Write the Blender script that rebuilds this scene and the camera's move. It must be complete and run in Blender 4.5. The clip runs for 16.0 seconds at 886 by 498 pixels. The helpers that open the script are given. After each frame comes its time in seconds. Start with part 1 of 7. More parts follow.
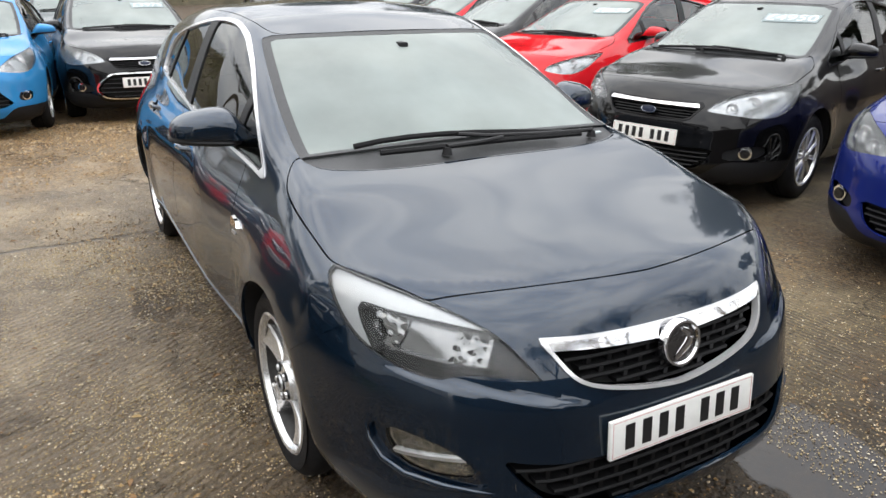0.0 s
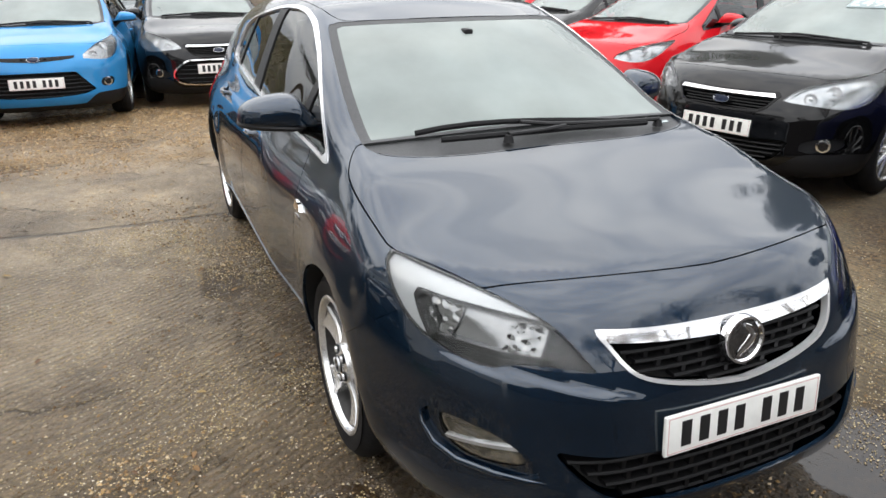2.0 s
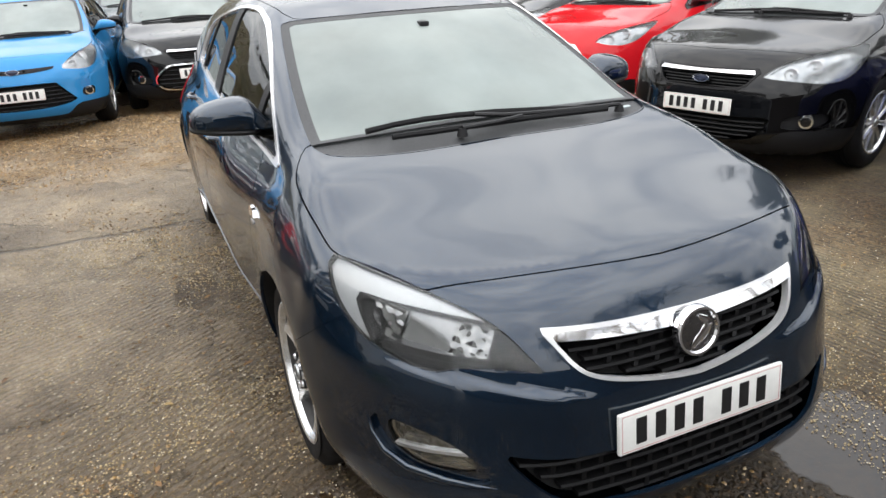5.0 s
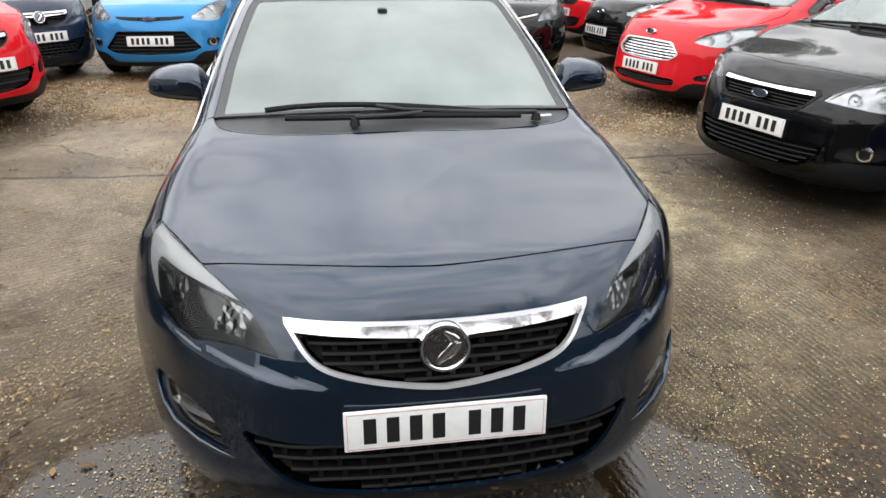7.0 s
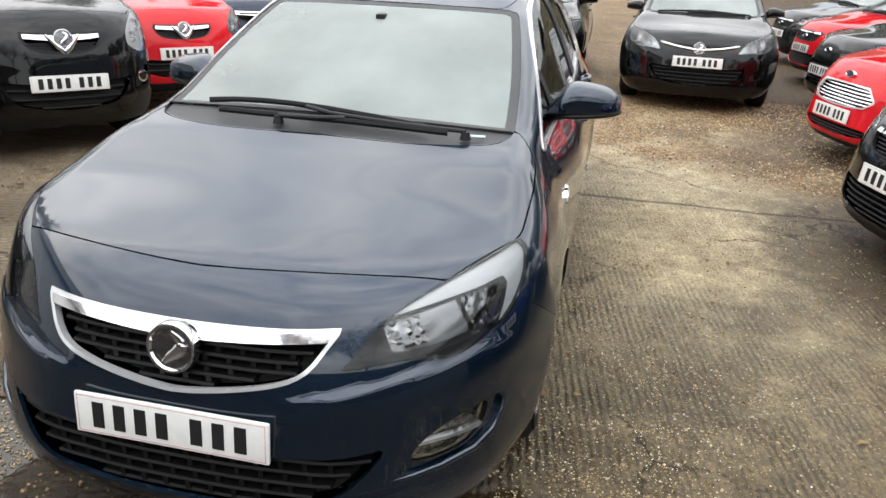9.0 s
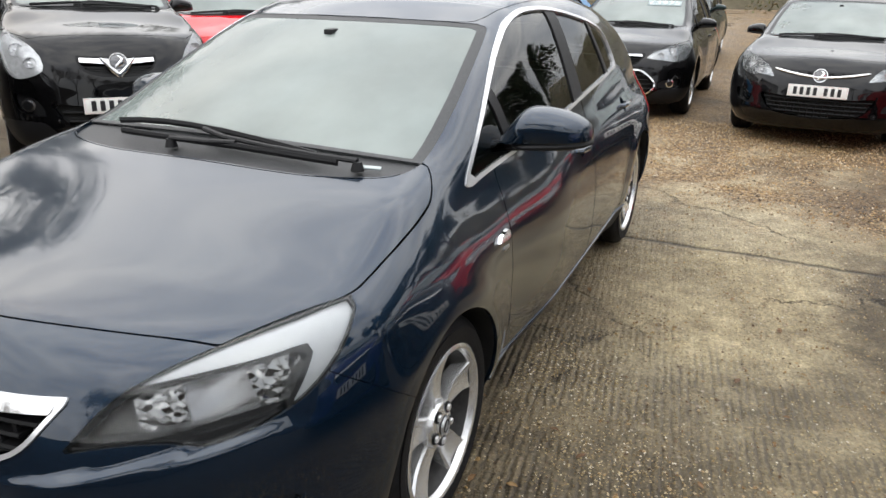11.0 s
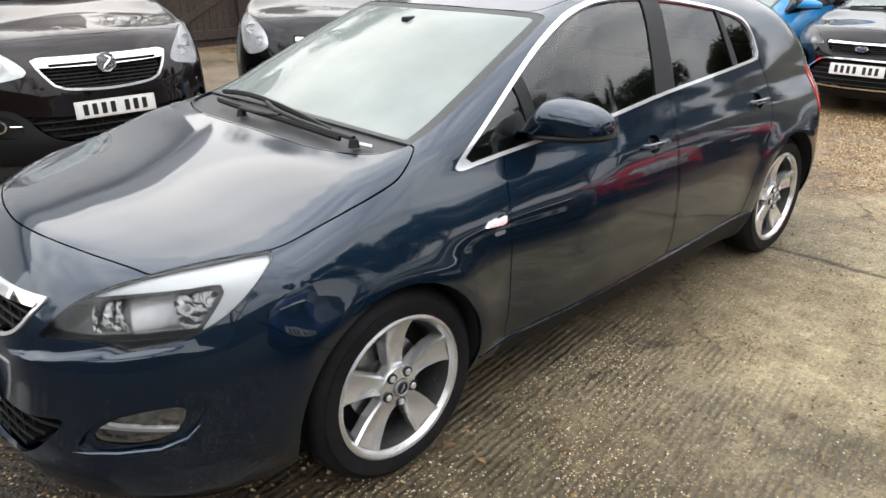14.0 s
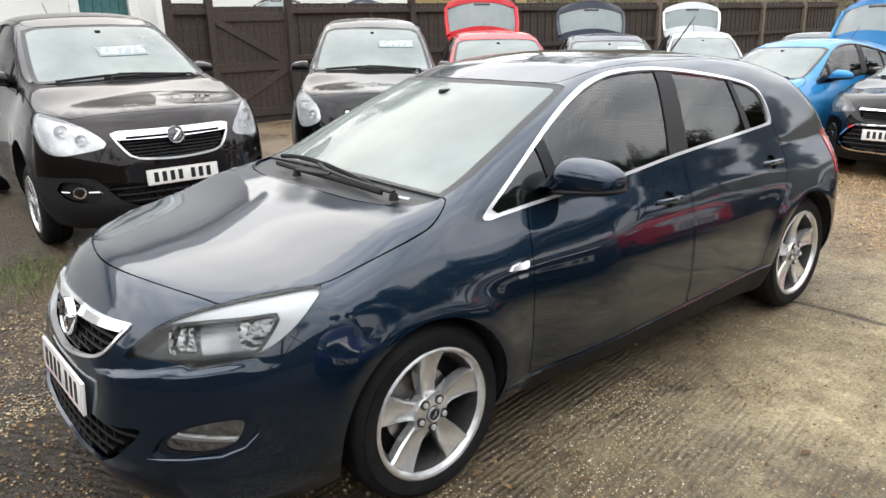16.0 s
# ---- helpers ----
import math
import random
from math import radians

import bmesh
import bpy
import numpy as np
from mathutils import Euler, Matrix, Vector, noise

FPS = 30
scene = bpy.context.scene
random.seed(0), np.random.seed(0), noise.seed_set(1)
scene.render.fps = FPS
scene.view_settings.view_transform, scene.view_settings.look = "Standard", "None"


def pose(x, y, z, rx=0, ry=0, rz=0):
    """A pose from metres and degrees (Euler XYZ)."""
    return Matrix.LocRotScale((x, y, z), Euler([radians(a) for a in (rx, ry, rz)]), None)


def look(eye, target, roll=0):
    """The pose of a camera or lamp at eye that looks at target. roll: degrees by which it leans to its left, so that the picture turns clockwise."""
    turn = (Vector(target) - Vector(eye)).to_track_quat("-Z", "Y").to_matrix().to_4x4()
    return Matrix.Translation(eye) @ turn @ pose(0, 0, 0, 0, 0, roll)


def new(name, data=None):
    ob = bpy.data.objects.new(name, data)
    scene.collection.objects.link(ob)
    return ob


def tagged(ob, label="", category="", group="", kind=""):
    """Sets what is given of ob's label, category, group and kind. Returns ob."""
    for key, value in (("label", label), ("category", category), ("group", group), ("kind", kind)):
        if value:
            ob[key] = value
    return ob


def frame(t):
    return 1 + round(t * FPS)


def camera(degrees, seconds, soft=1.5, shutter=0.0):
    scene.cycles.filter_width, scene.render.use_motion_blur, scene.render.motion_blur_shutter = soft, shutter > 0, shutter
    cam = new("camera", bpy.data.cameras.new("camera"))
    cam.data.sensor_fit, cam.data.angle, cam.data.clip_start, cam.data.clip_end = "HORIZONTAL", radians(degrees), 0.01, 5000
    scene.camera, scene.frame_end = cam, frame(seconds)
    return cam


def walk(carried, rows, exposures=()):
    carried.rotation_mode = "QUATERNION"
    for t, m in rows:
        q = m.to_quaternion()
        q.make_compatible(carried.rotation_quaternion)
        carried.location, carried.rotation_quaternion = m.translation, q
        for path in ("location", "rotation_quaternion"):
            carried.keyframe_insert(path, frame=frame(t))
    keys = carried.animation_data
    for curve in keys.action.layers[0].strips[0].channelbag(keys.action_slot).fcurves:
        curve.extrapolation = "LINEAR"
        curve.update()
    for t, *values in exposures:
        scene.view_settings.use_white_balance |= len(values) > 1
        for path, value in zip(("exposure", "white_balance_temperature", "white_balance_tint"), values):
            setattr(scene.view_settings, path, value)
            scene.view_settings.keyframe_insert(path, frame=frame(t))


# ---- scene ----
cam = camera(62.5, 16.0)
PATH = [
    (0, (3.458, -1.378, 1.603), (1.822, -0.477, 0.89), 0.6),
    (0.5, (3.454, -1.377, 1.602), (1.817, -0.475, 0.889), 0.5),
    (1, (3.454, -1.375, 1.602), (1.82, -0.469, 0.89), 0.0),
    (1.5, (3.453, -1.376, 1.6), (1.758, -0.594, 0.882), 1.3),
    (2, (3.468, -1.363, 1.601), (1.765, -0.623, 0.857), 0.1),
    (2.5, (3.466, -1.359, 1.604), (1.797, -0.535, 0.873), 1.0),
    (3, (3.467, -1.349, 1.603), (1.804, -0.495, 0.89), 0.2),
    (3.5, (3.474, -1.336, 1.606), (1.813, -0.476, 0.899), 0.1),
    (4, (3.478, -1.328, 1.598), (1.818, -0.468, 0.886), 0.5),
    (4.2, (3.468, -1.316, 1.596), (1.798, -0.479, 0.881), -0.8),
    (6.3, (3.6, -0.627, 1.608), (1.846, -0.128, 0.787), -0.9),
    (6.5, (3.653, -0.504, 1.616), (1.882, -0.06, 0.799), -0.7),
    (7, (3.791, -0.263, 1.656), (1.991, 0.037, 0.837), 0.7),
    (7.5, (3.711, 0.023, 1.632), (1.886, 0.15, 0.824), 2.5),
    (8, (3.678, 0.303, 1.646), (1.859, 0.344, 0.817), 1.2),
    (8.5, (3.721, 0.652, 1.668), (1.91, 0.392, 0.86), 1.2),
    (9, (3.602, 0.932, 1.616), (1.801, 0.555, 0.833), 2.3),
    (9.2, (3.52, 1.054, 1.594), (1.718, 0.64, 0.832), 4.1),
    (11.3, (2.845, 1.662, 1.537), (1.193, 0.798, 0.811), -0.2),
    (11.5, (2.75, 1.765, 1.545), (1.143, 0.824, 0.816), -0.5),
    (12, (2.516, 1.938, 1.556), (0.995, 0.835, 0.872), -0.2),
    (12.5, (2.343, 1.998, 1.527), (0.867, 0.821, 0.868), 0.4),
    (13, (2.353, 2.219, 1.529), (0.959, 0.963, 0.838), 0.9),
    (13.5, (2.458, 2.316, 1.568), (1.172, 0.983, 0.815), -0.9),
    (14, (2.575, 2.323, 1.576), (1.312, 0.974, 0.811), -0.6),
    (14.5, (2.642, 2.417, 1.608), (1.323, 1.044, 0.996), -1.7),
    (15, (2.687, 2.539, 1.595), (1.395, 1.113, 1.05), -2.1),
    (15.5, (2.73, 2.59, 1.59), (1.463, 1.125, 1.086), -1.4),
    (16, (2.737, 2.584, 1.583), (1.522, 1.105, 1.004), -1.7),
]
walk(cam, [(t, look(eye, target, roll)) for t, eye, target, roll in PATH], [(0.0, 0.86), (9.2, 0.88), (11.4, 0.70), (12.2, 0.78), (13.2, 1.0), (16.0, 1.0)])


# ---- world and light ----
def node(tree, kind, at=None, **values):
    n = tree.nodes.new(kind)
    for key, value in values.items():
        n.inputs[key.replace("_", " ")].default_value = value
    return n


world = bpy.data.worlds.new("overcast_sky")
scene.world = world
world.use_nodes = True
wt = world.node_tree
sky = wt.nodes.new("ShaderNodeTexSky")
sky.sky_type, sky.sun_disc = "NISHITA", False
sky.sun_elevation, sky.sun_rotation = radians(38), radians(200)
sky.air_density, sky.dust_density = 1.6, 3.0
w_geo = wt.nodes.new("ShaderNodeTexCoord")
w_map = wt.nodes.new("ShaderNodeMapping")
w_map.inputs["Scale"].default_value = (1.0, 1.0, 2.6)
w_noise = node(wt, "ShaderNodeTexNoise", Scale=3.4, Detail=7.0, Roughness=0.55, Distortion=0.5)
w_ramp = wt.nodes.new("ShaderNodeValToRGB")
w_ramp.color_ramp.elements[0].position, w_ramp.color_ramp.elements[0].color = 0.34, (0.52, 0.545, 0.60, 1)
w_ramp.color_ramp.elements[1].position, w_ramp.color_ramp.elements[1].color = 0.66, (0.99, 0.985, 0.97, 1)
w_gain = wt.nodes.new("ShaderNodeVectorMath")
w_gain.operation = "SCALE"
w_sep = wt.nodes.new("ShaderNodeSeparateXYZ")
wt.links.new(w_geo.outputs["Generated"], w_sep.inputs[0])
w_high = wt.nodes.new("ShaderNodeMapRange")
for key, value in (("From Min", 0.0), ("From Max", 1.0), ("To Min", 8.6), ("To Max", 23.6)):
    w_high.inputs[key].default_value = value
wt.links.new(w_sep.outputs[2], w_high.inputs["Value"])
wt.links.new(w_high.outputs["Result"], w_gain.inputs["Scale"])
w_mix = wt.nodes.new("ShaderNodeMix")
w_mix.data_type = "RGBA"
w_mix.inputs["Factor"].default_value = 0.88
wt.links.new(w_geo.outputs["Generated"], w_map.inputs["Vector"])
wt.links.new(w_map.outputs["Vector"], w_noise.inputs["Vector"])
wt.links.new(w_noise.outputs["Fac"], w_ramp.inputs["Fac"])
wt.links.new(w_ramp.outputs["Color"], w_gain.inputs[0])
wt.links.new(sky.outputs["Color"], w_mix.inputs["A"])
wt.links.new(w_gain.outputs["Vector"], w_mix.inputs["B"])
wt.links.new(w_mix.outputs["Result"], wt.nodes["Background"].inputs["Color"])
wt.nodes["Background"].inputs["Strength"].default_value = 0.1

sun = new("sun", bpy.data.lights.new("sun", "SUN"))
sun.data.energy, sun.data.angle, sun.data.color = 0.6, radians(150), (1.0, 0.97, 0.92)
sun.matrix_world = look((0, 0, 0), (-0.25, 0.7, -1.0))


# ---- materials ----
def mat(name, rgb, rough=0.5, metal=0.0, coat=0.0, coat_rough=0.03, grain=0.0, grain_scale=60.0, bump=0.0, bump_scale=80.0, spec=0.5, blotch=0.0, blotch_scale=3.0, coat_ior=1.52):
    """A principled material with two scales of colour variation and a fine relief."""
    m = bpy.data.materials.new(name)
    m.use_nodes = True
    t = m.node_tree
    b = t.nodes["Principled BSDF"]
    b.inputs["Base Color"].default_value = (*rgb, 1)
    b.inputs["Roughness"].default_value = rough
    b.inputs["Metallic"].default_value = metal
    b.inputs["Coat Weight"].default_value = coat
    b.inputs["Coat Roughness"].default_value = coat_rough
    b.inputs["Coat IOR"].default_value = coat_ior
    b.inputs["Specular IOR Level"].default_value = spec
    co = t.nodes.new("ShaderNodeTexCoord")
    last = None
    for amount, scale in ((grain, grain_scale), (blotch, blotch_scale)):
        if amount:
            n = node(t, "ShaderNodeTexNoise", Scale=scale, Detail=4.0)
            t.links.new(co.outputs["Object"], n.inputs["Vector"])
            r = t.nodes.new("ShaderNodeMapRange")
            r.inputs["From Min"].default_value, r.inputs["From Max"].default_value = 0.3, 0.7
            r.inputs["To Min"].default_value, r.inputs["To Max"].default_value = 1 - amount, 1 + amount
            t.links.new(n.outputs["Fac"], r.inputs["Value"])
            s = t.nodes.new("ShaderNodeVectorMath")
            s.operation = "SCALE"
            if last is None:
                s.inputs[0].default_value = rgb
            else:
                t.links.new(last, s.inputs[0])
            t.links.new(r.outputs["Result"], s.inputs["Scale"])
            last = s.outputs["Vector"]
    if last is not None:
        t.links.new(last, b.inputs["Base Color"])
    if bump:
        n = node(t, "ShaderNodeTexNoise", Scale=bump_scale, Detail=3.0)
        t.links.new(co.outputs["Object"], n.inputs["Vector"])
        u = node(t, "ShaderNodeBump", Strength=bump, Distance=0.004)
        t.links.new(n.outputs["Fac"], u.inputs["Height"])
        t.links.new(u.outputs["Normal"], b.inputs["Normal"])
    return m


def glass_mat(name, tint, haze, haze_rgb=(0.70, 0.80, 0.76), ior=1.45):
    """A thin pane: clear glass with a mirror gloss, and a film of condensation on its inside."""
    m = bpy.data.materials.new(name)
    m.use_nodes = True
    t = m.node_tree
    t.nodes.remove(t.nodes["Principled BSDF"])
    out = t.nodes["Material Output"]
    clear = node(t, "ShaderNodeBsdfTransparent", Color=(*tint, 1))
    film = node(t, "ShaderNodeBsdfDiffuse", Color=(*haze_rgb, 1))
    co = t.nodes.new("ShaderNodeTexCoord")
    n = node(t, "ShaderNodeTexNoise", Scale=2.2, Detail=5.0)
    t.links.new(co.outputs["Object"], n.inputs["Vector"])
    r = t.nodes.new("ShaderNodeMapRange")
    r.inputs["From Min"].default_value, r.inputs["From Max"].default_value = 0.3, 0.7
    r.inputs["To Min"].default_value, r.inputs["To Max"].default_value = haze * 0.8, min(1.0, haze * 1.2)
    t.links.new(n.outputs["Fac"], r.inputs["Value"])
    a = t.nodes.new("ShaderNodeMixShader")
    if haze:
        t.links.new(r.outputs["Result"], a.inputs["Fac"])
    else:
        a.inputs["Fac"].default_value = 0.0
    t.links.new(clear.outputs[0], a.inputs[1])
    t.links.new(film.outputs[0], a.inputs[2])
    gloss = node(t, "ShaderNodeBsdfGlossy", Roughness=0.01)
    fres = node(t, "ShaderNodeFresnel", IOR=ior)
    c = t.nodes.new("ShaderNodeMixShader")
    t.links.new(fres.outputs[0], c.inputs["Fac"])
    t.links.new(a.outputs[0], c.inputs[1])
    t.links.new(gloss.outputs[0], c.inputs[2])
    t.links.new(c.outputs[0], out.inputs["Surface"])
    return m


def paint(name, rgb, metal=0.35):
    return mat(name, rgb, rough=0.34, metal=metal, coat=1.0, coat_rough=0.02, grain=0.12, grain_scale=900.0, blotch=0.06, blotch_scale=2.0, spec=0.0, coat_ior=1.42)


BLUE = mat("dark_blue_paint", (0.0064, 0.0175, 0.0350), rough=0.34, metal=0.7, coat=1.0, coat_rough=0.036, coat_ior=1.64, spec=0.0, grain=0.15, grain_scale=900.0, blotch=0.06, blotch_scale=2.0)
BLACK = paint("black_paint", (0.006, 0.006, 0.0066), 0.7)
BROWN = paint("brown_black_paint", (0.012, 0.0088, 0.0088), 0.7)
RED = paint("red_paint", (0.58, 0.011, 0.018), 0.0)
SKYBLUE = paint("sky_blue_paint", (0.028, 0.21, 0.47), 0.3)
SLATE_BLUE = paint("slate_navy_paint", (0.018, 0.026, 0.045), 0.5)
NAVY = paint("navy_paint", (0.010, 0.020, 0.15), 0.4)
SILVER = paint("silver_paint", (0.60, 0.62, 0.63), 0.6)
GREEN = paint("dark_green_paint", (0.015, 0.03, 0.03), 0.3)
CHROME = mat("chrome", (0.86, 0.86, 0.87), rough=0.06, metal=1.0, grain=0.03, grain_scale=30)
BRIGHT = mat("bright_trim", (0.78, 0.78, 0.79), rough=0.16, metal=0.6, grain=0.03, grain_scale=30)
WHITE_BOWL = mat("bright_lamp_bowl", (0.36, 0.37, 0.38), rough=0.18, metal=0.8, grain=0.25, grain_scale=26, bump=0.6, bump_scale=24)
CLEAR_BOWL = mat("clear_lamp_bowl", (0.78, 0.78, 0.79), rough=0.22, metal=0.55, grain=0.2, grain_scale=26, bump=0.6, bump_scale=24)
SATIN = mat("satin_silver", (0.42, 0.43, 0.44), rough=0.3, metal=0.8, grain=0.05, grain_scale=200)
ALLOY = mat("alloy", (0.70, 0.70, 0.70), rough=0.27, metal=0.75, grain=0.06, grain_scale=90, blotch=0.10, blotch_scale=12)
RUBBER = mat("tyre_rubber", (0.011, 0.011, 0.012), rough=0.65, grain=0.25, grain_scale=120, bump=0.4, bump_scale=160, blotch=0.3, blotch_scale=9, spec=0.15)
MESH = mat("black_grille_plastic", (0.006, 0.006, 0.0065), rough=0.4, grain=0.2, grain_scale=200, spec=0.16)
PLASTIC = mat("black_plastic", (0.009, 0.009, 0.010), rough=0.5, grain=0.15, grain_scale=200, bump=0.15, bump_scale=500, spec=0.28)
TRIM = mat("gloss_black_trim", (0.012, 0.012, 0.014), rough=0.18, grain=0.1, grain_scale=50)
COWL = mat("grey_scuttle_plastic", (0.040, 0.041, 0.043), rough=0.55, grain=0.2, grain_scale=150, bump=0.2, bump_scale=400)
DARK = mat("dark_cavity", (0.004, 0.004, 0.004), rough=0.8, grain=0.2, grain_scale=40)
CABIN = mat("dark_cabin_cloth", (0.03, 0.031, 0.033), rough=0.9, grain=0.3, grain_scale=300, bump=0.3, bump_scale=600)
BEZEL = mat("lamp_bezel", (0.007, 0.007, 0.008), rough=0.22, grain=0.1, grain_scale=80)
AMBER = mat("amber_bulb", (0.7, 0.22, 0.03), rough=0.3, grain=0.05)
TAILRED = mat("tail_lamp_red", (0.45, 0.012, 0.02), rough=0.12, coat=1.0, grain=0.1, grain_scale=150)
PLATE = mat("plate_white", (0.78, 0.78, 0.75), rough=0.3, coat=0.4, grain=0.04, grain_scale=40)
INK = mat("plate_ink", (0.012, 0.012, 0.013), rough=0.4, grain=0.1)
LABEL = mat("price_card", (0.47, 0.545, 0.56), rough=0.5, grain=0.05, grain_scale=20)
PALE_INK = mat("price_figures", (0.82, 0.87, 0.87), rough=0.5, grain=0.04)
STEEL = mat("brake_steel", (0.22, 0.21, 0.20), rough=0.4, metal=0.9, grain=0.2, grain_scale=60)
SCREEN = glass_mat("misted_windscreen", (0.52, 0.60, 0.56), 0.28)
PANE = glass_mat("tinted_side_glass", (0.40, 0.48, 0.46), 0.0, ior=1.8)
GLOSS_GLASS = mat("tailgate_glass", (0.30, 0.35, 0.35), rough=0.08, coat=1.0, grain=0.05, grain_scale=8)
LENS = glass_mat("lamp_lens", (0.95, 0.96, 0.96), 0.004)
LAMP_SILVER = mat("lamp_silver", (0.46, 0.47, 0.48), rough=0.34, metal=0.45, grain=0.05, grain_scale=60)
CENTRE = mat("lamp_centre_reflector", (0.27, 0.27, 0.275), rough=0.14, metal=1.0, grain=0.1, grain_scale=40, bump=0.15, bump_scale=18)


def facet_mat(name, grey, scale, depth):
    """A mirror bowl pressed into small cells that each catch another part of the sky."""
    m = mat(name, (grey, grey, grey), rough=0.06, metal=1.0, grain=0.3, grain_scale=scale)
    t = m.node_tree
    co = t.nodes.new("ShaderNodeTexCoord")
    v = node(t, "ShaderNodeTexVoronoi", Scale=scale)
    t.links.new(co.outputs["Object"], v.inputs["Vector"])
    u = node(t, "ShaderNodeBump", Strength=1.0, Distance=depth)
    t.links.new(v.outputs["Distance"], u.inputs["Height"])
    t.links.new(u.outputs["Normal"], t.nodes["Principled BSDF"].inputs["Normal"])
    return m


SPARKLE = facet_mat("bright_faceted_bowl", 0.24, 40.0, 0.005)
FOG_BOWL = mat("fog_lamp_bowl", (0.46, 0.46, 0.45), rough=0.16, metal=1.0, grain=0.5, grain_scale=60, bump=0.8, bump_scale=34)
EMBOSS = mat("embossed_badge", (0.30, 0.30, 0.31), rough=0.16, metal=1.0, grain=0.15, grain_scale=90, bump=1.0, bump_scale=70)
FACETS = mat("faceted_lamp_bowl", (0.20, 0.20, 0.205), rough=0.10, metal=1.0, grain=0.4, grain_scale=45, bump=1.0, bump_scale=26)
OVAL = mat("badge_blue", (0.05, 0.06, 0.10), rough=0.25, metal=0.5, coat=0.5, grain=0.1)
DIM_MIRROR = mat("dim_reflector", (0.80, 0.80, 0.81), rough=0.16, metal=0.8, grain=0.1, grain_scale=60, bump=0.5, bump_scale=70)


# ---- mesh helpers ----
def mesh_object(name, verts, faces, material, parent=None, normals=None, smooth=True, label=""):
    me = bpy.data.meshes.new(name)
    me.from_pydata([tuple(v) for v in verts], [], [tuple(f) for f in faces])
    me.materials.append(material)
    me.polygons.foreach_set("use_smooth", [smooth] * len(me.polygons))
    me.update()
    if normals is not None:
        me.normals_split_custom_set_from_vertices([tuple(n) for n in normals])
    ob = new(name, me)
    if parent is not None:
        ob.parent = parent
    if label:
        ob["label"] = label
    return ob


def part(name, bm, material, parent, label="", smooth=False):
    """Links a bmesh as one mesh object under a thing or a part."""
    me = bpy.data.meshes.new(name)
    bmesh.ops.recalc_face_normals(bm, faces=bm.faces)
    bm.to_mesh(me)
    bm.free()
    me.materials.append(material)
    if smooth:
        me.polygons.foreach_set("use_smooth", [True] * len(me.polygons))
        me.set_sharp_from_angle(angle=radians(35))
    ob = new(name, me)
    ob.parent = parent
    if label:
        ob["label"] = label
    return ob


def thing(name, m, label, category, group=""):
    ob = new(name)
    ob.empty_display_size = 0.2
    ob.matrix_world = m
    return tagged(ob, label, category, group)


def box(bm, lo, hi, bevel=0.0, m=None, segments=2):
    r = bmesh.ops.create_cube(bm, size=1.0)
    vs = r["verts"]
    mid, size = (Vector(lo) + Vector(hi)) / 2, Vector(hi) - Vector(lo)
    for v in vs:
        v.co = Vector((v.co.x * size.x, v.co.y * size.y, v.co.z * size.z)) + mid
    es = {e for v in vs for e in v.link_edges}
    if bevel:
        out = bmesh.ops.bevel(bm, geom=list(es), offset=bevel, segments=segments, affect="EDGES", profile=0.6)
        vs = list({v for f in out["faces"] for v in f.verts} | {v for v in vs if v.is_valid})
    if m is not None:
        bmesh.ops.transform(bm, matrix=m, verts=vs)
    return vs


def lathe(bm, profile, steps=40, axis="y"):
    """Turns a profile of (radius, height along the axis)."""
    rings = []
    for r, h in profile:
        ring = []
        for k in range(steps):
            a = 2 * math.pi * k / steps
            ring.append(bm.verts.new((r * math.cos(a), h, r * math.sin(a))))
        rings.append(ring)
    for a, b in zip(rings, rings[1:]):
        for k in range(steps):
            bm.faces.new((a[k], a[(k + 1) % steps], b[(k + 1) % steps], b[k]))
    return rings


def tube(bm, points, radius, sides=8, flat=1.0):
    """A round bar along points, with capped ends."""
    pts = [Vector(p) for p in points]
    rings = []
    for i, p in enumerate(pts):
        d = (pts[min(i + 1, len(pts) - 1)] - pts[max(i - 1, 0)]).normalized()
        side = d.cross(Vector((0, 0, 1)))
        side = side.normalized() if side.length > 1e-4 else Vector((1, 0, 0))
        up = side.cross(d)
        rad = radius[i] if isinstance(radius, (list, tuple)) else radius
        rings.append([bm.verts.new(p + rad * (math.cos(2 * math.pi * k / sides) * side + flat * math.sin(2 * math.pi * k / sides) * up)) for k in range(sides)])
    for a, b in zip(rings, rings[1:]):
        for k in range(sides):
            bm.faces.new((a[k], a[(k + 1) % sides], b[(k + 1) % sides], b[k]))
    bm.faces.new(rings[0][::-1])
    bm.faces.new(rings[-1])


# ---- car bodies: a smooth field, sampled and cut into panels ----
def curve(xs, ys):
    """A smooth curve through control points that does not overshoot."""
    xs, ys = np.array(xs, float), np.array(ys, float)
    h, d = np.diff(xs), np.diff(ys) / np.diff(xs)
    m = np.zeros(len(xs))
    m[1:-1] = np.where(d[:-1] * d[1:] > 0, 2 * d[:-1] * d[1:] / (d[:-1] + d[1:] + 1e-12), 0)
    m[0], m[-1] = d[0], d[-1]

    def f(x):
        x = np.clip(x, xs[0], xs[-1])
        i = np.clip(np.searchsorted(xs, x) - 1, 0, len(h) - 1)
        t = (x - xs[i]) / h[i]
        return (1 + 2 * t) * (1 - t) ** 2 * ys[i] + t * (1 - t) ** 2 * h[i] * m[i] + t * t * (3 - 2 * t) * ys[i + 1] + t * t * (t - 1) * h[i] * m[i + 1]

    return f


def smax(a, b, k):
    h = np.maximum(k - np.abs(a - b), 0) / k
    return np.maximum(a, b) + h * h * k / 4


def step01(x, lo, hi):
    t = np.clip((x - lo) / (hi - lo), 0, 1)
    return t * t * (3 - 2 * t)


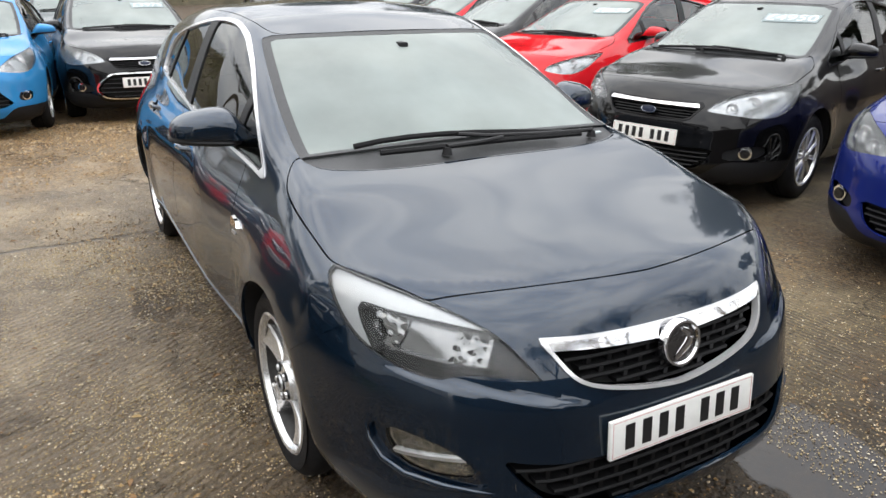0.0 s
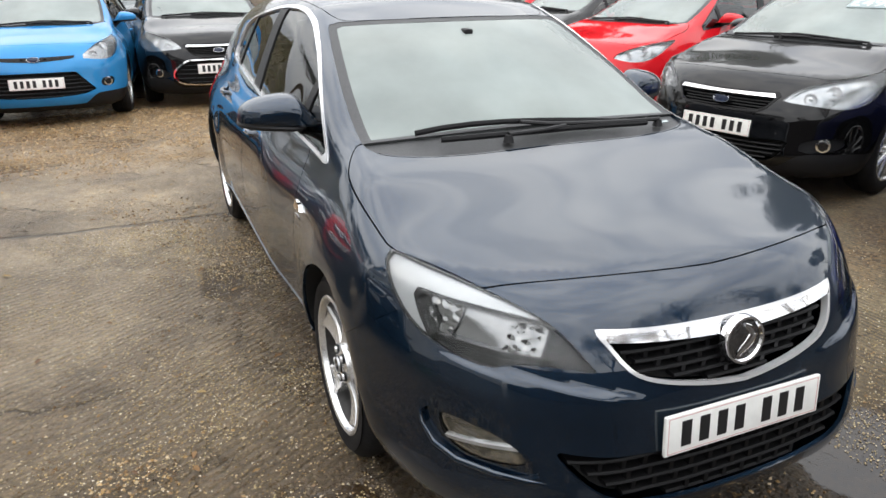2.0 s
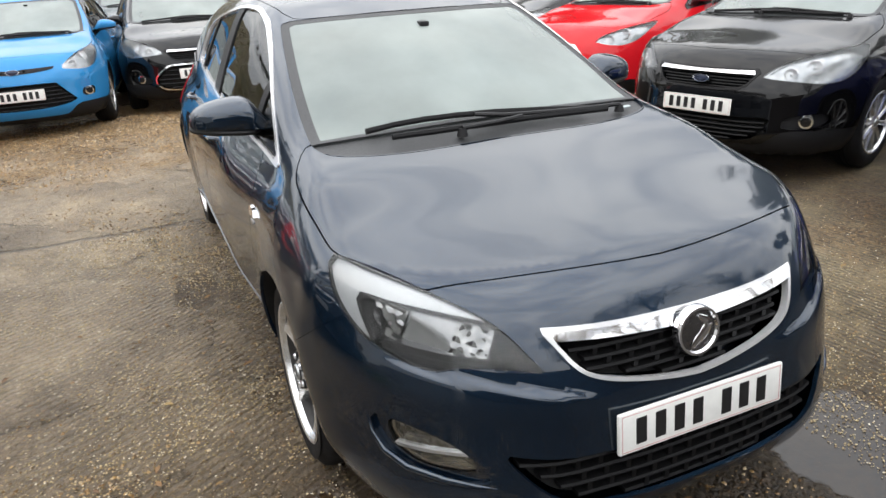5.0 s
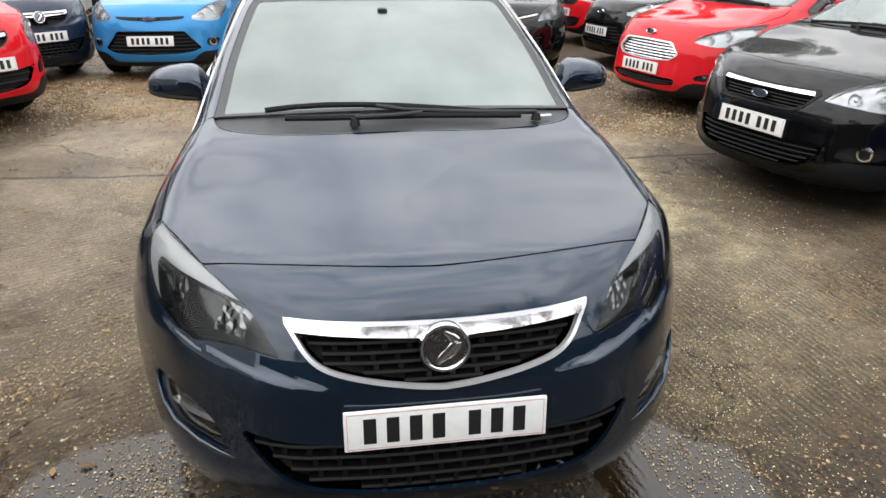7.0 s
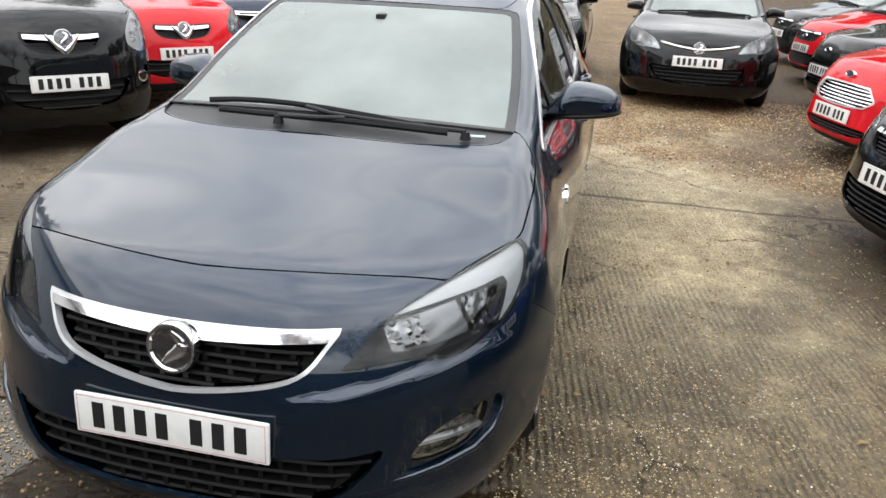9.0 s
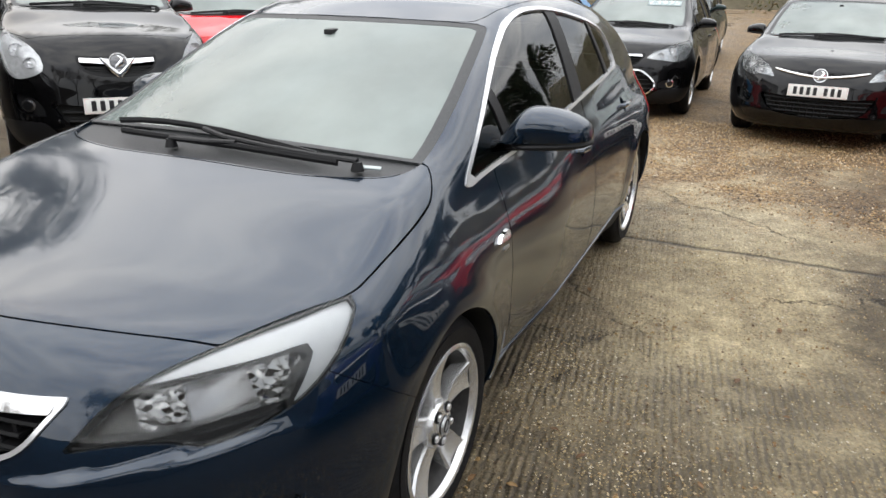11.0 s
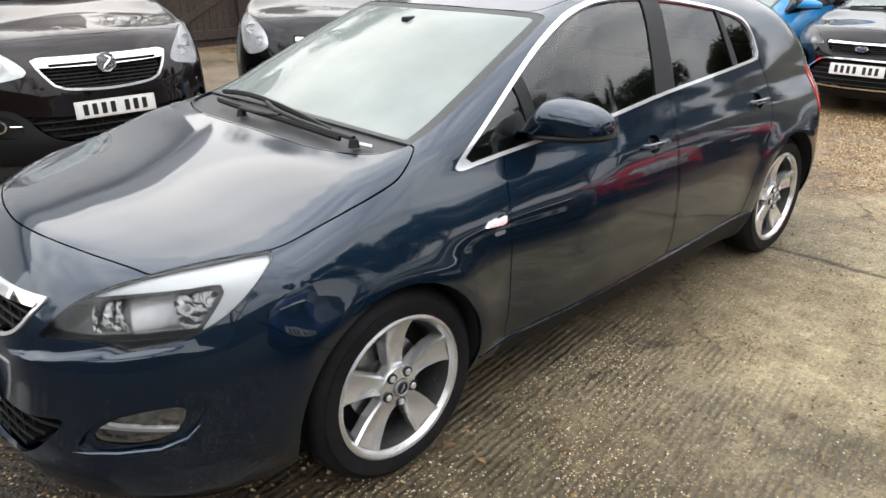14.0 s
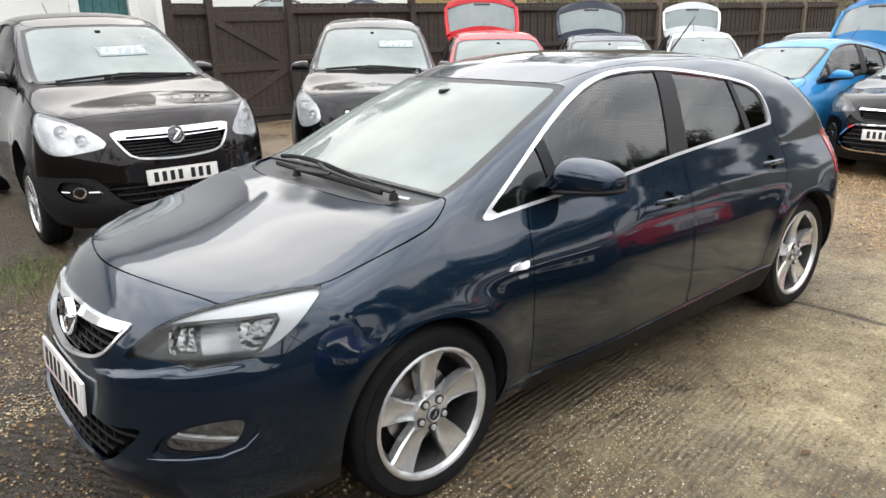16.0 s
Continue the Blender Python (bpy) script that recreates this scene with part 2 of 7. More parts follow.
def chaikin(points, rounds=2):
    p = np.array(points, float)
    for _ in range(rounds):
        q = np.roll(p, -1, 0)
        p = np.stack([0.75 * p + 0.25 * q, 0.25 * p + 0.75 * q], 1).reshape(-1, 2)
    return p


def poly_distance(pts, poly):
    """Signed distance of rows of 2D points to a closed polygon, negative inside."""
    best, inside = np.full(len(pts), 1e9), np.zeros(len(pts), bool)
    for a, b in zip(poly, np.roll(poly, -1, 0)):
        e, w = b - a, pts - a
        t = np.clip((w @ e) / max(e @ e, 1e-12), 0, 1)
        best = np.minimum(best, ((w - t[:, None] * e) ** 2).sum(1))
        up = (a[1] <= pts[:, 1]) != (b[1] <= pts[:, 1])
        with np.errstate(divide="ignore", invalid="ignore"):
            cross = a[0] + (pts[:, 1] - a[1]) * e[0] / (e[1] if e[1] else 1e-12)
        inside ^= up & (pts[:, 0] < cross)
    return np.sqrt(best) * np.where(inside, -1, 1)


class Region:
    """A closed outline given by 3D points, seen along a direction."""

    def __init__(self, points, along, rounds=2):
        n = np.array(along, float)
        n /= np.linalg.norm(n)
        a = np.cross((0, 0, 1), n) if abs(n[2]) < 0.95 else np.array((0.0, 1, 0))
        a /= np.linalg.norm(a)
        self.axes = np.stack([a, np.cross(n, a)], 1)
        self.poly = chaikin(np.array(points, float) @ self.axes, rounds)

    def __call__(self, p, grow=0.0):
        return poly_distance(p @ self.axes, self.poly) - grow


BASE = dict(
    top=((-2.3, -2.12, -2.0, -1.88, -1.7, -1.5, -1.1, -0.6, -0.15, 0.2, 0.458, 0.7, 1.0, 1.2, 1.307, 1.45, 1.7, 1.95, 2.125, 2.25, 2.4),
         (0.7, 0.9, 1.0, 1.09, 1.23, 1.325, 1.405, 1.448, 1.458, 1.428, 1.357, 1.262, 1.125, 1.03, 0.994, 0.965, 0.917, 0.882, 0.852, 0.80, 0.70)),
    crown=((-2.1, -1.5, -0.6, 0.1, 0.45, 1.3, 1.7, 2.0, 2.3), (0.15, 0.14, 0.12, 0.10, 0.03, -0.05, 0.04, 0.06, 0.08)),
    bow=((-2.1, -1.4, -0.8, 0.0, 0.45, 1.25, 1.45, 2.2), (-0.25, -0.2, 0.0, 0.15, 0.36, 0.36, 0.26, 0.46)),
    side=((0.12, 0.25, 0.35, 0.5, 0.62, 0.75, 0.85, 0.93, 1.0, 1.1, 1.2, 1.3, 1.4, 1.55), (0.735, 0.825, 0.866, 0.885, 0.886, 0.872, 0.848, 0.815, 0.79, 0.745, 0.695, 0.64, 0.575, 0.45)),
    low=((-2.3, -1.8, -1.3, -0.5, 0.3, 0.9, 1.34, 1.7, 2.3), (0.88, 0.95, 0.985, 1.0, 1.0, 0.965, 0.975, 0.965, 0.93)),
    high=((-2.1, -1.5, -1.0, -0.3, 0.2, 0.65, 1.02, 1.3, 1.8, 2.3), (0.82, 0.92, 0.97, 1.0, 1.0, 0.945, 0.915, 0.93, 0.92, 0.88)),
    front=((0.10, 0.18, 0.25, 0.33, 0.42, 0.5, 0.586, 0.65, 0.744, 0.83, 0.95, 1.15), (2.16, 2.24, 2.30, 2.325, 2.312, 2.298, 2.284, 2.262, 2.215, 2.17, 2.09, 1.97)),
    rear=((0.15, 0.3, 0.45, 0.62, 0.8, 0.95, 1.1, 1.4), (-2.02, -2.11, -2.13, -2.13, -2.10, -2.02, -1.93, -1.75)),
    front_bow=0.58, front_power=3.2, rear_bow=0.50, rear_power=2.6, blend=0.09, scale=(1, 1, 1), arch=0.352, axles=(1.36, -1.27), arches=(1.385, -1.24), tyre=0.32, belly=0.17, ledge=0.016,
)


def table(t, i, j):
    i, j = min(max(i, 0), t.shape[0] - 1.01), min(max(j, 0), t.shape[1] - 1.01)
    a, b = int(i), int(j)
    u, v = i - a, j - b
    return float((t[a, b] * (1 - u) + t[a + 1, b] * u) * (1 - v) + (t[a, b + 1] * (1 - u) + t[a + 1, b + 1] * u) * v)


class Body:
    """The half shell (left side) of a car, and the panels cut from it."""

    def __init__(self, spec, rows, cols):
        self.s = s = {**BASE, **spec}
        self.c = {k: curve(*s[k]) for k in ("top", "crown", "bow", "side", "low", "high", "front", "rear")}
        self.k = np.array(s["scale"], float)
        n_cap, n_mid = rows
        xe, zs = 1.36, 0.52
        al = np.linspace(math.pi / 2, 0, n_cap + 1)[:-1]
        phi = np.linspace(0, math.pi, cols)
        phi = phi + 0.18 * np.sin(2 * phi)
        ray_o, ray_d = [], []
        for a in al:
            ray_o.append((xe, math.sin(a), math.cos(a)))
        mid = np.linspace(xe, -xe, n_mid)
        for x in mid:
            ray_o.append((x, 0.0, 1.0))
        for a in al[::-1]:
            ray_o.append((-xe, -math.sin(a), math.cos(a)))
        o, d = [], []
        for x, sx, cx in ray_o:
            for f in phi:
                o.append((x, 0, zs))
                d.append((sx, cx * math.sin(f), cx * math.cos(f)))
        o, d = np.array(o), np.array(d)
        lo, hi = np.zeros(len(o)), np.full(len(o), 2.0)
        for _ in range(30):
            m = (lo + hi) / 2
            out = self.field(o + m[:, None] * d) > 0
            hi, lo = np.where(out, m, hi), np.where(out, lo, m)
        p = o + hi[:, None] * d
        self.v = p
        self.n = self.normal(p)
        R = len(ray_o)
        self.all = [(i * cols + j, i * cols + j + 1, (i + 1) * cols + j + 1, (i + 1) * cols + j) for i in range(R - 1) for j in range(cols - 1)]

    def field(self, p):
        s, c = self.s, self.c
        x, y, z = p[:, 0], np.abs(p[:, 1]), p[:, 2]
        mixz = step01(z, 0.72, 0.98)
        w = c["side"](z) * (c["low"](x) * (1 - mixz) + c["high"](x) * mixz)
        for wx in s["arches"]:
            r = np.hypot(x - wx, z - 0.33)
            w = w + 0.019 * np.exp(-(((r - 0.37) / 0.09) ** 2)) * (1 - step01(z, 0.62, 0.82))
        a = (y - w) * 0.95
        b = (z - (c["top"](x + c["bow"](x) * y * y) - c["crown"](x) * y * y)) * 0.92
        e = x - (c["front"](z) - s["front_bow"] * (y / 0.9) ** s["front_power"])
        ledge = 0.655 + 0.10 * np.clip(y - 0.62, 0, 0.3) - 0.16 * np.clip(0.60 - y, 0, 0.3)
        e = e - s["ledge"] * (1 - step01(z, ledge - 0.016, ledge + 0.004)) * step01(y, 0.24, 0.44) * (1 - step01(y, 0.68, 0.82))
        g = (c["rear"](z) + s["rear_bow"] * (y / 0.9) ** s["rear_power"]) - x
        k = s["blend"]
        f = smax(a, b, k)
        f = smax(f, e, k)
        f = smax(f, g, k)
        return smax(f, s["belly"] - z, 0.05)

    def normal(self, p):
        h, g = 1e-3, np.zeros_like(p)
        for i in range(3):
            d = np.zeros(3)
            d[i] = h
            g[:, i] = self.field(p + d) - self.field(p - d)
        g[np.abs(p[:, 1]) < 1e-6, 1] = 0
        g = g / self.k
        return g / np.maximum(np.linalg.norm(g, axis=1, keepdims=True), 1e-9)

    def cut(self, faces, fn):
        """Splits faces along fn = 0 into those inside (fn < 0) and outside."""
        if not faces:
            return [], []
        used = np.unique(np.concatenate([np.array(f) for f in faces]))
        d = np.zeros(len(self.v))
        d[used] = fn(self.v[used])
        d[d == 0] = 1e-9
        flat = np.concatenate([np.array(f) for f in faces])
        starts = np.r_[0, np.cumsum([len(f) for f in faces])[:-1]]
        lo, hi = np.minimum.reduceat(d[flat], starts), np.maximum.reduceat(d[flat], starts)
        ins, outs, split = [], [], []
        for f, l, h in zip(faces, lo, hi):
            (ins if h < 0 else outs if l > 0 else split).append(f)
        edges = {}
        for f in split:
            for a, b in zip(f, f[1:] + f[:1]):
                if d[a] * d[b] < 0:
                    edges.setdefault((min(a, b), max(a, b)), 0)
        if not edges:
            return ins, outs
        keys = np.array(list(edges))
        pa, pb, da = self.v[keys[:, 0]], self.v[keys[:, 1]], d[keys[:, 0]]
        l, h = np.zeros(len(keys)), np.ones(len(keys))
        for _ in range(9):
            m = (l + h) / 2
            same = fn(pa + m[:, None] * (pb - pa)) * da > 0
            l, h = np.where(same, m, l), np.where(same, h, m)
        t = ((l + h) / 2)[:, None]
        nn = self.n[keys[:, 0]] * (1 - t) + self.n[keys[:, 1]] * t
        base = len(self.v)
        self.v = np.r_[self.v, pa + t * (pb - pa)]
        self.n = np.r_[self.n, nn / np.linalg.norm(nn, axis=1, keepdims=True)]
        at = {tuple(k): base + i for i, k in enumerate(keys.tolist())}
        for f in split:
            fi, fo = [], []
            for a, b in zip(f, f[1:] + f[:1]):
                (fi if d[a] < 0 else fo).append(a)
                if d[a] * d[b] < 0:
                    q = at[(min(a, b), max(a, b))]
                    fi.append(q)
                    fo.append(q)
            if len(fi) > 2:
                ins.append(tuple(fi))
            if len(fo) > 2:
                outs.append(tuple(fo))
        return ins, outs

    def gap(self, faces, fn, width=0.0045):
        """Cuts a panel out with an open joint round it: the panel, and the rest."""
        inside, rest = self.cut(faces, fn)
        inside, _ = self.cut(inside, lambda p: fn(p) + width)
        return inside, rest

    def front_x(self, y, z):
        """Where the nose lies at a given width and height, read from a table."""
        if not hasattr(self, "nose"):
            ys, zs = np.meshgrid(np.linspace(0, 0.92, 47), np.linspace(0.15, 1.0, 52), indexing="ij")
            lo, hi = np.full(ys.size, 0.9), np.full(ys.size, 2.6)
            for _ in range(24):
                m = (lo + hi) / 2
                out = self.field(np.stack([m, ys.ravel(), zs.ravel()], 1)) > 0
                hi, lo = np.where(out, m, hi), np.where(out, lo, m)
            self.nose = lo.reshape(ys.shape)
        return table(self.nose, abs(y) / 0.02, (z - 0.15) / (0.85 / 51))

    def side_y(self, x, z):
        """Half the width of the flank at a given length and height, read from a table."""
        if not hasattr(self, "flank"):
            xs, zs = np.meshgrid(np.linspace(-2.2, 2.2, 177), np.linspace(0.15, 1.0, 52), indexing="ij")
            lo, hi = np.full(xs.size, 0.1), np.full(xs.size, 1.1)
            for _ in range(22):
                m = (lo + hi) / 2
                out = self.field(np.stack([xs.ravel(), m, zs.ravel()], 1)) > 0
                hi, lo = np.where(out, m, hi), np.where(out, lo, m)
            self.flank = lo.reshape(xs.shape)
        return table(self.flank, (x + 2.2) / 0.025, (z - 0.15) / (0.85 / 51))

    def emit(self, name, faces, material, parent, side, lift=0.0, rim=0.012, label="", name_list=None):
        """A panel as an object. side: +1 left, -1 right, 0 both halves in one. rim: how deep its edges turn in."""
        if not faces:
            return None
        used = sorted({i for f in faces for i in f})
        at = {i: k for k, i in enumerate(used)}
        v, n = self.v[used] + lift * self.n[used], self.n[used]
        fs = [tuple(at[i] for i in f) for f in faces]
        if rim:
            count = {}
            for f in fs:
                for a, b in zip(f, f[1:] + f[:1]):
                    key = (min(a, b), max(a, b))
                    count[key] = None if key in count else (a, b)
            border = [e for e in count.values() if e and not (abs(v[e[0]][1]) < 1e-4 and abs(v[e[1]][1]) < 1e-4)]
            ids = sorted({i for e in border for i in e})
            base = len(v)
            top, low = {i: base + 2 * k for k, i in enumerate(ids)}, {i: base + 2 * k + 1 for k, i in enumerate(ids)}
            if ids:
                extra = np.stack([v[ids], v[ids] - rim * n[ids]], 1).reshape(-1, 3)
                out = np.zeros((len(v), 3))
                for a, b in border:
                    q = np.cross(v[b] - v[a], n[a])
                    out[a] += q
                    out[b] += q
                en = out[ids] / np.maximum(np.linalg.norm(out[ids], axis=1, keepdims=True), 1e-9)
                v, n = np.r_[v, extra], np.r_[n, np.repeat(en, 2, 0)]
                fs += [(top[b], top[a], low[a], low[b]) for a, b in border]
        v = v * self.k
        flip = np.array((1, -1, 1.0))
        if side == 0:
            m, seam = len(v), np.abs(v[:, 1]) < 1e-5
            twin = np.where(seam, np.arange(m), m + np.cumsum(~seam) - 1)
            v, n = np.r_[v, v[~seam] * flip], np.r_[n, n[~seam] * flip]
            fs = fs + [tuple(int(twin[i]) for i in f[::-1]) for f in fs]
        elif side < 0:
            v, n, fs = v * flip, n * flip, [f[::-1] for f in fs]
        return mesh_object(name, v, fs, material, parent, normals=n, label=label)


# ---- wheels ----
def spoke(bm, angle, r0, r1, w0, w1, y0, y1, thick=0.022, twist=0.0, rows=6):
    """One tapered spoke with a dished, rounded face."""
    rings = []
    for i in range(rows + 1):
        t = i / rows
        r, w = r0 + (r1 - r0) * t, (w0 + (w1 - w0) * t**1.3) / 2
        y = y0 + (y1 - y0) * t**1.6
        a = angle + twist * t
        ring = []
        for u, dy in ((-1, -thick), (-1, -0.004), (-0.8, 0.0), (0, -0.011), (0.8, 0.0), (1, -0.004), (1, -thick)):
            px, pz = r * math.cos(a) - u * w * math.sin(a), r * math.sin(a) + u * w * math.cos(a)
            ring.append(bm.verts.new((px, y + dy, pz)))
        rings.append(ring)
    for a, b in zip(rings, rings[1:]):
        for k in range(6):
            bm.faces.new((a[k], a[k + 1], b[k + 1], b[k]))
    bm.faces.new(rings[0])
    bm.faces.new(rings[-1][::-1])


def broad_spoke(bm, angle, r1, hw):
    """A broad alloy spoke: waisted by the hub, flared into the rim, hollowed, with one sharp raised edge."""
    cross = ((-1.0, -0.046), (-1.0, -0.010), (-0.93, -0.001), (-0.80, -0.003), (-0.45, -0.010), (0.0, -0.014), (0.5, -0.012), (0.84, -0.006), (1.0, -0.013), (1.0, -0.046))
    rings = []
    for i in range(11):
        t = i / 10
        r = 0.045 + (r1 - 0.045) * t
        half = 0.033 - 0.008 * math.sin(math.pi * min(1.0, t * 1.7)) * (1 - t) + 0.017 * t + 0.014 * t**6
        y = hw - 0.020 - 0.014 * math.sin(math.pi * t) + 0.012 * t**2
        a = angle + 0.12 * (t - 0.5) ** 2 + 0.05 * t
        rings.append([bm.verts.new((r * math.cos(a) - u * half * math.sin(a), y + d, r * math.sin(a) + u * half * math.cos(a))) for u, d in cross])
    for p, q in zip(rings, rings[1:]):
        for k in range(len(cross) - 1):
            bm.faces.new((p[k], p[k + 1], q[k + 1], q[k]))
    bm.faces.new(rings[0])
    bm.faces.new(rings[-1][::-1])


# the barrel deep inside the rim, much darker than the alloy face
BARREL = mat("dark_inner_barrel", (0.025, 0.024, 0.023), rough=0.6, metal=0.3, grain=0.3, grain_scale=50, blotch=0.3, blotch_scale=8)


def build_wheel(parent, at, side, radius, rim_r, style, turn, detail=True):
    """A wheel whose outer face looks along +y (side 1) or -y (side -1)."""
    w = new("wheel")
    w.parent = parent
    w.matrix_basis = Matrix.Translation(at) @ pose(0, 0, 0, 0, 0, 0 if side > 0 else 180) @ pose(0, 0, 0, 0, turn, 0)
    steps = 56 if detail else 32
    bm = bmesh.new()
    hw = 0.105
    lathe(bm, [(rim_r - 0.005, -hw + 0.015), (rim_r + 0.02, -hw), (radius - 0.03, -hw), (radius - 0.008, -hw + 0.02), (radius, -0.06), (radius, -0.022), (radius - 0.007, -0.02), (radius - 0.007, -0.014), (radius, -0.012),
               (radius, 0.012), (radius - 0.007, 0.014), (radius - 0.007, 0.02), (radius, 0.022), (radius, 0.06), (radius - 0.004, 0.075), (radius - 0.013, 0.088), (radius - 0.035, 0.1), (rim_r + 0.055, hw),
               (rim_r + 0.03, hw), (rim_r + 0.012, hw - 0.006), (rim_r - 0.005, hw - 0.016)], steps)
    part("tyre", bm, RUBBER, w, "black treaded rubber tyre", smooth=True)
    bm = bmesh.new()
    lathe(bm, [(rim_r + 0.004, hw - 0.012), (rim_r + 0.008, hw - 0.004), (rim_r, hw), (rim_r - 0.008, hw - 0.004), (rim_r - 0.016, hw - 0.022)], steps)
    if style == "five":
        for k in range(5):
            broad_spoke(bm, 2 * math.pi * k / 5, rim_r - 0.006, hw)
        lathe(bm, [(rim_r - 0.016, hw - 0.022), (rim_r - 0.020, hw - 0.040), (rim_r - 0.030, hw - 0.062)], steps)
    elif style == "ten":
        for k in range(10):
            spoke(bm, 2 * math.pi * k / 10, 0.03, rim_r - 0.008, 0.03, 0.045, hw - 0.015, hw - 0.012)
    else:
        for k in range(7):
            spoke(bm, 2 * math.pi * k / 7, 0.03, rim_r - 0.008, 0.045, 0.07, hw - 0.018, hw - 0.01)
    lathe(bm, [(0.001, hw - 0.012), (0.035, hw - 0.012), (0.066, hw - 0.02), (0.075, hw - 0.035), (0.075, hw - 0.06)], 30)
    part("rim", bm, ALLOY, w, "silver alloy rim", smooth=True)
    bm = bmesh.new()
    lathe(bm, [(0.001, hw - 0.004), (0.026, hw - 0.005), (0.030, hw - 0.012)], 20)
    part("hub_cap", bm, TRIM if style == "five" else SATIN, w, smooth=True)
    if style == "five":
        bm = bmesh.new()
        lathe(bm, [(0.020, hw - 0.003), (0.023, hw - 0.001), (0.026, hw - 0.002), (0.028, hw - 0.008)], 24)
        tube(bm, [(-0.012, hw - 0.003, -0.008), (0.0, hw - 0.002, 0.003), (0.012, hw - 0.003, 0.008)], [0.002, 0.0045, 0.002], 6)
        part("hub_badge", bm, SATIN, w, smooth=True)
    if detail:
        for k in range(5):
            bm = bmesh.new()
            lathe(bm, [(0.001, 0.006), (0.009, 0.006), (0.011, 0.003), (0.011, -0.012)], 8)
            a = 2 * math.pi * (k + 0.5) / 5
            bmesh.ops.translate(bm, verts=bm.verts, vec=(0.052 * math.cos(a), hw - 0.012, 0.052 * math.sin(a)))
            part("wheel_nut", bm, BRIGHT, w, smooth=True)
            bm = bmesh.new()
            lathe(bm, [(0.011, 0.0), (0.0165, 0.001), (0.0175, -0.006)], 14)
            bmesh.ops.translate(bm, verts=bm.verts, vec=(0.052 * math.cos(a), hw - 0.012, 0.052 * math.sin(a)))
            part("nut_hole", bm, DARK, w, smooth=True)
    bm = bmesh.new()
    lathe(bm, [(rim_r - 0.016, hw - 0.022), (rim_r - 0.03, hw - 0.05), (rim_r - 0.03, -hw + 0.02)], 32)
    part("rim_barrel", bm, BARREL, w, smooth=True)
    bm = bmesh.new()
    lathe(bm, [(0.001, 0.03), (0.07, 0.03), (0.075, 0.012), (0.14, 0.012), (0.14, 0.0), (0.02, 0.0)], 32)
    part("brake_disc", bm, STEEL, w, "rusty steel brake disc", smooth=True)
    bm = bmesh.new()
    lathe(bm, [(0.001, -0.03), (rim_r - 0.02, -0.03), (rim_r - 0.02, -0.045)], 24)
    part("back_plate", bm, DARK, w)
    return w


# ---- small car parts ----
def strip_grille(body, parent, y_half, z0, z1, rows, lean=0.0, gap=0.075, back=0.02, stagger=True, name="grille_bar", inside=None, material=None):
    """Horizontal bars that follow the nose, with short staggered uprights between them; each bar is a part."""
    k = body.k
    zs = np.linspace(z0, z1, rows)
    for i, z in enumerate(zs):
        ys = np.linspace(-y_half, y_half, 25)
        ok = [y for y in ys if inside is None or inside(y, z)]
        if len(ok) < 2:
            continue
        bm = bmesh.new()
        rings = []
        for y in ok:
            x = body.front_x(y, z) - back
            rings.append([bm.verts.new(Vector((x + dx, y, z + dz)) * 1.0) for dx, dz in ((0.0, 0.006), (0.004, 0.0), (0.0, -0.006), (-0.03, -0.006), (-0.03, 0.006))])
        for a, b in zip(rings, rings[1:]):
            for q in range(5):
                bm.faces.new((a[q], a[(q + 1) % 5], b[(q + 1) % 5], b[q]))
        bm.faces.new(rings[0])
        bm.faces.new(rings[-1][::-1])
        if i + 1 < rows and gap:
            dz = zs[i + 1] - z
            y = min(ok) + (gap / 2 if stagger and i % 2 else gap)
            while y < max(ok):
                x = body.front_x(y, z + dz / 2) - back - 0.006
                if inside is None or inside(y, z + dz):
                    box(bm, (x - 0.025, y - 0.0065, z), (x + 0.007, y + 0.0065, z + dz))
                y += gap
        bmesh.ops.transform(bm, matrix=Matrix.Diagonal((*k, 1)), verts=bm.verts)
        part(name, bm, material or MESH, parent)


def number_plate(parent, m, chars=(1, 1, 1, 1, 0, 1, 1, 1), yellow=False):
    """A plate in its local y-z plane, facing +x, with plain bars in place of its characters."""
    bm = bmesh.new()
    box(bm, (-0.006, -0.26, -0.0555), (0.006, 0.26, 0.0555), 0.004)
    p = part("number_plate", bm, PLATE, parent, "white plate with dark bars", smooth=True)
    p.matrix_basis = m
    bm = bmesh.new()
    for a, b in (((-0.252, -0.0500), (0.252, -0.0485)), ((-0.252, 0.0485), (0.252, 0.0500)), ((-0.252, -0.0485), (-0.2505, 0.0485)), ((0.2505, -0.0485), (0.252, 0.0485))):
        box(bm, (0.0055, a[0], a[1]), (0.0066, b[0], b[1]))
    part("plate_border", bm, mat_border, p)
    y = -0.215
    for c in chars:
        if c:
            bm = bmesh.new()
            box(bm, (0.0055, y + 0.004, -0.036), (0.0072, y + 0.036, 0.036), 0.001, segments=1)
            part("plate_bar", bm, INK, p)
            y += 0.058
        else:
            y += 0.034
    return p


mat_border = mat("plate_border_red", (0.55, 0.25, 0.25), rough=0.4, grain=0.05)


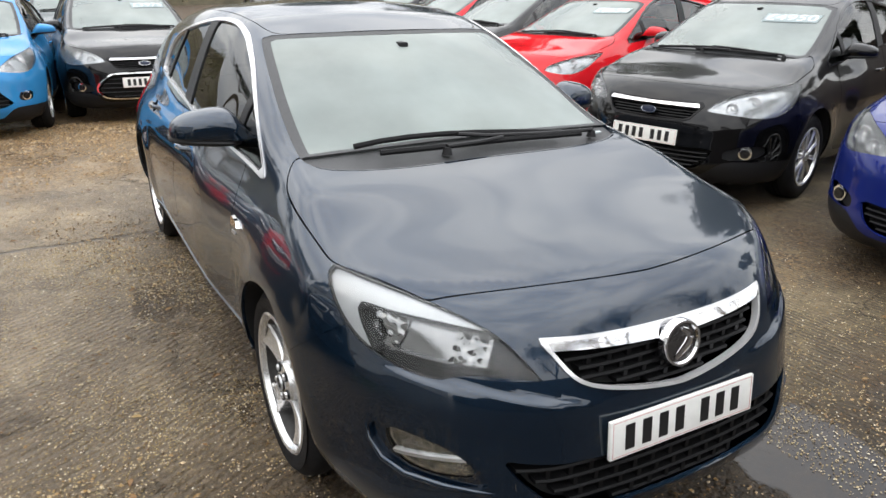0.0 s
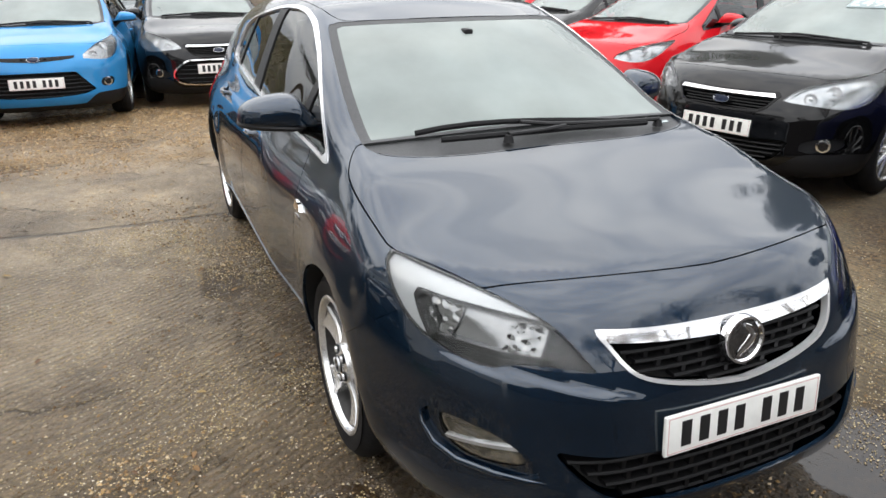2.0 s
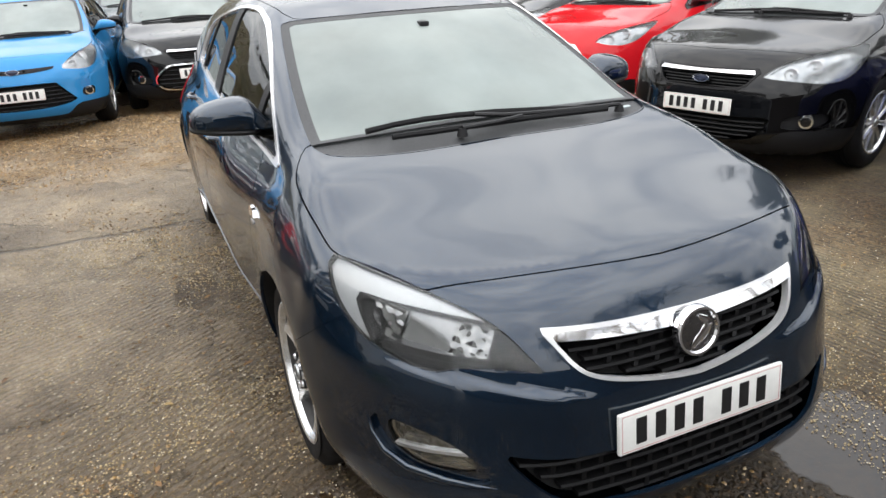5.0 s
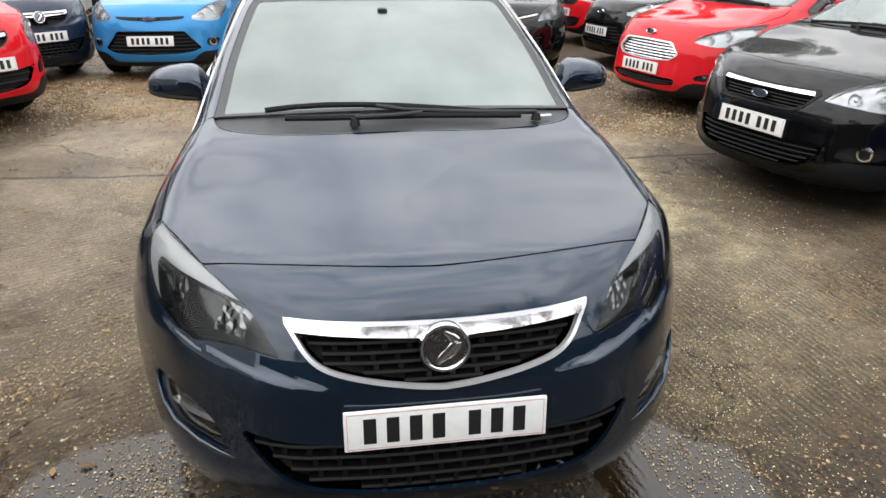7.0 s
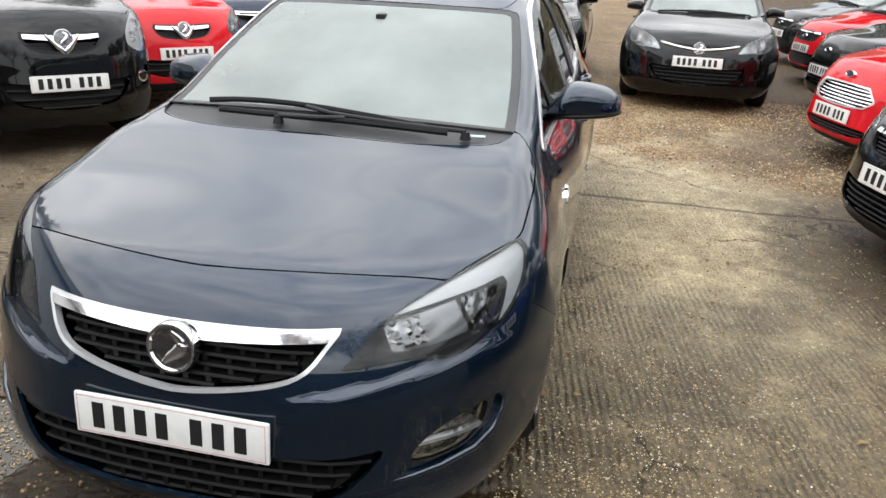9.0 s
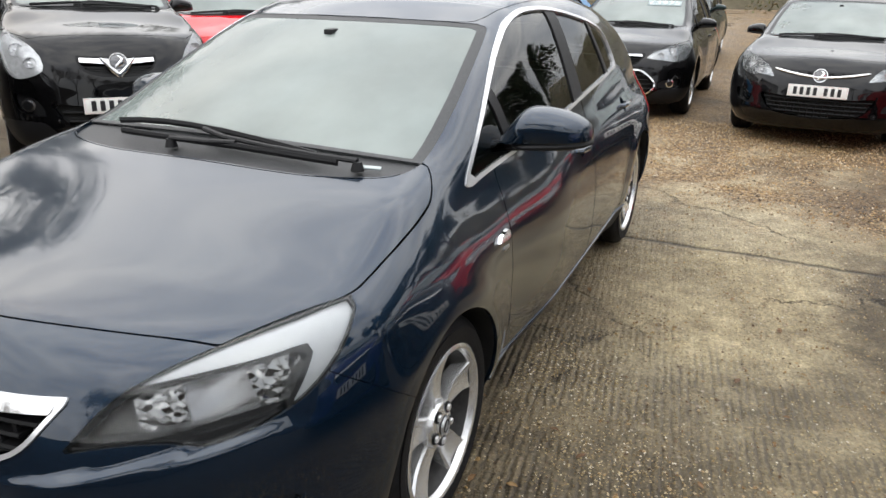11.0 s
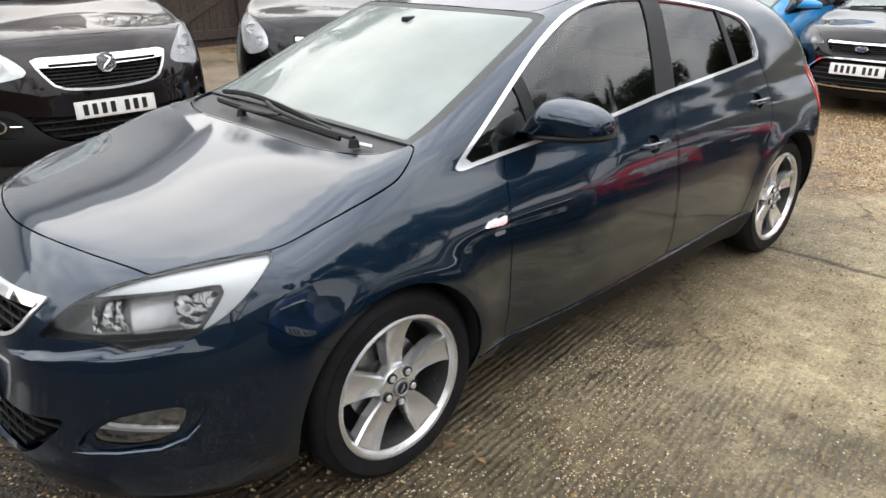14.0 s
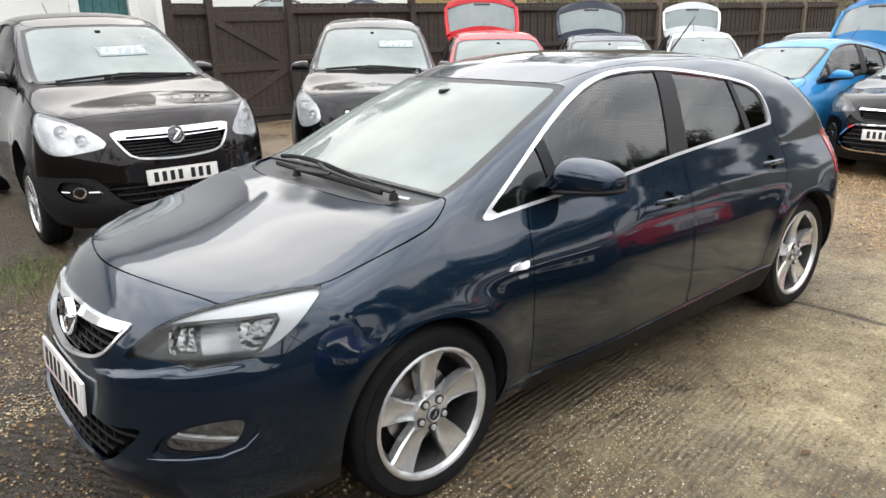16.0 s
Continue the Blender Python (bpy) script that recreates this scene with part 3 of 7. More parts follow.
def oval_badge(parent, at, ry, rz, face, ring, tilt=0.0, name="badge"):
    """A domed oval badge facing +x with a raised rim."""
    b = new(name)
    b.parent = parent
    b.matrix_basis = Matrix.Translation(at) @ pose(0, 0, 0, 0, tilt, 0)
    n = 32
    bm = bmesh.new()
    prof = [(0.80, 0.006), (0.86, 0.012), (0.95, 0.012), (1.0, 0.004), (1.0, -0.012)]
    rings = [[bm.verts.new((h, s * ry * math.cos(2 * math.pi * k / n), s * rz * math.sin(2 * math.pi * k / n))) for k in range(n)] for s, h in prof]
    for a, c in zip(rings, rings[1:]):
        for k in range(n):
            bm.faces.new((a[k], a[(k + 1) % n], c[(k + 1) % n], c[k]))
    part("badge_rim", bm, ring, b, smooth=True)
    bm = bmesh.new()
    mid = bm.verts.new((0.009, 0, 0))
    rim = [bm.verts.new((0.005, 0.82 * ry * math.cos(2 * math.pi * k / n), 0.82 * rz * math.sin(2 * math.pi * k / n))) for k in range(n)]
    for k in range(n):
        bm.faces.new((mid, rim[k], rim[(k + 1) % n]))
    part("badge_face", bm, face, b, smooth=True)
    return b


def chrome_swirl(badge, ry):
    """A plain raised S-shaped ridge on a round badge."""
    bm = bmesh.new()
    pts = [(0.011, ry * 0.45 * math.sin(4.2 * t) * (1 - 0.2 * t), ry * (0.62 - 1.24 * t)) for t in np.linspace(0, 1, 12)]
    tube(bm, pts, [ry * (0.08 + 0.16 * math.sin(math.pi * t)) for t in np.linspace(0, 1, 12)], 8, flat=1.0)
    for v in bm.verts:
        v.co.x = 0.008 + (v.co.x - 0.011) * 0.25
    part("badge_emblem", bm, CHROME, badge, smooth=True)


def vee(parent, at, w, h):
    """A plain chrome V under a badge."""
    bm = bmesh.new()
    x, y, z = at
    tube(bm, [(x - 0.03, -w, z + h), (x, -w * 0.35, z + h * 0.3), (x + 0.004, 0, z)], [0.006, 0.012, 0.014], 8, 1.4)
    tube(bm, [(x - 0.03, w, z + h), (x, w * 0.35, z + h * 0.3), (x + 0.004, 0, z)], [0.006, 0.012, 0.014], 8, 1.4)
    part("grille_vee", bm, CHROME, parent, smooth=True)


def door_mirror(parent, paint_mat, at, side, size=1.0):
    """A teardrop housing on a short foot, with its glass facing back."""
    ob = new("door_mirror")
    ob.parent = parent
    ob.matrix_basis = Matrix.Translation(at) @ Matrix.Diagonal((size, size * side, size, 1))
    bm = bmesh.new()
    bmesh.ops.create_uvsphere(bm, u_segments=36, v_segments=20, radius=1.0)
    for v in bm.verts:
        x, y, z = (math.copysign(abs(q) ** e, q) for q, e in zip(v.co, (0.85, 0.58, 0.55)))
        t = (y + 1) / 2
        x = x * (0.120 - 0.030 * t if x > 0 else 0.045)
        top = 0.112 - 0.050 * t**2 - 0.012 * max(0.0, 0.2 - t) / 0.2
        inward = 0.045 * max(0.0, 1 - z * 1.6) * (1 - t) ** 2
        v.co = (x - 0.060 * t + 0.02, 0.146 + 0.126 * y - inward, 0.030 + 0.010 * t + z * (top if z > 0 else 0.016))
    ob_h = part("mirror_housing", bm, paint_mat, ob)
    ob_h.data.polygons.foreach_set("use_smooth", [True] * len(ob_h.data.polygons))
    low = bmesh.new()
    bmesh.ops.create_uvsphere(low, u_segments=28, v_segments=12, radius=1.0)
    for v in low.verts:
        x, y, z = (math.copysign(abs(q) ** e, q) for q, e in zip(v.co, (0.85, 0.7, 0.8)))
        t = (y + 1) / 2
        v.co = (x * (0.118 - 0.035 * t if x > 0 else 0.04) - 0.060 * t + 0.02, 0.147 + 0.130 * y, 0.013 + 0.014 * t + z * 0.020)
    tube(low, [(0.045, -0.05, -0.006), (0.035, 0.02, 0.004), (0.015, 0.085, 0.010)], [0.040, 0.036, 0.030], 10, 0.5)
    part("mirror_foot", low, PLASTIC, ob, "black plastic mirror foot", smooth=True)
    g = bmesh.new()
    box(g, (-0.066, 0.050, 0.034), (-0.050, 0.215, 0.100), 0.006, Matrix.Translation((0, 0, 0)))
    part("mirror_glass", g, CHROME, ob, smooth=True)
    return ob


def wiper(parent, arm, pts, rise=0.012):
    w = new("windscreen_wiper")
    w.parent = parent
    bm = bmesh.new()
    tube(bm, [Vector(p) + Vector((0, 0, rise * 1.9)) for p in arm], 0.010, 8, 0.8)
    part("wiper_arm", bm, PLASTIC, w, smooth=True)
    bm = bmesh.new()
    tube(bm, [Vector(p) + Vector((0.012, 0, rise)) for p in pts], 0.0065, 6, 1.7)
    part("wiper_blade", bm, PLASTIC, w, smooth=True)
    bm = bmesh.new()
    bmesh.ops.create_cone(bm, cap_ends=True, segments=14, radius1=0.020, radius2=0.013, depth=0.026)
    bmesh.ops.translate(bm, verts=bm.verts, vec=Vector(arm[0]) + Vector((0, 0, 0.008)))
    part("wiper_pivot", bm, PLASTIC, w, smooth=True)
    return w


def seat(parent, at, k):
    s = new("seat")
    s.parent = parent
    s.matrix_basis = Matrix.Translation(at)
    bm = bmesh.new()
    box(bm, (-0.25, -0.25, 0.0), (0.25, 0.25, 0.16), 0.06)
    part("seat_cushion", bm, CABIN, s, smooth=True)
    bm = bmesh.new()
    box(bm, (-0.07, -0.25, 0.0), (0.07, 0.25, 0.60 * k), 0.055, Matrix.Translation((-0.25, 0, 0.10)) @ pose(0, 0, 0, 0, -16, 0))
    part("seat_back", bm, CABIN, s, smooth=True)
    bm = bmesh.new()
    box(bm, (-0.04, -0.13, 0.63 * k), (0.05, 0.13, 0.80 * k), 0.035, Matrix.Translation((-0.25, 0, 0.10)) @ pose(0, 0, 0, 0, -14, 0))
    part("headrest", bm, CABIN, s, smooth=True)


def steering_wheel(parent, at):
    bm = bmesh.new()
    n, r = 36, 0.185
    rings = []
    for i in range(n):
        a = 2 * math.pi * i / n
        c, d = Vector((0, math.cos(a), math.sin(a))) * r, Vector((0, math.cos(a), math.sin(a)))
        rings.append([bm.verts.new(c + 0.016 * (math.cos(q) * d + math.sin(q) * Vector((1, 0, 0)))) for q in np.linspace(0, 2 * math.pi, 8, endpoint=False)])
    for i in range(n):
        for k in range(8):
            bm.faces.new((rings[i][k], rings[i][(k + 1) % 8], rings[(i + 1) % n][(k + 1) % 8], rings[(i + 1) % n][k]))
    for a in (0.2, math.pi - 0.2, -math.pi / 2):
        tube(bm, [(0.02, 0, 0), (0, 0.18 * math.cos(a), 0.18 * math.sin(a))], 0.016, 6)
    box(bm, (-0.01, -0.07, -0.06), (0.05, 0.07, 0.06), 0.02)
    ob = part("steering_wheel", bm, PLASTIC, parent, smooth=True)
    ob.matrix_basis = Matrix.Translation(at) @ pose(0, 0, 0, 0, 25, 0)


def price_card(parent, on_glass, x0, y0, figures):
    """A price card that lies against the inside of the windscreen, with its figures."""
    bm = bmesh.new()
    us, vs = np.linspace(-0.20, 0.20, 9), np.linspace(-0.07, 0.07, 4)
    grid = [[bm.verts.new(on_glass(x0 + 0.033 - 0.36 * (y0 + u) ** 2 - 0.92 * v, y0 + u, 0.003)) for u in us] for v in vs]
    for a, b in zip(grid, grid[1:]):
        for q in range(8):
            bm.faces.new((a[q], a[q + 1], b[q + 1], b[q]))
    bmesh.ops.solidify(bm, geom=list(bm.faces), thickness=0.001)
    card = part("price_card", bm, LABEL, parent, "pale blue price card")
    fc = bpy.data.curves.new("price_text", "FONT")
    fc.body, fc.size, fc.align_x, fc.align_y = figures, 0.15, "CENTER", "CENTER"
    tmp = new("price_text", fc)
    bpy.context.view_layer.update()
    me = bpy.data.meshes.new_from_object(tmp.evaluated_get(bpy.context.evaluated_depsgraph_get()))
    bpy.data.objects.remove(tmp)
    for v in me.vertices:
        v.co = on_glass(x0 + 0.033 - 0.36 * (y0 + v.co.x) ** 2 - 0.92 * v.co.y, y0 + v.co.x, 0.006)
    me.materials.clear()
    me.materials.append(PALE_INK)
    ob = new("price_text", me)
    ob.parent = card
    return card


# ---- the features of each kind of car, in the proportions of the base body ----
DLO = [(1.03, 0.9235), (0.985, 0.926), (0.27, 0.985), (-0.138, 1.02), (-0.80, 1.05), (-0.96, 1.056), (-1.01, 1.064), (-1.022, 1.11), (-1.015, 1.19), (-0.975, 1.245), (-0.86, 1.285), (-0.64, 1.328), (-0.24, 1.385), (0.05, 1.392), (0.25, 1.365), (0.45, 1.29), (0.66, 1.18), (0.88, 1.045), (1.01, 0.962), (1.04, 0.943), (1.046, 0.932)]
SCREEN_TOP = [(1.318, -0.3), (1.318, 0.0), (1.322, 0.2), (1.318, 0.38), (1.285, 0.54), (1.235, 0.625), (1.17, 0.652), (1.08, 0.648), (0.85, 0.628), (0.6, 0.588), (0.42, 0.555), (0.362, 0.535), (0.40, 0.42), (0.445, 0.2), (0.458, 0), (0.458, -0.3)]
BONNET = [(1.322, -0.3), (1.322, 0.0), (1.326, 0.2), (1.322, 0.38), (1.288, 0.545), (1.235, 0.632), (1.13, 0.645), (1.14, 0.67), (1.18, 0.702), (1.25, 0.737), (1.31, 0.75), (1.434, 0.761), (1.607, 0.759), (1.715, 0.757), (1.80, 0.712), (1.87, 0.67), (1.95, 0.622), (1.974, 0.606), (1.976, 0.600), (2.004, 0.53), (2.042, 0.425), (2.082, 0.28), (2.107, 0.14), (2.117, 0.0), (2.117, -0.3)]
LAMP = [(2.215, 0.402, 0.657), (2.205, 0.408, 0.665), (2.135, 0.465, 0.748), (2.085, 0.51, 0.782), (1.98, 0.597, 0.822), (1.87, 0.67, 0.845), (1.80, 0.71, 0.854), (1.725, 0.748, 0.864), (1.70, 0.765, 0.858), (1.745, 0.785, 0.825), (1.80, 0.79, 0.778), (1.865, 0.774, 0.727), (1.93, 0.744, 0.692), (2.00, 0.696, 0.668), (2.060, 0.645, 0.654), (2.078, 0.626, 0.654), (2.10, 0.598, 0.668), (2.137, 0.543, 0.674), (2.173, 0.483, 0.671)]
LAMP_IN = [(2.26, 0.37, 0.64), (2.16, 0.43, 0.735), (2.121, 0.475, 0.755), (2.068, 0.551, 0.770), (2.012, 0.615, 0.780), (1.928, 0.696, 0.790), (1.864, 0.737, 0.797), (1.858, 0.745, 0.795), (1.895, 0.745, 0.748), (1.942, 0.735, 0.70), (1.95, 0.75, 0.67), (2.08, 0.66, 0.61), (2.16, 0.57, 0.62)]
GRILLE = [(0, -0.3, 0.745), (0, 0, 0.745), (0, 0.2, 0.748), (0, 0.37, 0.752), (0, 0.402, 0.755), (0, 0.37, 0.71), (0, 0.338, 0.662), (0, 0.29, 0.632), (0, 0.16, 0.604), (0, 0, 0.582), (0, -0.3, 0.582)]
LOWER = [(0, -0.3, 0.44), (0, 0, 0.44), (0, 0.3, 0.45), (0, 0.47, 0.462), (0, 0.53, 0.474), (0, 0.475, 0.40), (0, 0.41, 0.345), (0, 0.31, 0.312), (0, 0.15, 0.297), (0, 0, 0.292), (0, -0.3, 0.292)]
FOG = [(0, 0.768, 0.518), (0, 0.765, 0.465), (0, 0.744, 0.418), (0, 0.705, 0.396), (0, 0.64, 0.388), (0, 0.548, 0.382), (0, 0.560, 0.425), (0, 0.590, 0.466), (0, 0.635, 0.496), (0, 0.705, 0.514)]
FOG_GLASS = [(0, 0.744, 0.506), (0, 0.741, 0.456), (0, 0.720, 0.422), (0, 0.69, 0.409), (0, 0.645, 0.405), (0, 0.574, 0.412), (0, 0.590, 0.448), (0, 0.631, 0.480), (0, 0.683, 0.498), (0, 0.717, 0.504)]


FOCUS_F = dict(low_black=0.265, badge="oval", badge_z=0.668, bar_depth=0.038, bar_rise=0.0, chrome_frame=False, cell=0, slats=5, low_slats=6, fog_shape="round", plate_z=0.50, lamp_in=None, wheels="ten",
    grille=[(0, -0.3, 0.735), (0, 0, 0.735), (0, 0.34, 0.742), (0, 0.405, 0.744), (0, 0.405, 0.744), (0, 0.36, 0.69), (0, 0.31, 0.622), (0, 0.30, 0.612), (0, 0.2, 0.605), (0, 0, 0.60), (0, -0.3, 0.60)],
    lower=[(0, -0.3, 0.435), (0, 0, 0.435), (0, 0.42, 0.445), (0, 0.50, 0.448), (0, 0.50, 0.448), (0, 0.46, 0.35), (0, 0.38, 0.29), (0, 0, 0.275), (0, -0.3, 0.275)],
    lamp=[(2.18, 0.385, 0.675), (2.18, 0.39, 0.685), (2.10, 0.44, 0.738), (1.90, 0.62, 0.805), (1.75, 0.72, 0.845), (1.58, 0.775, 0.880), (1.57, 0.79, 0.855), (1.70, 0.825, 0.76), (1.85, 0.81, 0.69), (1.98, 0.73, 0.655), (2.07, 0.60, 0.645), (2.15, 0.45, 0.655)],
    fog=[(0, 0.55, 0.37), (0, 0.55, 0.44), (0, 0.66, 0.47), (0, 0.77, 0.47), (0, 0.775, 0.40), (0, 0.68, 0.37)])
FIESTA_F = dict(low_black=0.238, badge="oval", badge_z=0.705, bar=False, chrome_frame=False, cell=0, slats=3, low_slats=7, fog_shape="round", plate_z=0.47, lamp_in=None,
    grille=[(0, -0.3, 0.722), (0, 0, 0.722), (0, 0.38, 0.728), (0, 0.44, 0.730), (0, 0.44, 0.728), (0, 0.36, 0.696), (0, 0.1, 0.682), (0, 0, 0.680), (0, -0.3, 0.680)],
    lower=[(0, -0.3, 0.575), (0, 0, 0.575), (0, 0.36, 0.575), (0, 0.40, 0.570), (0, 0.40, 0.568), (0, 0.47, 0.49), (0, 0.57, 0.385), (0, 0.57, 0.380), (0, 0.45, 0.335), (0, 0, 0.315), (0, -0.3, 0.315)],
    lamp=[(2.14, 0.42, 0.65), (2.10, 0.46, 0.70), (1.90, 0.60, 0.80), (1.70, 0.72, 0.87), (1.50, 0.775, 0.925), (1.50, 0.785, 0.90), (1.75, 0.82, 0.77), (1.90, 0.78, 0.69), (2.02, 0.66, 0.64)],
    fog=[(0, 0.62, 0.40), (0, 0.62, 0.47), (0, 0.68, 0.49), (0, 0.75, 0.48), (0, 0.75, 0.41), (0, 0.69, 0.39)])
SLATTED_F = dict(low_black=0.240, badge="oval", badge_z=0.755, bar=False, chrome_frame=True, cell=0, slats=7, slat_mat=CHROME, low_slats=4, plate_z=0.435, lamp_in=None, fog_shape="wide",
    grille=[(0, -0.3, 0.692), (0, 0, 0.692), (0, 0.31, 0.686), (0, 0.33, 0.684), (0, 0.33, 0.682), (0, 0.435, 0.585), (0, 0.435, 0.583), (0, 0.36, 0.525), (0, 0.35, 0.520), (0, 0.2, 0.508), (0, 0, 0.50), (0, -0.3, 0.50)],
    lower=[(0, -0.3, 0.365), (0, 0, 0.365), (0, 0.38, 0.365), (0, 0.47, 0.35), (0, 0.42, 0.285), (0, 0, 0.265), (0, -0.3, 0.265)],
    lamp=[(2.14, 0.46, 0.675), (2.05, 0.53, 0.735), (1.90, 0.64, 0.785), (1.70, 0.745, 0.83), (1.52, 0.79, 0.88), (1.53, 0.80, 0.855), (1.75, 0.82, 0.755), (1.90, 0.78, 0.695), (2.02, 0.68, 0.655)],
    fog=[(0, 0.60, 0.36), (0, 0.58, 0.40), (0, 0.68, 0.43), (0, 0.77, 0.44), (0, 0.76, 0.38), (0, 0.68, 0.36)])
CORSA_F = dict(low_black=0.255, bar_depth=0.056, chrome_frame=False, cell=0, slats=5, low_slats=4, vee=True, badge_z=0.70, lamp_in=None, plate_z=0.50,
    grille=[(0, -0.3, 0.725), (0, 0, 0.725), (0, 0.27, 0.733), (0, 0.31, 0.735), (0, 0.30, 0.69), (0, 0.25, 0.64), (0, 0.16, 0.62), (0, 0, 0.61), (0, -0.3, 0.61)],
    lamp=[(2.12, 0.49, 0.60), (2.08, 0.53, 0.72), (1.95, 0.62, 0.79), (1.75, 0.73, 0.86), (1.60, 0.775, 0.92), (1.60, 0.79, 0.88), (1.75, 0.83, 0.78), (1.88, 0.82, 0.68), (1.98, 0.75, 0.60), (2.06, 0.62, 0.575)])
CROSS_F = dict(clear_lamps=True, low_black=0.40, bar_depth=0.060, bar_rise=0.010, slats=6, low_slats=5, badge_z=0.706, lamp_in=None, plate_z=0.475, fog_shape="round", split_bar=True,
    grille=[(0, -0.3, 0.748), (0, 0, 0.748), (0, 0.34, 0.750), (0, 0.415, 0.748), (0, 0.420, 0.738), (0, 0.40, 0.69), (0, 0.35, 0.625), (0, 0.31, 0.590), (0, 0.20, 0.575), (0, 0, 0.566), (0, -0.3, 0.566)],
    lamp=[(2.19, 0.43, 0.655), (2.13, 0.47, 0.72), (1.95, 0.62, 0.81), (1.80, 0.71, 0.85), (1.66, 0.765, 0.885), (1.66, 0.79, 0.86), (1.75, 0.83, 0.75), (1.88, 0.82, 0.67), (2.0, 0.73, 0.625), (2.10, 0.58, 0.62)],
    fog=[(0, 0.54, 0.35), (0, 0.54, 0.43), (0, 0.62, 0.47), (0, 0.75, 0.48), (0, 0.775, 0.40), (0, 0.68, 0.35)])


def flat(points, z=0.0):
    return [(x, y, z) for x, y in points]


def side_view(points):
    return [(x, 0.0, z) for x, z in points]


def build_car(name, m, colour, label, spec=None, features=None, rows=(26, 52), cols=42, group="parked cars", main=False):
    f = dict(lamp=LAMP, lamp_in=LAMP_IN, grille=GRILLE, lower=LOWER, fog=FOG, dlo=DLO, chrome_dlo=main, badge="round", bar=True, wheels="seven", plate_z=0.495, rim=0.215, price="", tailgate_open=False, grille_style="bow")
    f.update(features or {})
    if f["lamp_in"] is None:
        q = np.array(f["lamp"])
        f["lamp_in"] = (q.mean(0) + (q - q.mean(0)) * 0.90).tolist()
    car = thing(name, m, label, "car", group)
    b = Body(spec or {}, rows, cols)
    k = b.k
    K = Matrix.Diagonal((*k, 1))
    rest = b.all
    arch_r = b.s["arch"]

    # wheel arches
    for wx in b.s["arches"]:
        _, rest = b.cut(rest, lambda p, wx=wx: np.maximum(np.hypot(p[:, 0] - wx, p[:, 2] - 0.33) - arch_r, 0.45 - p[:, 1]))
    # windscreen, with its dark border and the cowl below it
    scr = Region(flat(SCREEN_TOP), (0, 0, 1), 2)
    high = lambda p: 0.80 - p[:, 2]
    screen, rest = b.cut(rest, lambda p: np.maximum(scr(p), high(p)))
    cowl, screen = b.cut(screen, lambda p: (1.186 if main else 1.262) - (p[:, 0] + 0.1 * p[:, 1] ** 2))
    pane, border = b.cut(screen, lambda p: np.maximum(scr(p) + 0.035, (p[:, 0] + 0.1 * p[:, 1] ** 2) - (1.170 if main else 1.214)))
    b.emit("windscreen", pane, SCREEN, car, 0, -0.003, 0, "windscreen misted with pale condensation")
    b.emit("windscreen_seal", border, COWL, car, 0, -0.002, 0.006)
    b.emit("cowl", cowl, COWL, car, 0, -0.012, 0.0, "black plastic scuttle panel")
    # side windows
    dlo = Region(side_view(f["dlo"]), (0, -1, 0), 2)
    sidey = lambda p: 0.40 - p[:, 1]
    glass, rest = b.cut(rest, lambda p: np.maximum(dlo(p), sidey(p)))
    inner, ring = b.cut(glass, lambda p: dlo(p) + 0.0125)
    quarter, inner = b.cut(inner, lambda p: 0.685 - p[:, 0] + 0.10 * (p[:, 2] - 1.0))
    front, inner = b.cut(inner, lambda p: -0.035 - p[:, 0] - 0.36 * (p[:, 2] - 1.0))
    rear_q, rear = b.cut(inner, lambda p: p[:, 0] + 0.73 - 0.02 * (p[:, 2] - 1.0))
    front, post_a = b.cut(front, lambda p: p[:, 0] - 0.63 - 0.10 * (p[:, 2] - 1.0))
    rear, post_b = b.cut(rear, lambda p: p[:, 0] + 0.18 + 0.30 * (p[:, 2] - 1.0))
    rear_q, post_c = b.cut(rear_q, lambda p: p[:, 0] + 0.79 - 0.10 * (p[:, 2] - 1.0))
    for sd in (1, -1):
        for nm, fs in (("quarter_window", quarter), ("front_window", front), ("rear_window", rear), ("rear_quarter_window", rear_q)):
            b.emit(nm, fs, PANE, car, sd, -0.008, 0.0)
        for nm, fs in (("mirror_pillar", post_a), ("door_pillar", post_b), ("rear_pillar", post_c)):
            b.emit(nm, fs, PLASTIC, car, sd, -0.002, 0.01)
        b.emit("window_trim", ring, BRIGHT if f["chrome_dlo"] else TRIM, car, sd, 0.004, 0.014, "bright chrome window surround" if f["chrome_dlo"] else "black window surround")
    # rear screen
    back = Region([(-1.62, 0.62, 1.26), (-1.57, 0.3, 1.29), (-1.55, -0.3, 1.29), (-1.93, -0.3, 1.04), (-1.92, 0.4, 1.04), (-1.88, 0.6, 1.06)], (-0.6, 0, 0.8), 1)
    rear_screen, rest = b.cut(rest, lambda p: np.maximum(back(p), np.maximum(0.95 - p[:, 2], p[:, 0] + 1.3)))
    b.emit("rear_screen", rear_screen, PANE, car, 0, -0.003, 0.006)
    # tail lamps
    tail = Region([(0, 0.72, 0.98), (0, 0.85, 0.96), (0, 0.92, 0.85), (0, 0.90, 0.72), (0, 0.70, 0.74), (0, 0.60, 0.86)], (-1, 0, 0), 1)
    lamp, rest = b.cut(rest, lambda p: np.maximum(tail(p), p[:, 0] + 1.62))
    for sd in (1, -1):
        b.emit("tail_lamp", lamp, TAILRED, car, sd, 0.004, 0.01, "red tail lamp")

    # headlamps: clear lens, bright rim, dark bowl and reflectors
    lp, lpi = Region(f["lamp"], (0.62, 0.42, 0.62), 2), Region(f["lamp_in"], (0.62, 0.42, 0.62), 2)
    ahead = lambda p: 1.45 - p[:, 0]
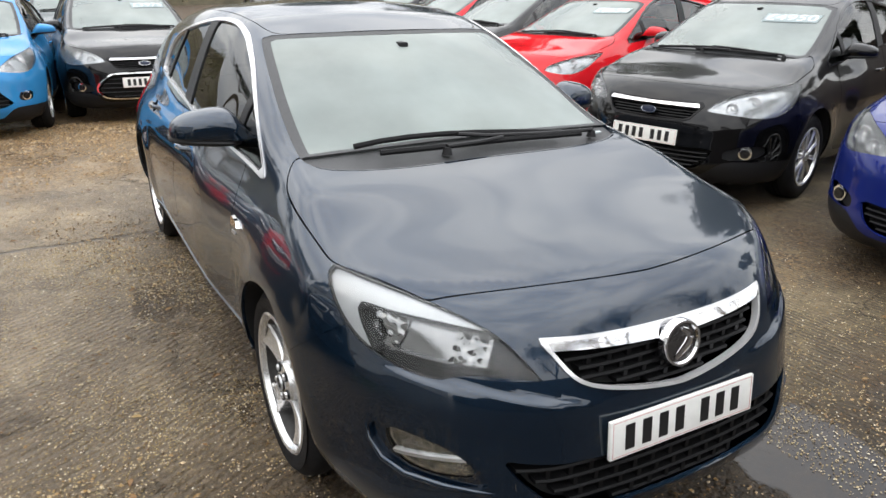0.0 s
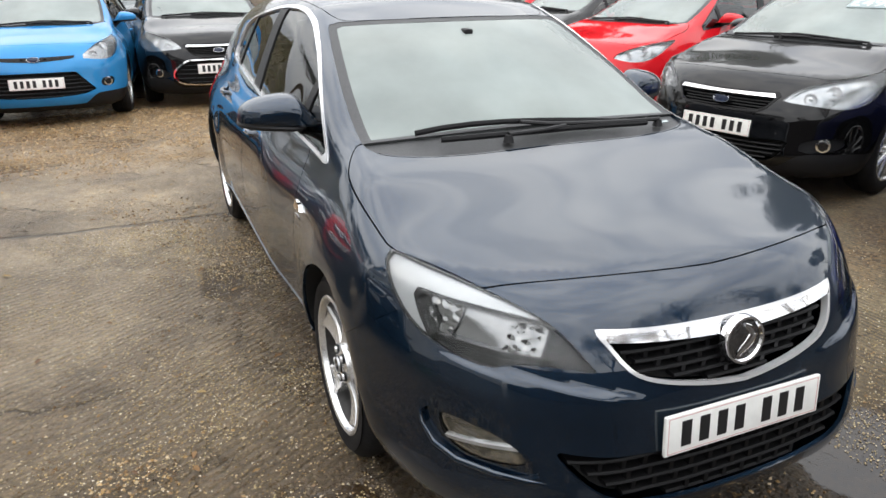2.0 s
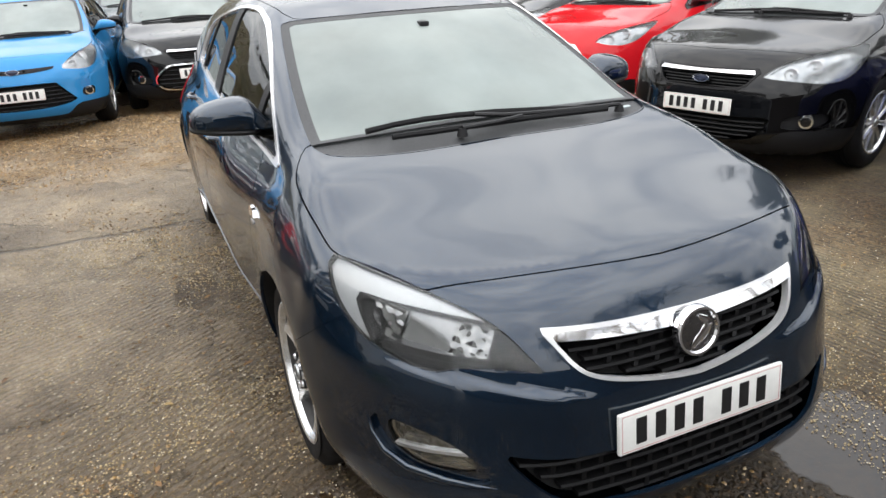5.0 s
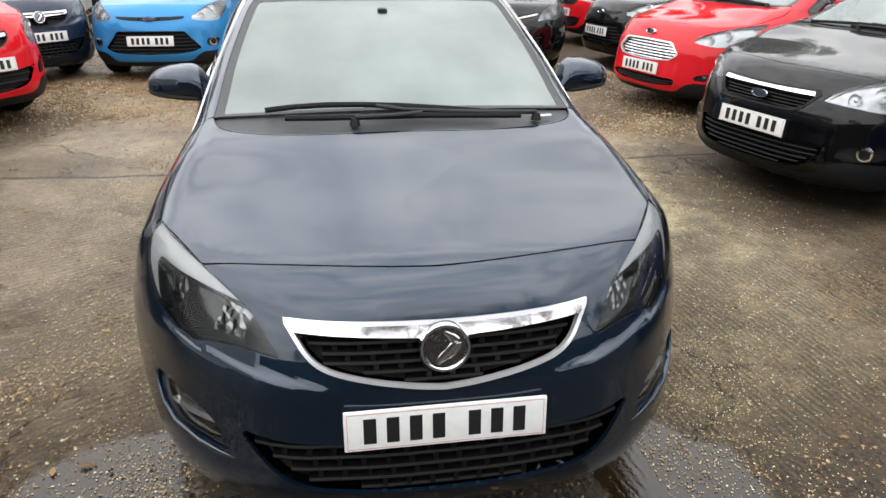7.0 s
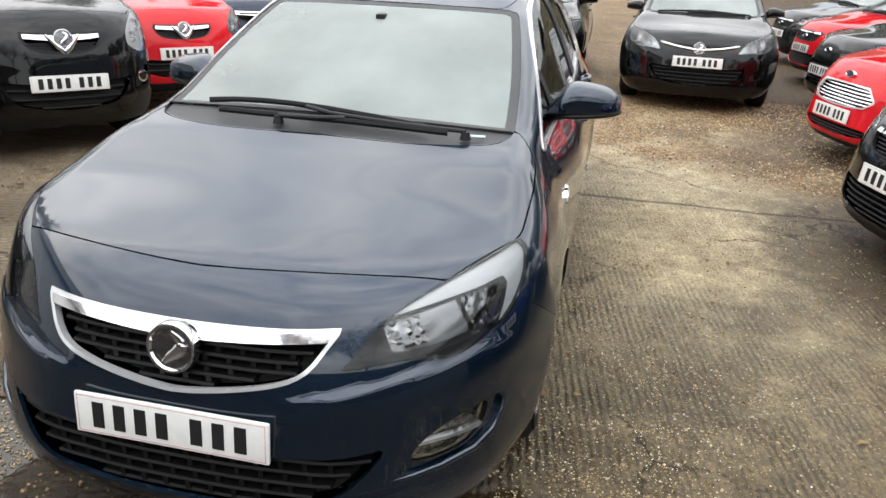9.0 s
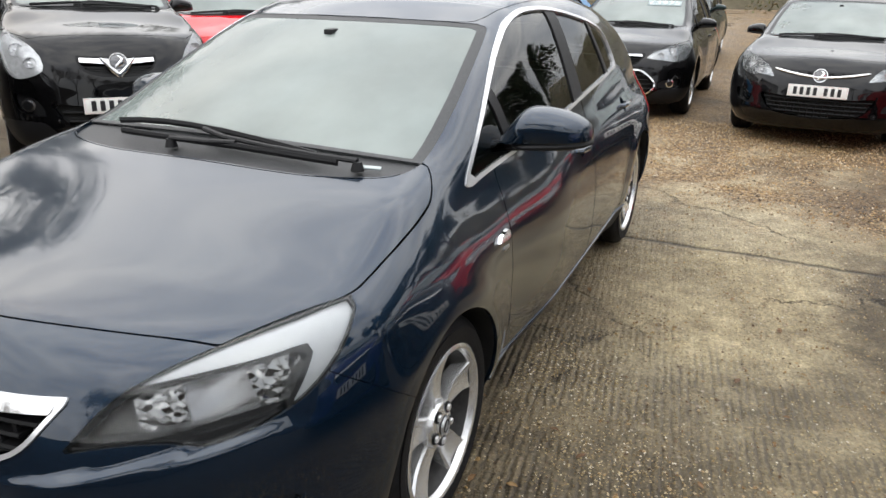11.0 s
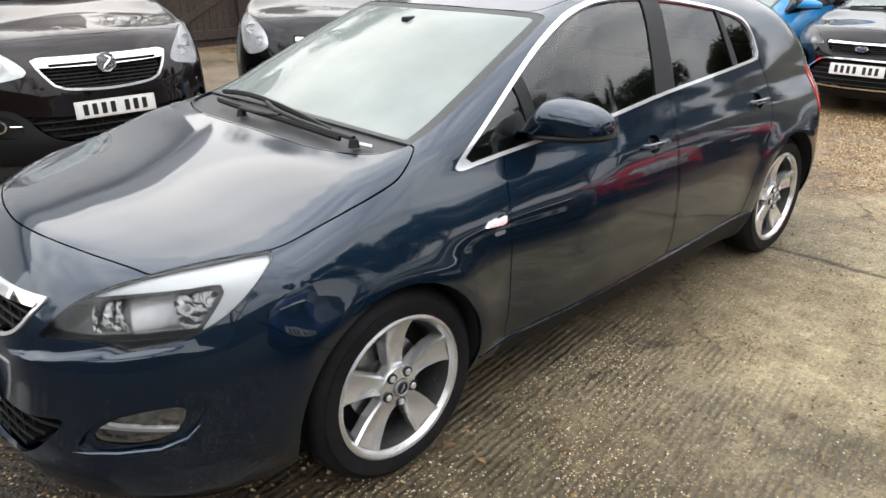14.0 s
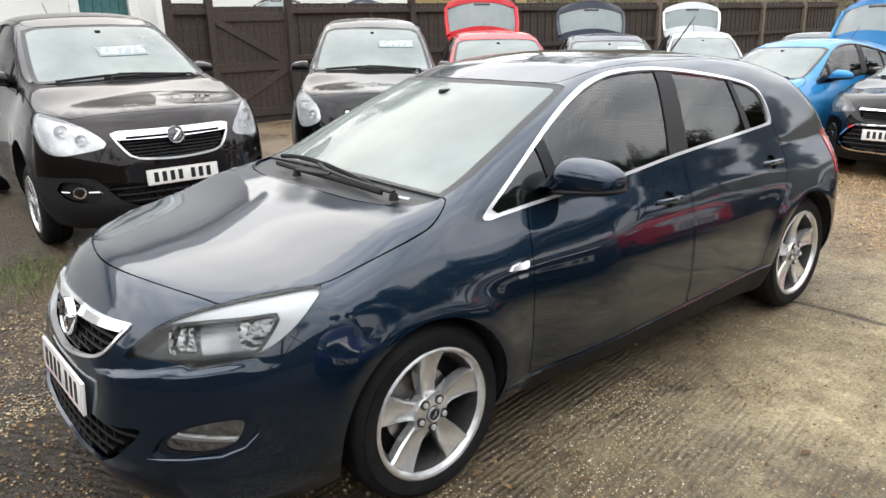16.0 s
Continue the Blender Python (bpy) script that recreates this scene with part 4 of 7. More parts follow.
    lens, rest = b.cut(rest, lambda p: np.maximum(np.maximum(lp(p), ahead(p)), 0.5 - p[:, 2]))
    deep, shelf = b.cut(lens, lambda p: lpi(p))
    inline, outline = [], []
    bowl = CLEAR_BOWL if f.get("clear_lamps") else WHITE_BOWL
    if main:
        inline, shelf = b.cut(shelf, lambda p: lpi(p) - 0.011)
        outline, shelf = b.cut(shelf, lambda p: -0.004 - lp(p))
    for sd in (1, -1):
        h = new("headlamp")
        h.parent = car
        h["label"] = "clear headlamp with a silver upper strip"
        lens_ob = b.emit("lens", lens, LENS, h, sd, 0.001, 0.0)
        if lens_ob:
            lens_ob.visible_shadow = False
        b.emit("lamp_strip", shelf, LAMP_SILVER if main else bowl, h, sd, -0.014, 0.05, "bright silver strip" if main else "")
        b.emit("lamp_inner_frame", inline, BEZEL, h, sd, -0.011, 0.06)
        b.emit("lamp_gasket", outline, BEZEL, h, sd, -0.004, 0.02)
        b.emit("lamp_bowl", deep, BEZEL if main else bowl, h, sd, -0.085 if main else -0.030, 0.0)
        if main:
            spots = ()
            lean_ = lambda p: p[:, 1] + 0.55 * (p[:, 2] - 0.74)
            foot_ = lambda p: p[:, 2] - 0.692 - 0.10 * np.clip(p[:, 1] - 0.62, 0, 1) + 0.05 * np.clip(0.56 - p[:, 1], 0, 1)
            low_, up_ = b.cut(deep, foot_)
            step_, low_ = b.cut(low_, lambda p: foot_(p) + 0.016)
            tip_, up_ = b.cut(up_, lambda p: lean_(p) - 0.498)
            near_, up_ = b.cut(up_, lambda p: lean_(p) - 0.585)
            mid_f, far_ = b.cut(up_, lambda p: lean_(p) - 0.688)
            b.emit("lamp_sill", low_, BEZEL, h, sd, -0.034, 0.03)
            b.emit("lamp_step", step_, BEZEL, h, sd, -0.020, 0.03)
            b.emit("lamp_tip", tip_, BEZEL, h, sd, -0.052, 0.02)
            b.emit("dipped_beam_bowl", near_, SPARKLE, h, sd, -0.048, 0.03)
            b.emit("centre_reflector", mid_f, CENTRE, h, sd, -0.060, 0.02, "smooth silver reflector")
            b.emit("main_beam_bowl", far_, SPARKLE, h, sd, -0.046, 0.03)
        else:
            q_ = np.array(f["lamp"])
            mid_ = q_.mean(0)
            out_, in_ = q_[np.argmin(q_[:, 0])], q_[np.argmax(q_[:, 0])]
            spots = ((mid_ * 0.88 + out_ * 0.12, 0.046), (mid_ * 0.66 + in_ * 0.34, 0.038))
        for i, (c, r) in enumerate(spots):
            c = np.array(c)
            c[0] = b.front_x(c[1], c[2])
            c = c - 0.012 * b.normal(c[None])[0]
            bm = bmesh.new()
            lathe(bm, [(r * 1.06, -0.012), (r * 1.05, 0.0), (r, 0.002), (r * 0.95, -0.003), (r * 0.8, -0.016), (r * 0.5, -0.027), (0.013, -0.031), (0.013, -0.012), (0.010, -0.006), (0.001, -0.004)], 24)
            ob = part("reflector", bm, DIM_MIRROR, h, smooth=True)
            ob.matrix_basis = Matrix.Translation((c[0] * k[0], sd * c[1] * k[1], c[2] * k[2])) @ (Vector((0.95, sd * 0.25, 0.18)).to_track_quat("Y", "Z").to_matrix().to_4x4())
    # bonnet
    bon = Region(flat(BONNET), (0, 0, 1), 2)
    bonnet, rest = b.gap(rest, lambda p: np.maximum(bon(p), np.maximum(0.6 - p[:, 2], 1.0 - p[:, 0])))
    b.emit("bonnet", bonnet, colour, car, 0)

    # grilles
    nose = lambda p: 1.5 - p[:, 0]
    gr = Region(f["grille"], (1, 0, 0.0), 2)
    hole, rest = b.cut(rest, lambda p: np.maximum(gr(p), nose(p)))
    gi, frame_ = b.cut(hole, lambda p: gr(p) + (0.010 if main else 0.013))
    zs = np.array([q[2] for q in f["grille"]])
    ztop, zbot = zs.max(), zs.min()
    g = new("grille")
    g.parent = car
    half = max(q[1] for q in f["grille"])
    bar, void = b.cut(gi, lambda p: (ztop - f.get("bar_depth", 0.05)) + f.get("bar_rise", 0.02) * np.clip(p[:, 1] / half, 0, 1) - p[:, 2]) if f["bar"] else ([], gi)
    b.emit("grille_frame", frame_, BRIGHT if f.get("chrome_frame", True) else PLASTIC, g, 0, 0.006, 0.02, "chrome grille surround" if f.get("chrome_frame", True) else "")
    if f["bar"]:
        if f.get("split_bar"):
            under, upper = b.cut(bar, lambda p: p[:, 2] - (ztop - 0.036))
            slot, under = b.cut(under, lambda p: (ztop - 0.050) - p[:, 2])
            slot, ends = b.cut(slot, lambda p: p[:, 1] - half + 0.09)
            bar = upper + under + ends
            b.emit("grille_slot", slot, DARK, g, 0, -0.01, 0.0)
        b.emit("grille_top_bar", bar, CHROME, g, 0, 0.010, 0.02, "wide chrome bar")
    if f.get("smile"):
        bm = bmesh.new()
        tube(bm, [(b.front_x(y, zbot + 0.002 + 0.055 * (abs(y) / half) ** 1.6) + 0.012, y, zbot + 0.002 + 0.055 * (abs(y) / half) ** 1.6) for y in np.linspace(-half, half, 17)], [0.006] + [0.011] * 15 + [0.006], 8)
        bmesh.ops.transform(bm, matrix=K, verts=bm.verts)
        part("grille_blade", bm, CHROME, g, "curved chrome blade", smooth=True)
    b.emit("grille_back", void, DARK, g, 0, -0.05, 0.0)
    ins = lambda y, z: gr(np.array([[0, abs(y), z]]))[0] < -0.006
    strip_grille(b, g, half, zbot + 0.02, ztop - f.get("bar_depth", 0.05) * (1 if f["bar"] else 0) - 0.012, f.get("slats", 5), gap=f.get("cell", 0.062), inside=ins, material=f.get("slat_mat"))
    if f.get("vee"):
        vee(g, (b.front_x(0, zbot + 0.03) * k[0] + 0.012, 0, (zbot + 0.01) * k[2]), 0.11, (ztop - zbot) * k[2] * 0.8)
    lo = Region(f["lower"], (1, 0, 0), 2)
    hole, rest = b.cut(rest, lambda p: np.maximum(lo(p), nose(p)))
    g = new("lower_grille")
    g.parent = car
    b.emit("grille_back", hole, DARK, g, 0, -0.05, 0.0)
    zl = np.array([q[2] for q in f["lower"]])
    ins2 = lambda y, z: lo(np.array([[0, abs(y), z]]))[0] < -0.004
    strip_grille(b, g, max(q[1] for q in f["lower"]), zl.min() + 0.016, zl.max() - 0.012, f.get("low_slats", 6), gap=f.get("cell", 0.062), inside=ins2)
    if f.get("lip"):
        lipf, rest = b.cut(rest, lambda p: np.maximum(lo(p, 0.016), nose(p)))
        b.emit("grille_surround", lipf, CHROME, g, 0, 0.004, 0.01, "bright lower grille surround")
    # fog lamps
    fogr = Region([(b.front_x(q[1], q[2]), q[1], q[2]) for q in f["fog"]], (1, 0.6, 0), 2)
    hole, rest = b.cut(rest, lambda p: np.maximum(np.maximum(fogr(p), nose(p)), 0.2 - p[:, 1]))
    for sd in (1, -1):
        fo = new("fog_lamp")
        fo.parent = car
        b.emit("fog_recess", b.cut(hole, Region([(b.front_x(q[1], q[2]), q[1], q[2]) for q in FOG_GLASS], (1, 0.6, 0), 2))[1] if main else hole, colour if main else PLASTIC, fo, sd, -0.013 if main else -0.032, 0.0 if main else -0.030)
        cf = np.mean(np.array(f["fog"]), 0)
        xf = b.front_x(cf[1], cf[2])
        if f.get("fog_shape", "wide") == "wide":
            if main:
                fgl = Region([(b.front_x(q[1], q[2]), q[1], q[2]) for q in FOG_GLASS], (1, 0.6, 0), 2)
                inner_f, _ = b.cut(hole, fgl)
                b.emit("fog_lens", inner_f, LENS, fo, sd, -0.005, 0.0)
                upper_f, lower_f = b.cut(inner_f, lambda p: 0.452 - 0.10 * (p[:, 1] - 0.66) - p[:, 2])
                lower_f, edge_f = b.cut(lower_f, lambda p: p[:, 2] - 0.444 + 0.10 * (p[:, 1] - 0.66))
                b.emit("fog_bowl", upper_f, FOG_BOWL, fo, sd, -0.022, 0.0)
                b.emit("fog_reflector", lower_f, FOG_BOWL, fo, sd, -0.018, 0.0)
                b.emit("fog_divider", edge_f, BRIGHT, fo, sd, -0.012, 0.010)
                bm = bmesh.new()
                lip_ = [(0.770, 0.500), (0.767, 0.462), (0.748, 0.418), (0.710, 0.393), (0.64, 0.384), (0.58, 0.380), (0.54, 0.379)]
                tube(bm, [(b.front_x(y, z) - 0.003, sd * y, z) for y, z in lip_], [0.003, 0.006, 0.009, 0.010, 0.009, 0.007, 0.003], 10)
                part("fog_lip", bm, colour, fo, smooth=True)
            else:
                inner_f, _ = b.cut(hole, lambda p: np.maximum(np.maximum(fogr(p) + 0.006, 0.632 - p[:, 1] - 0.5 * (p[:, 2] - 0.42)), p[:, 1] - 0.742))
                b.emit("fog_lens", inner_f, LENS, fo, sd, -0.014, 0.0)
                b.emit("fog_bowl", inner_f, FACETS, fo, sd, -0.030, 0.0)
        else:
            for nm, rr, mt, dx in (("fog_rim", 0.050, CHROME, 0.0), ("fog_lens", 0.036, BEZEL, 0.008)):
                bm = bmesh.new()
                lathe(bm, [(0.001, 0.004 + dx), (rr * 0.6, 0.006 + dx), (rr * 0.9, 0.004 + dx), (rr, -0.01), (rr, -0.04)], 20)
                ob = part(nm, bm, mt, fo, smooth=True)
                ob.matrix_basis = Matrix.Translation(((xf - 0.012) * k[0], sd * cf[1] * k[1], cf[2] * k[2])) @ pose(0, 0, 0, 0, 0, -90 + sd * 22)
            if f.get("split_bar"):
                for y0_, y1_ in ((cf[1] - 0.12, cf[1] - 0.05), (cf[1] + 0.05, cf[1] + 0.09)):
                    bm = bmesh.new()
                    tube(bm, [((b.front_x(y, cf[2]) - 0.012) * k[0], sd * y * k[1], cf[2] * k[2]) for y in (y0_, y1_)], 0.006, 6)
                    part("fog_blade", bm, CHROME, fo, smooth=True)
    # front bumper, wings, doors, roof, the rest
    bump = Region(side_view([(1.60, 0.0), (1.60, 0.56), (1.698, 0.631), (1.769, 0.685), (1.837, 0.736), (1.87, 0.77), (1.80, 0.80), (1.80, 1.1), (2.7, 1.1), (2.7, 0.0)]), (0, -1, 0), 1)
    bumper, rest = b.gap(rest, lambda p: bump(p), 0.0018)
    # real black cladding on some cars, on others the nose's dark underside painted black
    if f.get("low_black"):
        low_black, bumper = b.cut(bumper, lambda p: p[:, 2] - f["low_black"] - 0.10 * step01(np.abs(p[:, 1]), 0.42, 0.60))
        b.emit("bumper_lower", low_black, PLASTIC, car, 0, -0.004, 0.008, "black lower bumper")
    b.emit("front_bumper", bumper, colour, car, 0)
    sidez = lambda p: 0.52 - p[:, 1]
    rise = lambda x: 0.289 + 0.036 * (1.0 - x)
    doorf = Region(side_view([(0.885, rise(0.885) + 0.006), (0.895, 0.33), (0.897, 0.50), (0.885, 0.75), (0.845, 0.90), (0.825, 0.945), (0.79, 0.985), (0.3, 1.10), (-0.13, 1.2), (-0.118, 0.9), (-0.105, 0.6), (-0.105, 0.36), (-0.105, rise(-0.105) + 0.006), (0.3, rise(0.3) + 0.006)]), (0, -1, 0), 1)
    door1, rest = b.gap(rest, lambda p: np.maximum(doorf(p), sidez(p)))
    doorr = Region(side_view([(-0.113, rise(-0.113) + 0.006), (-0.113, 0.36), (-0.113, 0.6), (-0.126, 0.9), (-0.138, 1.2), (-0.98, 1.2), (-1.02, 1.03), (-1.06, 0.94), (-1.03, 0.83), (-0.95, 0.71), (-0.86, 0.60), (-0.80, 0.48), (-0.778, 0.38), (-0.77, rise(-0.77) + 0.006)]), (0, -1, 0), 2)
    door2, rest = b.gap(rest, lambda p: np.maximum(doorr(p), sidez(p)))
    roof_r = Region(flat([(0.458, -0.3), (0.452, 0.2), (0.40, 0.42), (0.362, 0.50), (0.1, 0.535), (-0.6, 0.535), (-1.3, 0.50), (-1.52, 0.47), (-1.55, -0.3)]), (0, 0, 1), 1)
    roof, rest = b.gap(rest, lambda p: np.maximum(roof_r(p), 1.0 - p[:, 2]), 0.004)
    wing, rest = b.cut(rest, lambda p: np.maximum(0.885 - p[:, 0], p[:, 2] - 0.945 - 0.35 * (1.05 - p[:, 0])))
    sill, rest = b.cut(rest, lambda p: np.maximum(p[:, 2] - rise(p[:, 0]), np.abs(p[:, 0]) - 1.05))
    b.emit("roof_panel", roof, colour, car, 0)
    b.emit("rear_body", rest, colour, car, 0)
    pockets = []
    if main:
        for hx, hz in ((0.045, 0.852), (-0.90, 0.885)):
            dish = lambda p, hx=hx, hz=hz: np.hypot((p[:, 0] - hx - 0.005) / 1.25, p[:, 2] - hz) - 0.036
            cup, door1 = b.cut(door1, dish)
            cup2, door2 = b.cut(door2, dish)
            pockets.append(cup + cup2)
    for sd in (1, -1):
        for cup in pockets:
            # dishes in gloss black rather than body colour: their shade is painted in
            b.emit("handle_recess", cup, TRIM, car, sd, -0.018, 0.0)
        b.emit("front_door", door1, colour, car, sd)
        b.emit("rear_door", door2, colour, car, sd)
        b.emit("front_wing", wing, colour, car, sd)
        # near black on the hero: the shade below the sill line, as colour
        b.emit("sill", sill, DARK if main else colour, car, sd)
        # inner wheel arches and wheels
        for wx, ax in zip(b.s["axles"], b.s["arches"]):
            bm = bmesh.new()
            ang = np.linspace(-0.42, math.pi + 0.42, 26)
            R = arch_r
            ring = []
            for r, dy in ((R + 0.001, 0.012), (R + 0.004, 0.05), (R + 0.012, 0.33), (0.04, 0.35)):
                row = []
                for a in ang:
                    q = np.array([[ax + R * math.cos(a), 0.86, max(0.19, 0.33 + R * math.sin(a))]])
                    row.append(bm.verts.new((ax + r * math.cos(a), sd * (b.side_y(q[0, 0], q[0, 2]) - dy), max(0.185, 0.33 + r * math.sin(a)))))
                ring.append(row)
            for p_, q_ in zip(ring, ring[1:]):
                for i in range(len(ang) - 1):
                    bm.faces.new((p_[i], p_[i + 1], q_[i + 1], q_[i]))
            bmesh.ops.transform(bm, matrix=K, verts=bm.verts)
            part("wheel_arch", bm, DARK, car, smooth=True)
            build_wheel(car, (wx * k[0], sd * (0.83 * k[1] - 0.095), b.s["tyre"]), sd, b.s["tyre"], f["rim"], f["wheels"], random.uniform(0, 72) if not main else (-90 if sd > 0 else -96), main)
        door_mirror(car, colour, (0.625 * k[0], (0.738 if sd > 0 else -0.705) * k[1], 0.975 * k[2]), sd, f.get("mirror", 1.0 if main else 0.85))
        # door handles
        for hx, hz in ((0.045, 0.852), (-0.90, 0.885)):
            hd = new("door_handle")
            hd.parent = car
            y = b.side_y(hx, hz)
            bm = bmesh.new()
            tube(bm, [(hx - 0.085, y - 0.012, hz - 0.004), (hx - 0.07, y + 0.014, hz - 0.002), (hx, y + 0.024, hz + 0.002), (hx + 0.07, y + 0.016, hz + 0.002), (hx + 0.085, y - 0.012, hz)], [0.012, 0.014, 0.014, 0.014, 0.012], 8, 0.85)
            for v in bm.verts:
                v.co.y *= sd
            bmesh.ops.transform(bm, matrix=K, verts=bm.verts)
            part("handle_grip", bm, colour, hd, smooth=True)
        if main:
            bm = bmesh.new()
            tube(bm, [(x, sd * (b.side_y(x, rise(x)) + 0.001), rise(x)) for x in np.linspace(1.02, -0.86, 18)], 0.0062, 8)
            part("sill_edge", bm, colour, car, smooth=True)
            rp = new("side_repeater")
            rp.parent = car
            for nm, mt, pts, dep in (("repeater_lens", CHROME, [(1.005, 0.752), (0.985, 0.768), (0.915, 0.776), (0.902, 0.772), (0.908, 0.75), (0.93, 0.744)], 0.012), ("trim_lettering", SATIN, [(0.965, 0.722), (0.955, 0.728), (0.912, 0.724), (0.918, 0.714), (0.958, 0.714)], 0.004)):
                bm = bmesh.new()
                lo_ = [bm.verts.new((x, sd * (b.side_y(x, z) - 0.004), z)) for x, z in pts]
                hi_ = [bm.verts.new((0.95 + (x - 0.95) * 0.93, sd * (b.side_y(x, z) + dep), 0.5 * (pts[0][1] + pts[2][1]) + (z - 0.5 * (pts[0][1] + pts[2][1])) * 0.85)) for x, z in pts]
                for q in range(len(pts)):
                    bm.faces.new((lo_[q], lo_[(q + 1) % len(pts)], hi_[(q + 1) % len(pts)], hi_[q]))
                bm.faces.new(hi_)
                part(nm, bm, mt, rp, smooth=True)
    # plate, badge
    if f["plate_z"]:
        pz = f["plate_z"]
        px_ = b.front_x(0.2, pz) * k[0] + 0.012
        number_plate(car, Matrix.Translation((px_, 0, pz * k[2])) @ pose(0, 0, 0, 0, -5, 0))
    if f["badge"] == "round":
        bz = f.get("badge_z", 0.692)
        bd = oval_badge(car, (b.front_x(0, bz) * k[0] + 0.016, 0, bz * k[2]), 0.066, 0.066, EMBOSS, CHROME, -8)
        chrome_swirl(bd, 0.066)
    elif f["badge"] == "oval":
        bz = f.get("badge_z", 0.72)
        oval_badge(car, (b.front_x(0, bz) * k[0] + 0.012, 0, bz * k[2]), 0.066, 0.028, OVAL, CHROME, -8)
    # cabin
    bm = bmesh.new()
    box(bm, (0.62 * k[0], -0.62 * k[1], 0.60 * k[2]), (1.16 * k[0], 0.62 * k[1], 0.955 * k[2]), 0.05)
    part("dashboard", bm, CABIN, car, "dark dashboard", smooth=True)
    bm = bmesh.new()
    box(bm, (-1.6 * k[0], -0.72 * k[1], 0.20), (0.9 * k[0], 0.72 * k[1], 0.30), 0.02)
    part("cabin_floor", bm, CABIN, car)
    for y in (0.37, -0.37):
        seat(car, (0.02 * k[0], y * k[1], 0.42 * k[2]), k[2])
        seat(car, (-0.85 * k[0], y * k[1], 0.46 * k[2]), 0.92 * k[2])
    steering_wheel(car, (0.52 * k[0], -0.37 * k[1], 0.90 * k[2]))
    bm = bmesh.new()
    box(bm, (0.50, -0.11, 1.235), (0.535, 0.11, 1.305), 0.018)
    box(bm, (0.53, -0.02, 1.29), (0.60, 0.02, 1.32), 0.008)
    bmesh.ops.transform(bm, matrix=K, verts=bm.verts)
    part("rear_view_mirror", bm, PLASTIC, car, smooth=True)
    # wipers, lying along the foot of the screen
    def on_screen(x, y):
        z = b.c["top"](np.array([x + b.c["bow"](np.array([x]))[0] * y * y]))[0] - b.c["crown"](np.array([x]))[0] * y * y
        return (x * k[0], y * k[1], z * k[2] + 0.004)
    if main:
        wiper(car, [on_screen(x, y) for x, y in ((1.246, 0.50), (1.250, 0.36), (1.247, 0.20), (1.232, 0.02), (1.205, -0.08))], [on_screen(x, y) for x, y in ((1.224, 0.36), (1.205, 0.18), (1.186, 0.0), (1.172, -0.14), (1.162, -0.26), (1.158, -0.37), (1.162, -0.47))])
        wiper(car, [on_screen(x, y) for x, y in ((1.270, -0.16), (1.266, -0.02), (1.252, 0.08))], [on_screen(x, y) for x, y in ((1.224, -0.40), (1.238, -0.26), (1.246, -0.10), (1.247, 0.10), (1.247, 0.28), (1.244, 0.44))])
        # a small pale label low on the screen, by the scuttle
        bm = bmesh.new()
        box(bm, (-0.007, -0.030, -0.003), (0.007, 0.030, 0.003), 0.003, Matrix.Translation(Vector(on_screen(1.228, 0.535)) + Vector((0, 0, 0.001))) @ pose(0, 0, 0, 0, 22, 8))
        part("screen_label", bm, GLOSS_GLASS, car, "pale label at the foot of the windscreen")
    else:
        wiper(car, [on_screen(x, y) for x, y in ((1.285, 0.52), (1.272, 0.36), (1.250, 0.14), (1.238, -0.06))], [on_screen(x, y) for x, y in ((1.246, 0.31), (1.236, 0.15), (1.232, 0.0), (1.234, -0.15), (1.240, -0.28), (1.250, -0.42), (1.258, -0.52))])
        wiper(car, [on_screen(x, y) for x, y in ((1.292, -0.12), (1.288, 0.0), (1.282, 0.10))], [on_screen(x, y) for x, y in ((1.276, -0.18), (1.274, 0.0), (1.272, 0.2), (1.270, 0.36), (1.266, 0.47))])
    if f["price"]:
        price_card(car, lambda x, y, d: Vector(on_screen(x, y)) + Vector((0.42, 0, 0.9)) * (d - 0.004), f.get("price_x", 0.70), f.get("price_y", 0.31), f["price"])
    if f["tailgate_open"]:
        tg = new("open_tailgate")
        tg.parent = car
        hx, hz = -1.50 * k[0], 1.36 * k[2]
        tg.matrix_basis = Matrix.Translation((hx, 0, hz)) @ pose(0, 0, 0, 0, f.get("gate_angle", -38), 0)
        wk = k[1]
        for nm, mt, rows_ in (("tailgate_panel", colour, ((0.655, 0.60), (0.72, 0.585), (0.80, 0.545), (0.84, 0.48))), ("tailgate_head", colour, ((0.0, 0.54), (0.08, 0.57), (0.205, 0.59))), ("tailgate_glass", GLOSS_GLASS, ((0.21, 0.555), (0.42, 0.575), (0.65, 0.565)))):
            bm = bmesh.new()
            grid = []
            for z, w in rows_:
                grid.append([bm.verts.new((0.055 - 0.16 * (u * u) - 0.05 * (z - 0.4) ** 2, u * w * wk, z)) for u in np.linspace(-1, 1, 13)])
            for a, c in zip(grid, grid[1:]):
                for q in range(12):
                    bm.faces.new((a[q], a[q + 1], c[q + 1], c[q]))
            out = bmesh.ops.solidify(bm, geom=list(bm.faces), thickness=0.03)
            part(nm, bm, mt, tg, smooth=True)
        for sg in (-1, 1):
            bm = bmesh.new()
            tube(bm, [(-0.09, sg * 0.56 * wk, 0.16), (-0.095, sg * 0.585 * wk, 0.4), (-0.10, sg * 0.585 * wk, 0.67)], [0.03, 0.028, 0.03], 8)
            part("tailgate_side", bm, colour, tg, smooth=True)
        bm = bmesh.new()
        box(bm, (0.035, -0.13 * wk, 0.60), (0.062, 0.13 * wk, 0.635), 0.008)
        part("brake_lamp", bm, TRIM, tg)
    # aerial
    bm = bmesh.new()
